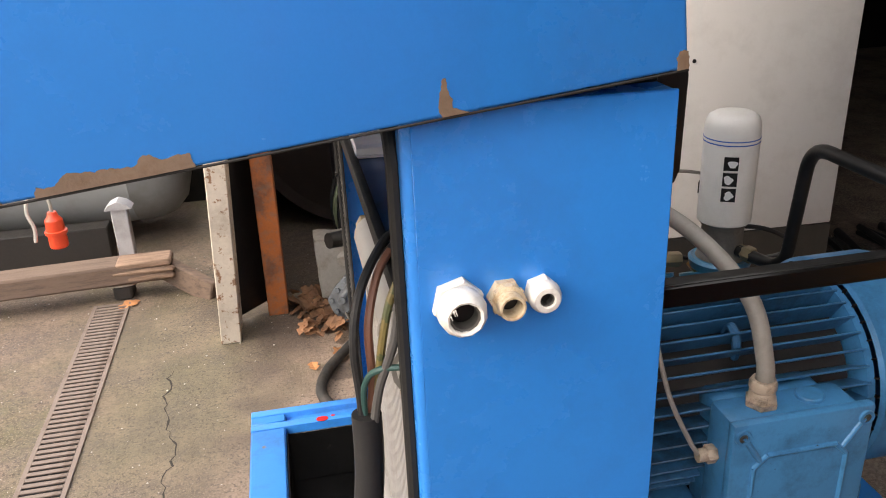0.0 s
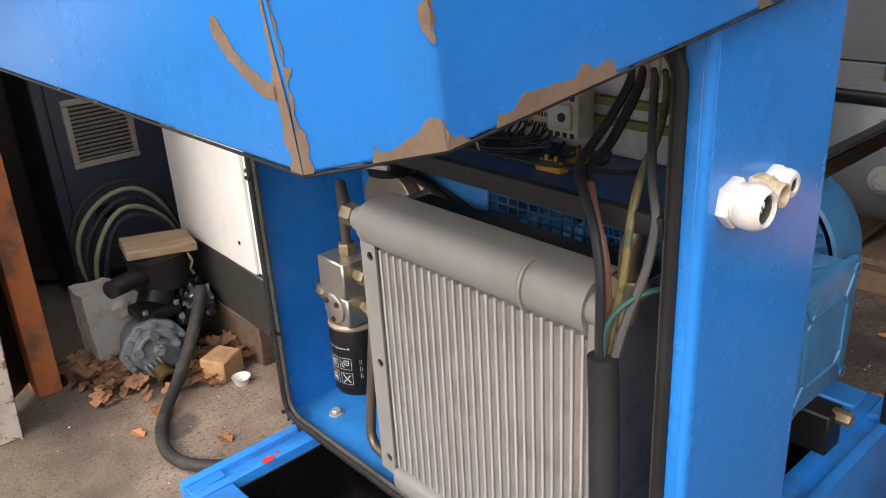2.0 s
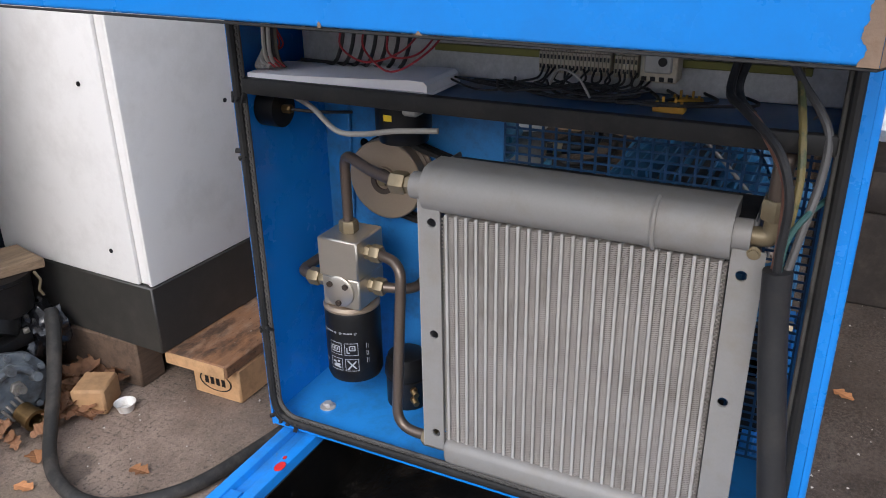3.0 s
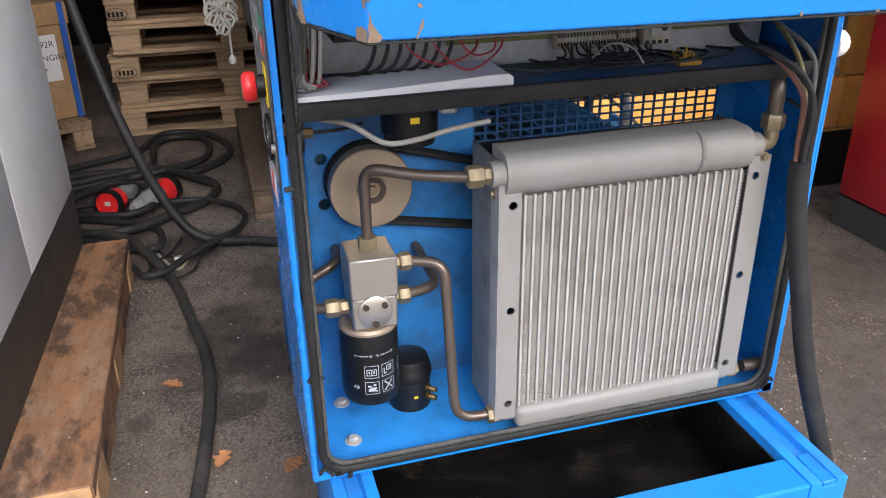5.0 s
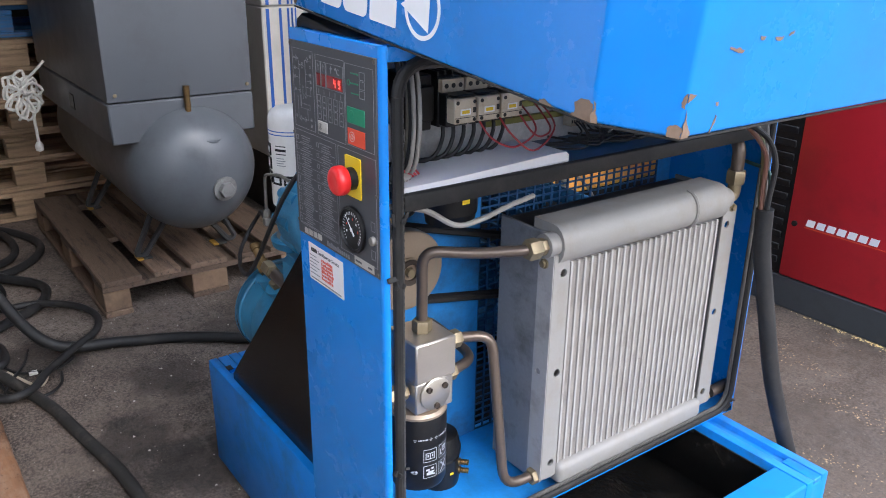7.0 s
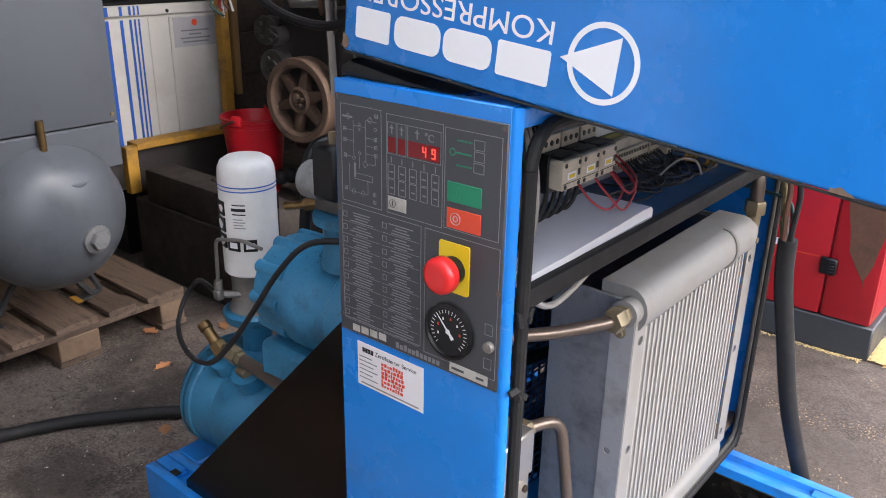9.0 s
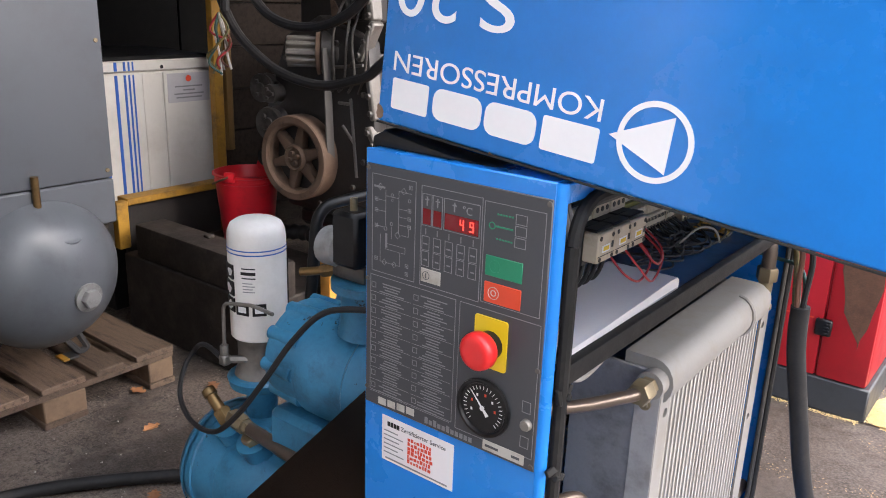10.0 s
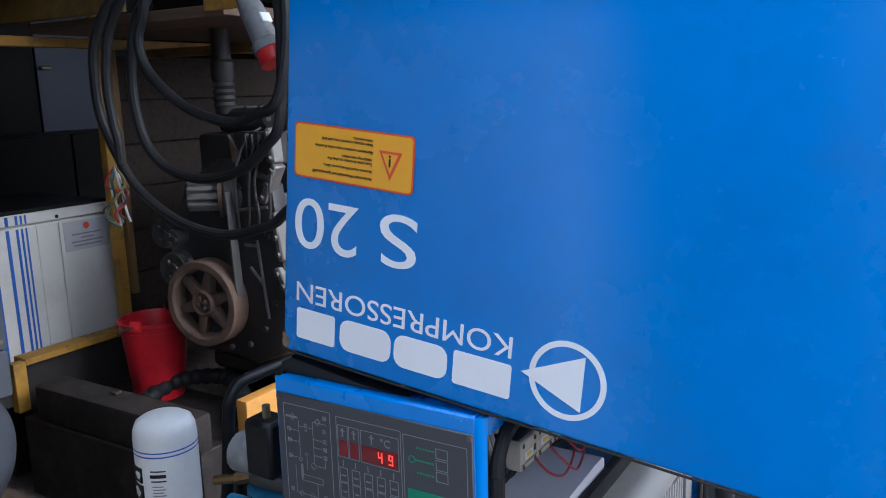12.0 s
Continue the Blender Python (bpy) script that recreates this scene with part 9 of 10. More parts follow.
def beams():
    b = bbox((1.79, 0.13, 0.0), (2.66, 0.64, 0.318), 0.006)
    single("steel_beam", b, "girder", "black oily steel girder lying under the engine", "steel beam", "steel girders")
    b = bbox((1.78, 0.5, 0.319), (2.575, 0.635, 0.455), 0.012, None, 2)
    box(b, (2.2, 0.53, 0.455), (2.23, 0.56, 0.468), 0.003)
    single("steel_beam", b, "girder", "black oily steel girder lying under the engine", "steel beam", "steel girders")
    t = thing("yellow_rack", (2.72, 0.3, 0.0), "worn yellow angle iron rack with posts and shelf beams", "rack")
    part("edge_beam", bbox((2.665, 0.13, 0.505), (2.745, 0.6, 0.533), 0.003), "yellow_paint", t)
    part("edge_beam", bbox((2.665, 0.6, 0.33), (2.705, 0.65, 0.525), 0.003), "yellow_paint", t)
    part("kick_plate", bbox((2.7, 0.13, 0.3), (2.712, 0.6, 0.505), 0.002), "iron", t, "dark plate below the edge beam")
    part("post", bbox((2.7, 0.08, 0.0), (2.74, 0.125, 2.4), 0.003), "yellow_paint", t)
    part("post", bbox((2.7, 0.03, 0.66), (2.73, 0.065, 2.4), 0.003), "yellow_wood", t)
    part("shelf_beam", bbox((2.66, -0.9, 1.695), (2.7, 1.2, 1.733), 0.003), "yellow_paint", t)
    part("shelf_board", bbox((2.3, -0.9, 1.95), (2.7, 1.2, 1.97), 0.003), "iron", t)
    part("shelf_beam", bbox((2.08, 0.44, 1.778), (2.95, 0.48, 1.96), 0.004), "yellow_grimy", t)
    part("shelf_beam", bbox((1.7, -0.05, 1.655), (2.66, -0.01, 1.69), 0.003), "yellow_grimy", t)
    part("shelf_board", bbox((1.65, -0.9, 1.74), (2.66, 0.43, 1.775), 0.003), "old_wood", t)
    # dark cupboards at the back of the shed
    t = thing("cupboard", (4.7, -0.7, 0), "dark steel cupboard with a blue door and grey lower doors", "cupboard")
    part("body", bbox((4.52, -1.7, 0.0), (4.95, -0.1, 2.3), 0.006), "dimmed_grey", t)
    part("door", bbox((4.5, -1.25, 1.3), (4.52, -0.76, 2.25), 0.005), "dimmed_blue", t, "blue door, its colour darkened for the low light")
    part("door", bbox((4.5, -0.75, 1.3), (4.52, -0.12, 2.25), 0.005), "dimmed_grey", t)
    part("door", bbox((4.5, -1.25, 0.1), (4.52, -0.95, 1.28), 0.005), "dimmed_grey", t)
    part("door", bbox((4.5, -0.94, 0.1), (4.52, -0.12, 1.28), 0.005), "dimmed_grey", t)
    h = part("handle", rod(bmesh.new(), (4.5, -0.79, 1.69), (4.46, -0.79, 1.69), 0.012, 12), "steel", t)
    part("lever", bbox((4.45, -0.83, 1.68), (4.465, -0.76, 1.7), 0.004), "steel", h)


# cupboard grey and blue, both darkened to hold the low light back there
M["dimmed_grey"] = surface("dimmed_grey_lacquer", (0.009, 0.0088, 0.0085), 0.6, var=0.25, scale=4, bump=0.06, dirt=(0.016, 0.014, 0.012), dirt_amt=0.6, spec=0.2)
M["dimmed_blue"] = surface("dimmed_blue_lacquer", (0.003, 0.0085, 0.042), 0.4, var=0.08, scale=6, bump=0.05)
M["yellow_wood"] = surface("ochre_stained_wood", (0.23, 0.13, 0.04), 0.75, var=0.3, scale=8, grain=70, bump=0.4, stretch=(4, 4, 0.6), dirt=(0.05, 0.035, 0.02), dirt_amt=0.7, dirt_scale=6)
M["yellow_grimy"] = surface("grimy_yellow_paint", (0.2, 0.115, 0.025), 0.6, var=0.25, scale=8, grain=110, bump=0.3, dirt=(0.035, 0.026, 0.018), dirt_amt=0.9, dirt_scale=5)
beams()


def bucket():
    t = thing("bucket", (2.37, 0.235, 0.319), "red plastic bucket with a wire handle on a steel girder", "bucket")
    m = Matrix.Translation((2.37, 0.235, 0.319))
    part("pail", lathe(bmesh.new(), [(0.0, 0), (0.093, 0), (0.098, 0.008), (0.127, 0.285), (0.131, 0.287), (0.131, 0.296), (0.128, 0.298), (0.129, 0.312), (0.138, 0.316), (0.138, 0.323), (0.129, 0.325), (0.124, 0.31), (0.092, 0.012), (0, 0.012)], m, 44), "bucket_red", t)
    for a in (112, 292):
        c = Vector((2.37 + 0.133 * math.cos(radians(a)), 0.235 + 0.133 * math.sin(radians(a)), 0.64))
        part("lug", bbox((-0.022, -0.01, -0.02), (0.022, 0.012, 0.022), 0.008, Matrix.Translation(c) @ Matrix.Rotation(radians(a - 90), 4, "Z"), 2), "bucket_red", t)
    ca, sa = math.cos(radians(112)), math.sin(radians(112))
    pts = []
    for k in range(17):
        f = math.pi * k / 16
        along, drop = 0.145 * math.cos(f), 0.15 * math.sin(f)
        pts.append((2.37 + along * ca + drop * 0.88 * sa, 0.235 + along * sa - drop * 0.88 * ca, 0.645 - 0.06 * math.sin(f)))
    part("handle", tube(bmesh.new(), pts, 0.0045, 6), "rusty_iron", t)


M["bucket_red"] = surface("bright_red_plastic", (0.74, 0.018, 0.03), 0.38, var=0.05, scale=14, bump=0.03, dirt=(0.3, 0.02, 0.02), dirt_amt=0.4, dirt_scale=12)
bucket()


def engine():
    t = thing("diesel_engine", (1.95, -0.2, 0.3), "black oily diesel engine with belt pulleys and alternator on girders", "engine")
    part("block", bbox((1.72, -0.75, 0.52), (2.2, 0.18, 1.16), 0.03, None, 2), "iron", t)
    part("head", bbox((1.7, -0.72, 1.16), (2.16, 0.12, 1.36), 0.02, None, 2), "iron", t)
    part("rocker_cover", bbox((1.72, -0.68, 1.36), (2.1, 0.08, 1.45), 0.03, None, 3), "iron", t)
    for k in range(5):
        part("cover_rib", bbox((1.74 + 0.07 * k, -0.66, 1.448), (1.76 + 0.07 * k, 0.06, 1.46), 0.004), "iron", t)
    b = prism(bmesh.new(), [(2.16, 0.6), (2.22, 0.92), (2.1, 1.2), (1.92, 1.28), (1.68, 1.2), (1.64, 0.86), (1.66, 0.6), (1.8, 0.54)], "y", 0.18, 0.245, None, 0.012)
    part("timing_cover", b, "iron", t, "black timing cover")
    rnd = random.Random(8)
    for k in range(16):
        a = 2 * math.pi * k / 16
        p = Vector((1.92 + 0.245 * math.cos(a), 0.245, 0.9 + 0.31 * math.sin(a)))
        part("bolt", hexnut(bmesh.new(), p, p + Vector((0, 0.012, 0)), 0.011), "cast_dark", t)
    # cast ribs on the cover
    for x0, z0, x1, z1 in ((1.76, 1.0, 1.73, 0.72), (1.82, 0.98, 1.76, 0.98), (1.8, 0.9, 1.74, 0.84), (1.86, 1.1, 1.7, 1.12)):
        part("cover_rib", rod(bmesh.new(), (x0, 0.247, z0), (x1, 0.247, z1), 0.006, 8), "cast", t)
    # bare metal brackets at the side
    for x, z, a, l in ((1.655, 1.02, 0.15, 0.17), (1.635, 0.85, 0.5, 0.14), (1.68, 1.2, -0.5, 0.15), (1.66, 1.33, 0.1, 0.12)):
        mm = Matrix.Translation((x, 0.24, z)) @ Matrix.Rotation(a, 4, "Y")
        part("flange", bbox((-0.013, -0.03, -l / 2), (0.013, 0.025, l / 2), 0.006, mm), "cast", t, "bare aluminium flange")
        for dz in (-0.35, 0.0, 0.35):
            p, q = mm @ Vector((0, 0.024, dz * l)), mm @ Vector((0, 0.036, dz * l))
            part("bolt", hexnut(bmesh.new(), p, q, 0.01), "cast_dark", t)
    m = aim((1.985, 0.255, 0.765), (-0.1, 1, 0))
    b = lathe(bmesh.new(), [(0.152, 0), (0.158, 0.004), (0.158, 0.075), (0.154, 0.08), (0.132, 0.08), (0.122, 0.072), (0.12, 0.02), (0.152, 0)], m, 56, closed=False)
    part("crank_pulley", b, "rusty_iron", t, "rusty six-spoked crank pulley")
    part("web", lathe(bmesh.new(), [(0.121, 0.014), (0.121, 0.024), (0.0, 0.024)], m, 40), "iron", t)
    for k in range(6):
        a = 2 * math.pi * k / 6 + 0.3
        b = prism(bmesh.new(), [(0.03, -0.024), (0.122, -0.014), (0.122, 0.014), (0.03, 0.024)], "z", 0.024, 0.06, m @ Matrix.Rotation(a, 4, "Z"), 0.006)
        part("spoke", b, "rusty_iron", t)
    part("hub", lathe(bmesh.new(), [(0.05, 0.02), (0.05, 0.066), (0.042, 0.074), (0.036, 0.064), (0, 0.064)], m, 32), "rusty_iron", t)
    for k in range(4):
        a = math.pi / 2 * k + 0.4
        part("bolt", hexnut(bmesh.new(), m @ Vector((0.018 * math.cos(a), 0.018 * math.sin(a), 0.06)), m @ Vector((0.018 * math.cos(a), 0.018 * math.sin(a), 0.078)), 0.01), "rusty_iron", t)
    for x, z, r, d, mat in ((2.2, 1.0, 0.052, 0.05, "cast_dark"), (2.14, 0.985, 0.034, 0.06, "cast_dark"), (2.15, 0.87, 0.062, 0.06, "cast_dark"), (2.17, 0.74, 0.032, 0.05, "iron")):
        mm = aim((x, 0.245, z), (-0.1, 1, 0))
        part("idler_pulley", lathe(bmesh.new(), [(r * 0.8, -0.06), (r, 0), (r * 1.05, 0.003), (r * 0.9, d * 0.4), (r * 1.05, d * 0.8), (r, d), (r * 0.7, d * 0.92), (r * 0.4, d * 0.92), (r * 0.35, d), (0, d)], mm, 28), mat, t)
        for k in range(3):
            a = 2.1 * k
            p = mm @ Vector((r * 0.55 * math.cos(a), r * 0.55 * math.sin(a), d * 0.9))
            part("bolt", hexnut(bmesh.new(), p, p + Vector((0, 0.01, 0)), 0.008), "cast_dark", t)
    part("hose_stub", lathe(bmesh.new(), [(0.034, 0), (0.034, 0.06), (0.026, 0.06), (0.026, 0.01)], aim((2.19, 0.235, 0.735), (-0.1, 1, 0)), 20), "cable", t)
    # alternator with its pulley
    mm = aim((1.915, 0.215, 1.15), (0.75, 0.65, 0))
    part("alternator", lathe(bmesh.new(), [(0.065, -0.09), (0.085, -0.08), (0.088, -0.01), (0.085, 0.01), (0.07, 0.015)], mm, 32), "cast_dark", t, "grey alternator")
    part("pulley_drum", lathe(bmesh.new(), [(0.07, 0.013), (0.082, 0.017), (0.082, 0.03), (0.062, 0.034)], mm, 32), "rusty_iron", t)
    for k in range(10):
        a = 2 * math.pi * k / 10
        part("rib", bbox((0.03, -0.009, 0.022), (0.056, 0.009, 0.14), 0.004, mm @ Matrix.Rotation(a, 4, "Z")), "cast", t)
    part("nose", lathe(bmesh.new(), [(0.036, 0.02), (0.036, 0.138), (0.02, 0.145), (0, 0.145)], mm, 20), "cast", t)
    # finned bracket and lifting lug on top
    part("side_bracket", bbox((1.675, 0.15, 1.262), (1.885, 0.205, 1.372), 0.006), "iron", t)
    for k in range(5):
        part("bracket_rib", bbox((1.685 + 0.03 * k, 0.2, 1.27), (1.693 + 0.03 * k, 0.222, 1.368), 0.002), "cast_dark", t)
    part("lifting_lug", lathe(bmesh.new(), [(0.012, -0.012), (0.03, -0.012), (0.03, 0.012), (0.012, 0.012), (0.012, -0.012)], aim((1.7, 0.2, 1.42), (0, 1, 0)), 20, closed=False), "cast", t)
    part("lug_foot", bbox((1.68, 0.19, 1.36), (1.72, 0.21, 1.4), 0.004), "cast", t)
    part("gusset", prism(bmesh.new(), [(1.9, 1.36), (1.885, 1.25), (1.82, 1.25)], "y", 0.2, 0.212), "rusty_iron", t)
    b = bmesh.new()
    prism(b, [(1.853, 1.17), (1.847, 1.17), (1.826, 0.78), (1.832, 0.78)], "y", 0.262, 0.297)
    part("belt", b, "belt_grey", t, "worn grey flat belt")
    part("exhaust_stub", lathe(bmesh.new(), [(0.035, -0.02)] + [(0.037 + 0.006 * (k % 2), 0.012 * k) for k in range(9)] + [(0.044, 0.115), (0.044, 0.17), (0.036, 0.18), (0.036, 0.4)], Matrix.Translation((2.06, 0.06, 1.45)), 20), "iron", t, "dark corrugated exhaust stub")
    part("sump", bbox((1.78, -0.7, 0.45), (2.14, 0.16, 0.53), 0.02), "iron", t)
    # fuel lines across the front
    for k in range(4):
        x = 1.7 + 0.05 * k
        part("fuel_line", tube(bmesh.new(), smooth_path([(x, 0.1, 1.38), (x - 0.02, 0.2, 1.34), (x - 0.05 + rnd.uniform(0, 0.03), 0.27, 1.22), (x - 0.03, 0.27, 1.1 - 0.02 * k), (x + 0.02, 0.25, 1.02)], 6), 0.005, 8), "cast_dark", t)
    for x in (1.76, 2.08):
        part("mount", bbox((x, -0.6, 0.0), (x + 0.06, 0.1, 0.46), 0.006), "iron", t)
    pts = [(2.3, 0.37, 0.35), (2.28, 0.25, 0.385), (2.18, 0.18, 0.41), (2.06, 0.15, 0.41), (1.93, 0.21, 0.385), (1.87, 0.31, 0.352)]
    n_rib = 90
    single("coolant_hose", tube(bmesh.new(), smooth_path(pts, 18), lambda f: 0.031 + 0.003 * math.sin(f * n_rib), 12), "cable", "old black corrugated hose lying under the engine", "hose")


M["belt_grey"] = surface("worn_belt", (0.12, 0.11, 0.1), 0.7, var=0.15, bump=0.1)
engine()


def hanging_cables():
    y = 0.52
    for pts in ([(1.9, 2.29), (1.98, 1.98), (2.032, 1.824), (2.077, 1.775), (2.135, 1.69), (2.156, 1.601), (2.152, 1.453), (2.095, 1.323), (2.012, 1.213), (1.885, 1.135), (1.758, 1.093), (1.61, 1.078), (1.489, 1.1), (1.379, 1.146), (1.27, 1.3), (1.3, 1.8), (1.5, 2.29)],
                [(1.8, 2.29), (1.9, 1.95), (1.967, 1.817), (2.018, 1.753), (2.061, 1.668), (2.081, 1.544), (2.073, 1.426), (2.06, 1.362), (2.06, 1.287)],
                [(1.68, 2.29), (1.76, 1.95), (1.832, 1.806), (1.891, 1.744), (1.927, 1.644), (1.941, 1.506), (1.915, 1.373), (1.846, 1.294), (1.735, 1.256), (1.612, 1.255), (1.491, 1.289), (1.396, 1.353), (1.329, 1.448), (1.32, 1.8), (1.45, 2.29)],
                [(1.72, 2.29), (1.8, 1.95), (1.845, 1.756), (1.878, 1.675), (1.851, 1.589), (1.765, 1.511), (1.65, 1.451), (1.512, 1.422), (1.421, 1.441), (1.315, 1.502), (1.28, 1.8), (1.4, 2.29)]):
        y += 0.012
        single("hanging_cable", tube(bmesh.new(), smooth_path([(x, y + 0.004 * math.sin(9 * z), z) for x, z in pts], 9), 0.0158, 10), "cable", "thick black rubber cable hanging in loops from the rack", "cable", "hanging cables")
    rnd = random.Random(6)
    for k, mat in enumerate(("red_wire", "earth", "grey_cable", "green_core", "white_plastic", "copper_brown", "earth", "white_plastic")):
        pts = [(2.06, y, 1.28)]
        for j in range(4):
            pts.append((2.06 + rnd.uniform(-0.045, 0.045), y + rnd.uniform(-0.03, 0.03), 1.22 - 0.045 * j + rnd.uniform(-0.015, 0.015)))
        single("stripped_core", tube(bmesh.new(), smooth_path(pts, 5), 0.004, 6), mat, "stripped cable core hanging down", "wire", "stripped cable cores")
    t = thing("grey_coupler", (1.4, 0.52, 1.6), "grey industrial cable coupler with a red mouth hanging beside the rack", "plug")
    m = aim((1.447, 0.52, 1.735), (-0.075, 0.0, -0.14))
    part("shell", lathe(bmesh.new(), [(0.02, -0.1), (0.028, -0.05), (0.036, 0), (0.038, 0.1), (0.046, 0.105), (0.046, 0.13)], m, 20), "plug_grey", t)
    part("band", bbox((-0.02, 0.03, 0.03), (0.02, 0.0385, 0.06), 0.002, m), "white_ink", t)
    part("mouth", lathe(bmesh.new(), [(0.042, 0.128), (0.042, 0.17), (0.034, 0.17)], m, 20), "red", t)
    part("lead", tube(bmesh.new(), smooth_path([m @ Vector((0, 0, -0.1)), (1.5, 0.52, 1.95), (1.6, 0.52, 2.3)], 6), 0.018, 10), "cable", t)
    single("yellow_bracket", bbox((1.515, 0.5, 1.745), (1.65, 0.51, 1.86), 0.003), "yellow_paint", "worn yellow steel bracket at the rack", "bracket")
    single("cable_rail", bbox((1.2, 0.49, 2.29), (2.3, 0.62, 2.34), 0.004), "iron", "black steel rail that carries hanging cables", "rail")
    for x in (1.22, 2.24):
        single("rail_hanger", bbox((x, 0.54, 2.341), (x + 0.04, 0.57, 2.3995), 0.002), "iron", "black flat steel hanger of the cable rail", "hanger", "rail hangers")


hanging_cables()


# ---- cables and plugs on the shed floor ----
def floor_cables():
    def lay(pts, r, label="thick black rubber cable lying on the floor"):
        single("floor_cable", tube(bmesh.new(), smooth_path(pts, 8), r, 16), "cable", label, "cable", "floor cables")
    lay([(2.3, 2.75, 1.45), (2.27, 2.5, 1.42), (2.25, 2.3, 1.3), (2.2, 2.19, 1.1), (2.12, 2.14, 0.85), (2.0, 2.05, 0.5), (1.93, 1.95, 0.22), (1.88, 1.83, 0.05), (1.83, 1.62, 0.022), (1.72, 1.4, 0.022), (1.5, 1.14, 0.022), (1.3, 1.01, 0.022), (1.14, 0.99, 0.022), (1.07, 1.12, 0.022), (1.065, 1.4, 0.022)], 0.0185, "thick black cable draped from the white machine to the floor")
    rnd = random.Random(14)
    loops = ([(2.7, 2.75), (2.96, 2.33), (3.09, 2.11), (3.35, 1.99), (3.31, 1.79), (3.06, 1.67), (2.85, 1.7), (2.7, 1.85), (2.78, 2.0), (2.81, 2.32), (2.7, 2.75)],
             [(2.5, 2.75), (2.7, 2.3), (2.78, 2.02), (2.58, 1.83), (2.45, 1.75), (2.3, 1.79), (2.19, 1.91), (2.07, 2.08), (2.08, 2.27), (2.2, 2.75)],
             [(2.3, 2.7), (2.36, 2.2), (2.29, 1.95), (2.277, 1.807), (2.181, 1.696), (2.056, 1.653), (1.933, 1.684), (1.83, 1.776), (1.721, 1.88), (1.627, 1.941), (1.614, 2.015), (1.7, 2.06), (1.95, 2.2), (2.1, 2.7)],
             [(2.2, 2.75), (2.12, 2.3), (2.0, 2.16), (1.92, 2.1), (1.9, 1.98), (2.1, 2.02), (2.3, 2.4), (2.3, 2.75)],
             [(2.4, 2.75), (2.5, 2.36), (2.78, 2.05), (3.12, 2.03), (3.25, 1.96), (3.19, 1.79), (2.9, 1.78), (2.75, 1.95), (2.6, 2.4), (2.55, 2.75)],
             [(2.4, 2.75), (2.45, 2.35), (2.6, 2.2), (2.5, 2.05), (2.3, 2.0), (2.2, 2.1), (2.25, 2.3), (2.3, 2.75)])
    for k, loop in enumerate(loops):
        lay([(x, y, 0.017 + 0.011 * (k % 3) + rnd.uniform(0, 0.006)) for x, y in loop], (0.017, 0.018, 0.0125, 0.014, 0.016, 0.014)[k])
    for k, pts in enumerate(([(1.95, 2.0), (1.86, 1.97), (1.81, 1.93), (1.79, 1.84), (1.84, 1.78)], [(1.84, 1.98), (1.72, 1.93), (1.7, 1.9), (1.78, 1.87)], [(1.86, 2.01), (1.7, 2.0), (1.62, 1.92), (1.66, 1.86), (1.74, 1.84)], [(1.95, 1.9), (1.85, 1.93), (1.76, 1.98), (1.66, 2.02)])):
        single("thin_wire", tube(bmesh.new(), smooth_path([(x, y, 0.008 + 0.004 * k) for x, y in pts], 6), 0.005, 6), "beige" if k == 1 else "cable", "thin wire lying on the floor", "wire", "floor wires")
    single("wire_tag", bbox((1.79, 1.9, 0.004), (1.81, 1.925, 0.012), 0.001), "white_plastic", "small white tag on a wire", "tag")
    for (x, y, dx, dy, up) in ((2.31, 2.17, -0.85, 0.35, 0.1), (2.4, 1.95, 0.75, -0.6, 0.05)):
        t = thing("red_coupler", (x, y, 0), "red and grey industrial plug lying among the cables", "plug", "red industrial plugs")
        m = aim((x, y, 0.06), (dx, dy, up))
        part("cap", lathe(bmesh.new(), [(0.0, 0.024), (0.04, 0.024), (0.042, 0.03), (0.047, 0.03), (0.05, 0.016), (0.052, 0), (0.05, -0.05), (0.042, -0.055)], m, 24), "red", t, "red plug face")
        part("rim", lathe(bmesh.new(), [(0.046, 0.0295), (0.056, 0.031), (0.058, 0.02), (0.058, 0.002), (0.051, -0.002)], m, 24, closed=False), "black", t)
        part("rating_plate", bbox((-0.012, -0.009, 0.0235), (0.012, 0.009, 0.025), 0, m), "grey_plastic", t)
        part("shell", lathe(bmesh.new(), [(0.043, -0.055), (0.042, -0.12), (0.034, -0.15), (0.026, -0.2), (0.02, -0.21)], m, 20), "plug_grey", t, "grey plug shell")


floor_cables()


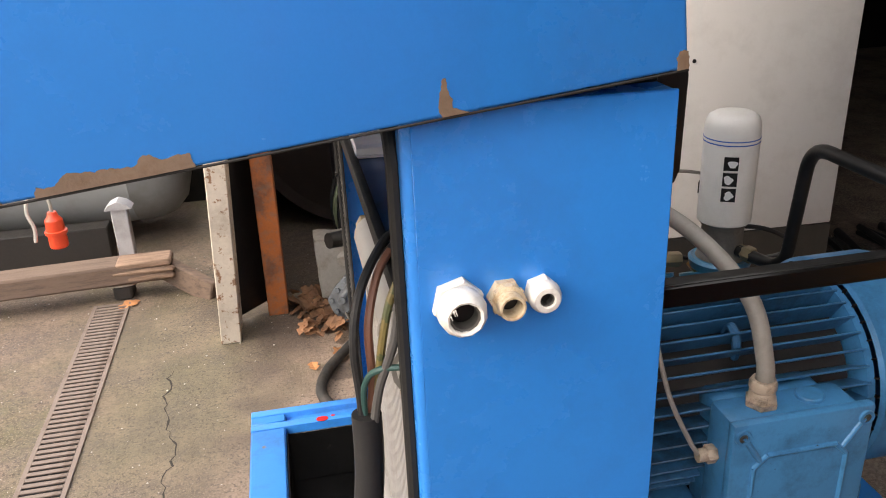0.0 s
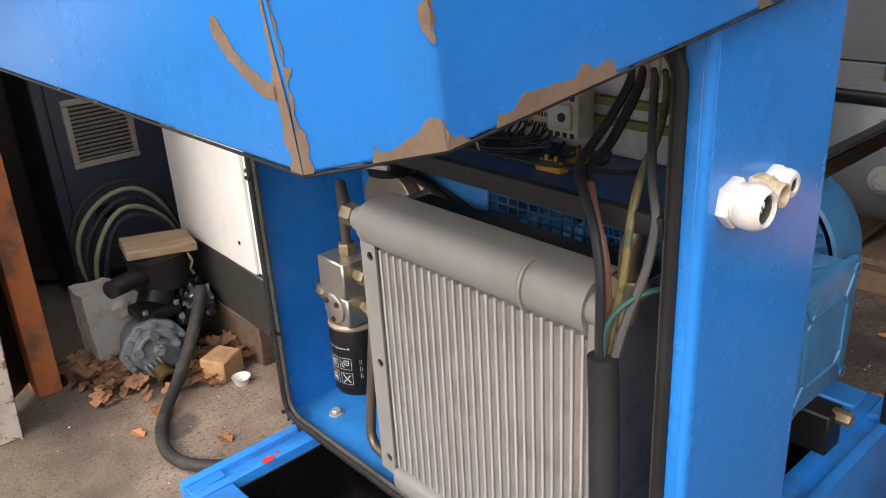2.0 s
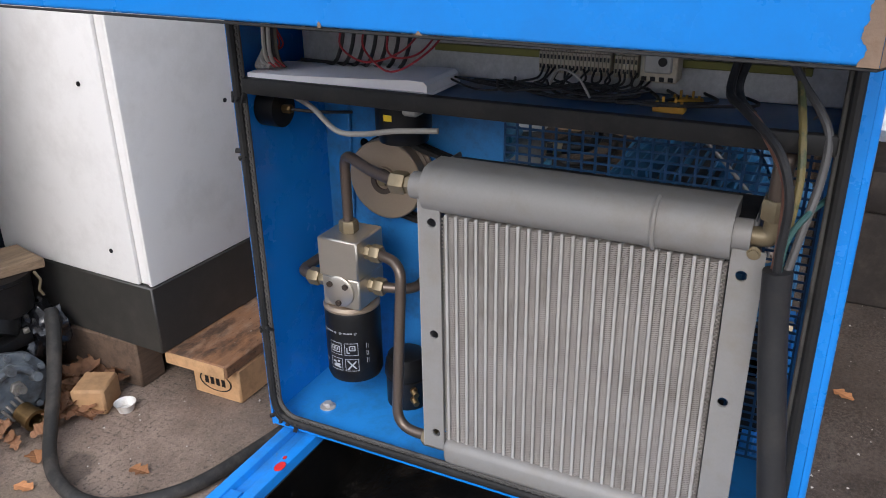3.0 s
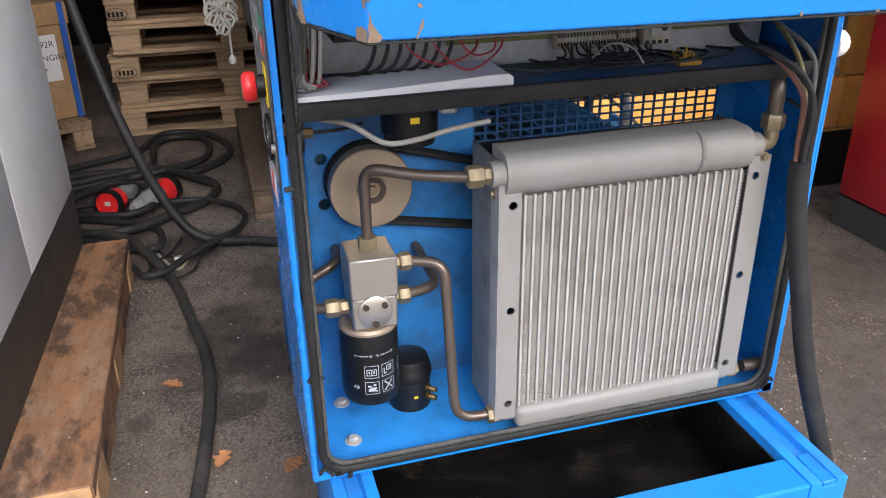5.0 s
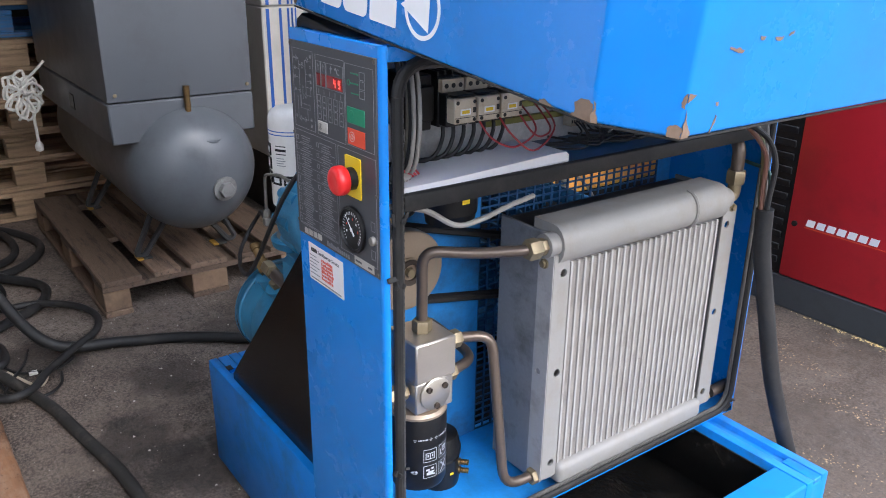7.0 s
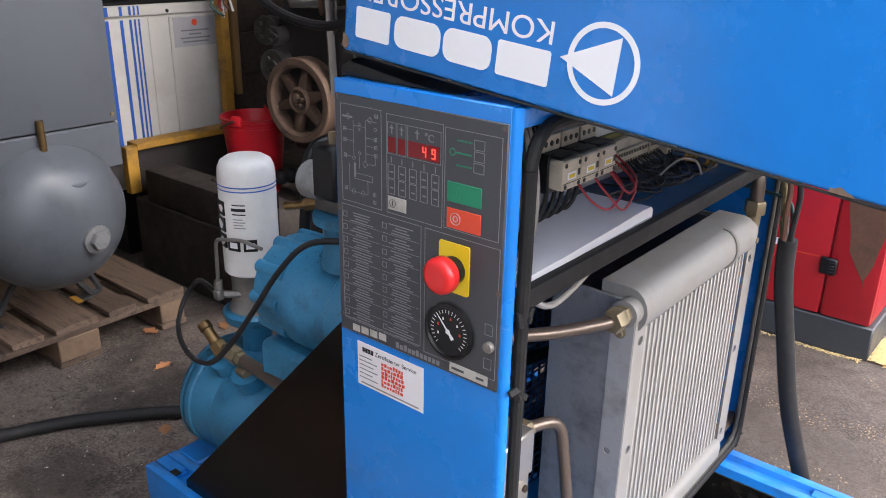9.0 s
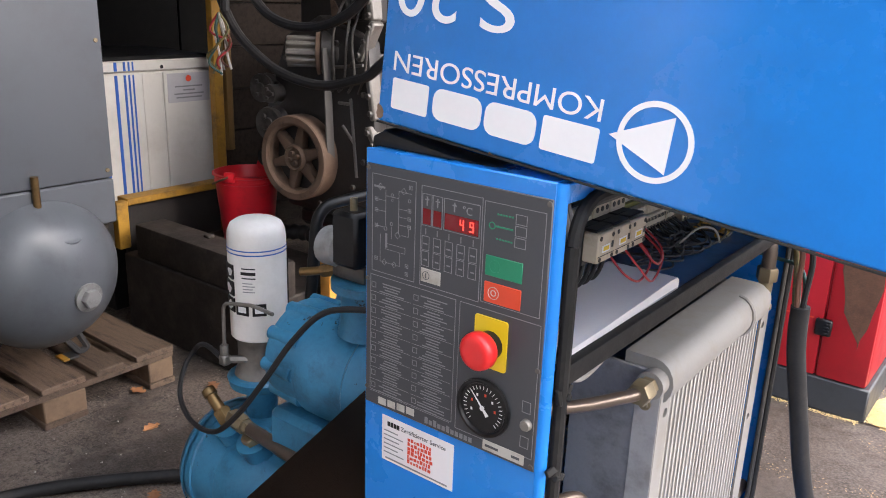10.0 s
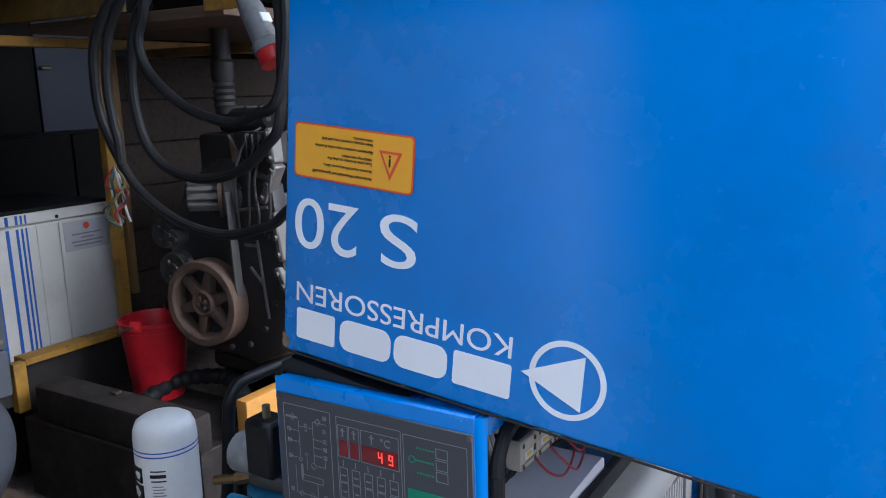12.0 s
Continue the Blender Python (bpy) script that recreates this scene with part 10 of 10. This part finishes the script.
# ---- red and yellow machines ----
def red_machine():
    t = thing("red_machine", (0.7, -0.9, 0), "red lacquered compressor cabinet with rust patches and a dark plinth", "machine cabinet")
    part("plinth", bbox((0.085, -1.4, 0), (1.37, -0.545, 0.125), 0.006), "plinth_grey", t, "dark grey plinth")
    part("body", bbox((0.1, -1.38, 0.125), (1.355, -0.56, 1.32), 0.01, None, 2), "red_lacquer", t)
    for x0, x1 in ((0.1, 0.262), (0.267, 0.77)):
        part("door", bbox((x0 + 0.002, -0.562, 0.13), (x1, -0.54, 1.31), 0.006, None, 2), "red_lacquer", t)
    part("side_panel", bbox((1.09, -0.562, 0.13), (1.353, -0.54, 1.31), 0.006, None, 2), "red_lacquer", t)
    pb = part("louvre_panel", bbox((0.772, -0.562, 0.13), (1.088, -0.55, 1.31), 0.003), "black", t, "black louvred panel")
    for k in range(22):
        part("louvre", bbox((0.79, -0.551, 0.17 + 0.05 * k), (1.07, -0.543, 0.195 + 0.05 * k), 0.002), "black", pb)
    la = part("latch", bbox((0.236, -0.541, 0.285), (0.29, -0.522, 0.345), 0.005), "black", t, "black plastic latch")
    for k in range(4):
        part("latch_rib", bbox((0.243, -0.5225, 0.295 + 0.011 * k), (0.26, -0.519, 0.3 + 0.011 * k), 0.001), "cable", la)
    part("lock", lathe(bmesh.new(), [(0.011, 0), (0.011, 0.005), (0, 0.006)], aim((0.739, -0.54, 0.344), (0, 1, 0)), 16), "black", t)
    for k in range(7):
        x = 0.696 - 0.0392 * k
        b = prism(bmesh.new(), [(x, 0.346), (x - 0.031, 0.346), (x - 0.036, 0.372), (x - 0.006, 0.372)], "y", -0.5402, -0.539)
        part("mark_bar", b, "white_ink", t, "white bar of a printed mark", smooth=False)
    part("mark_line", bbox((0.3, -0.5402, 0.337), (0.7, -0.5392, 0.341)), "red_key", t, "thin bright red printed line", smooth=False)
    # rust patch: broad at the top, running down to a drip
    rnd = random.Random(3)
    left = [(0.24 - 0.085 * (k / 9) ** 3.6 + rnd.uniform(-0.006, 0.006), 0.72 - 0.435 * k / 9) for k in range(10)]
    right = [(0.106 + 0.038 * (k / 9) ** 4 + rnd.uniform(-0.005, 0.005), 0.72 - 0.425 * k / 9) for k in range(10)]
    b = prism(bmesh.new(), left + [(0.15, 0.26)] + right[::-1], "y", -0.5402, -0.5388)
    part("rust_patch", b, "rust_brown", t, "brown rust patch with ragged edge", smooth=False)


M["rust_brown"] = surface("brown_rust", (0.13, 0.062, 0.035), 0.85, var=0.3, scale=30, grain=160, bump=0.5, dirt=(0.06, 0.03, 0.02), dirt_amt=0.6, dirt_scale=24)
red_machine()


def yellow_machine():
    t = thing("yellow_machine", (2.1, -0.4, 0), "orange yellow painted machine skirt in the shed", "machine")
    part("skirt", bbox((1.69, -0.78, 0.268), (1.74, 0.425, 0.478), 0.004, None, 2), "orange_paint", t)
    part("end_box", bbox((1.685, -1.6, 0.268), (1.75, -0.784, 0.483), 0.006, None, 2), "orange_paint", t)
    part("end_box", bbox((1.685, -1.6, 0.489), (1.75, -0.784, 0.9), 0.006, None, 2), "orange_paint", t)
    part("lip", bbox((1.68, -1.6, 0.256), (1.73, 0.42, 0.267), 0.003), "yellow_paint", t)
    part("plinth", bbox((1.7, -1.58, 0), (1.76, 0.41, 0.256), 0.006), "black", t)


M["orange_paint"] = surface("orange_yellow_paint", (0.7, 0.33, 0.06), 0.5, var=0.08, scale=6, bump=0.05, dirt=(0.35, 0.15, 0.03), dirt_amt=0.4)
yellow_machine()


# ---- leaves, sawdust, grit ----
def leaf_bm(bm, m, size, rnd):
    """A dry oak leaf: long, with shallow lobes, curled along its rib."""
    n = 12
    curl, bend = rnd.uniform(0.1, 0.7), rnd.uniform(-0.35, 0.35)
    lobes, shift = rnd.uniform(2.0, 3.4), rnd.uniform(0, 6)
    rows = []
    for k in range(n + 1):
        s = k / n
        w = size * 0.62 * math.sin(math.pi * (0.06 + 0.9 * s)) ** 0.8 * (1.0 + 0.3 * math.sin(2 * math.pi * lobes * s + shift)) * rnd.uniform(0.85, 1.12)
        x = size * (2 * s - 1)
        z = bend * size * (s - 0.5) ** 2
        rows.append([bm.verts.new(m @ Vector((x, e * w, z + curl * abs(e) * w * 0.55 + rnd.uniform(-0.03, 0.03) * size))) for e in (-1, 0, 1)])
    for a, c in zip(rows, rows[1:]):
        bm.faces.new((a[0], a[1], c[1], c[0]))
        bm.faces.new((a[1], a[2], c[2], c[1]))


def litter():
    rnd = random.Random(17)
    b = bmesh.new()
    for k in range(170):
        cx, cy = rnd.choice(((0.03, 2.68), (0.07, 2.6), (0.4, 2.5), (0.44, 2.47), (0.26, 2.45), (0.0, 2.76), (0.05, 2.54), (0.37, 2.52)))
        x, y = rnd.gauss(cx, 0.05), rnd.gauss(cy, 0.04)
        m = Matrix.Translation((x, y, 0.01 + rnd.uniform(0, 0.035))) @ Euler((rnd.uniform(-0.7, 0.7), rnd.uniform(-0.7, 0.7), rnd.uniform(0, 6.3))).to_matrix().to_4x4()
        leaf_bm(b, m, rnd.uniform(0.022, 0.042), rnd)
    single("leaf_litter", b, "leaf_pile", "heap of dry brown leaves round the old pump", "leaves", kind="stuff", smooth=False)
    for x, y, s in ((0.974, 1.923, 0.03), (0.617, 1.805, 0.03), (0.551, 1.644, 0.032), (1.525, 1.264, 0.026), (1.852, 1.063, 0.03), (2.107, 0.95, 0.03), (1.95, 0.75, 0.03), (0.09, 2.37, 0.03), (0.0, 2.3, 0.026), (-0.66, 2.94, 0.045), (-0.1, 1.75, 0.03), (-0.12, 1.72, 0.025), (1.5, 0.95, 0.03), (1.33, 0.72, 0.035), (1.2, 0.62, 0.03), (0.16, 2.1, 0.028)):
        b = bmesh.new()
        leaf_bm(b, Matrix.Translation((x, y, 0.006)) @ Matrix.Rotation(rnd.uniform(0, 6), 4, "Z"), s, rnd)
        single("fallen_leaf", b, "leaf", "single dry brown leaf on the floor", "leaf", "fallen leaves", smooth=False)
    # pale crumbs on the slab
    verts, faces = [], []
    for k in range(1500):
        x, y = rnd.uniform(-1.3, 2.6), rnd.uniform(0.3, 3.4)
        s = rnd.choice((0.0015, 0.002, 0.002, 0.0025, 0.003, 0.0045))
        i = len(verts)
        a = rnd.uniform(0, 6.3)
        for dx, dy, dz in ((s, 0, 0), (-s * 0.6, s * 0.8, 0), (-s * 0.5, -s * 0.9, 0), (0, 0, s * 0.9)):
            verts.append((x + dx * math.cos(a) - dy * math.sin(a), y + dx * math.sin(a) + dy * math.cos(a), dz + 0.0003))
        faces += [(i, i + 1, i + 3), (i + 1, i + 2, i + 3), (i + 2, i, i + 3)]
    me = bpy.data.meshes.new("grit")
    me.from_pydata(verts, [], faces)
    me.materials.append(M["grit"])
    tagged(new("grit", me), "pale crumbs and grit scattered on the concrete", "grit", kind="stuff")
    verts, faces = [], []
    for k in range(3500):
        if k < 3100:
            x, y = rnd.gauss(0.01, 0.05), -0.55 - abs(rnd.gauss(0.0, 0.12))
        else:
            x, y = 0.1 + abs(rnd.gauss(0.0, 0.25)), -0.542 + abs(rnd.gauss(0.0, 0.01))
        s = rnd.uniform(0.002, 0.006)
        i = len(verts)
        a = rnd.uniform(0, 6.3)
        h = 0.012 * math.exp(-((x - 0.03) / 0.1) ** 2 - ((y + 0.62) / 0.12) ** 2)
        for dx, dy, dz in ((s, 0, 0), (-s * 0.6, s * 0.4, 0.001), (-s * 0.5, -s * 0.5, 0), (0, 0, s * 0.6)):
            verts.append((x + dx * math.cos(a) - dy * math.sin(a), y + dx * math.sin(a) + dy * math.cos(a), dz + h + 0.0005))
        faces += [(i, i + 1, i + 3), (i + 1, i + 2, i + 3), (i + 2, i, i + 3), (i, i + 1, i + 2)]
    me = bpy.data.meshes.new("sawdust")
    me.from_pydata(verts, [], faces)
    me.materials.append(M["sawdust"])
    tagged(new("sawdust", me), "pale yellow sawdust heap at the corner of the red machine", "sawdust", kind="stuff")
    b = bmesh.new()
    bmesh.ops.create_grid(b, x_segments=40, y_segments=60, size=1)
    for v in b.verts:
        x, y = 0.0 + 0.13 * v.co.x, -0.72 + 0.2 * v.co.y
        r2 = ((x - 0.0) / 0.075) ** 2 + ((y + 0.7) / 0.12) ** 2
        v.co = Vector((x, y, 0.024 * math.exp(-r2) * (1 + 0.5 * noise.noise(Vector((x * 60, y * 60, 0)))) - 0.004 + 0.002 * noise.noise(Vector((x * 150, y * 150, 3)))))
    single("sawdust_mound", b, "sawdust", "low mound of fresh yellow sawdust beside the red machine", "sawdust", kind="stuff")
    # thin shavings scattered over the slab
    verts, faces = [], []
    knots = [(rnd.uniform(-0.2, 0.9), rnd.uniform(-0.45, 0.5)) for k in range(26)]
    for k in range(800):
        cx, cy = rnd.choice(knots)
        x, y = rnd.gauss(cx, 0.045), max(-0.53, rnd.gauss(cy, 0.025))
        s, a = rnd.uniform(0.002, 0.0055), rnd.uniform(0, 6.3)
        i = len(verts)
        for dx, dy, dz in ((s, 0, 0), (-s * 0.6, s * 0.4, 0.001), (-s * 0.5, -s * 0.5, 0), (0, 0, s * 0.3)):
            verts.append((x + dx * math.cos(a) - dy * math.sin(a), y + dx * math.sin(a) + dy * math.cos(a), dz + 0.0005))
        faces += [(i, i + 1, i + 3), (i + 1, i + 2, i + 3), (i + 2, i, i + 3), (i, i + 1, i + 2)]
    me = bpy.data.meshes.new("wood_shavings")
    me.from_pydata(verts, [], faces)
    me.materials.append(M["shavings"])
    tagged(new("wood_shavings", me), "brownish wood shavings scattered on the concrete", "wood shavings", kind="stuff")


M["leaf_pile"] = surface("dry_leaves", (0.24, 0.115, 0.055), 0.8, var=0.4, scale=12, bump=0.2, second=(0.12, 0.06, 0.03), second_at=(0.45, 0.6), second_scale=10)
M["grit"] = surface("pale_grit", (0.45, 0.42, 0.37), 0.8, var=0.2, bump=0.0)
M["shavings"] = surface("old_wood_shavings", (0.4, 0.27, 0.15), 0.85, var=0.3, bump=0.0)
M["sawdust"] = surface("sawdust", (0.74, 0.55, 0.26), 0.85, var=0.3, scale=60, grain=200, bump=0.3)
litter()
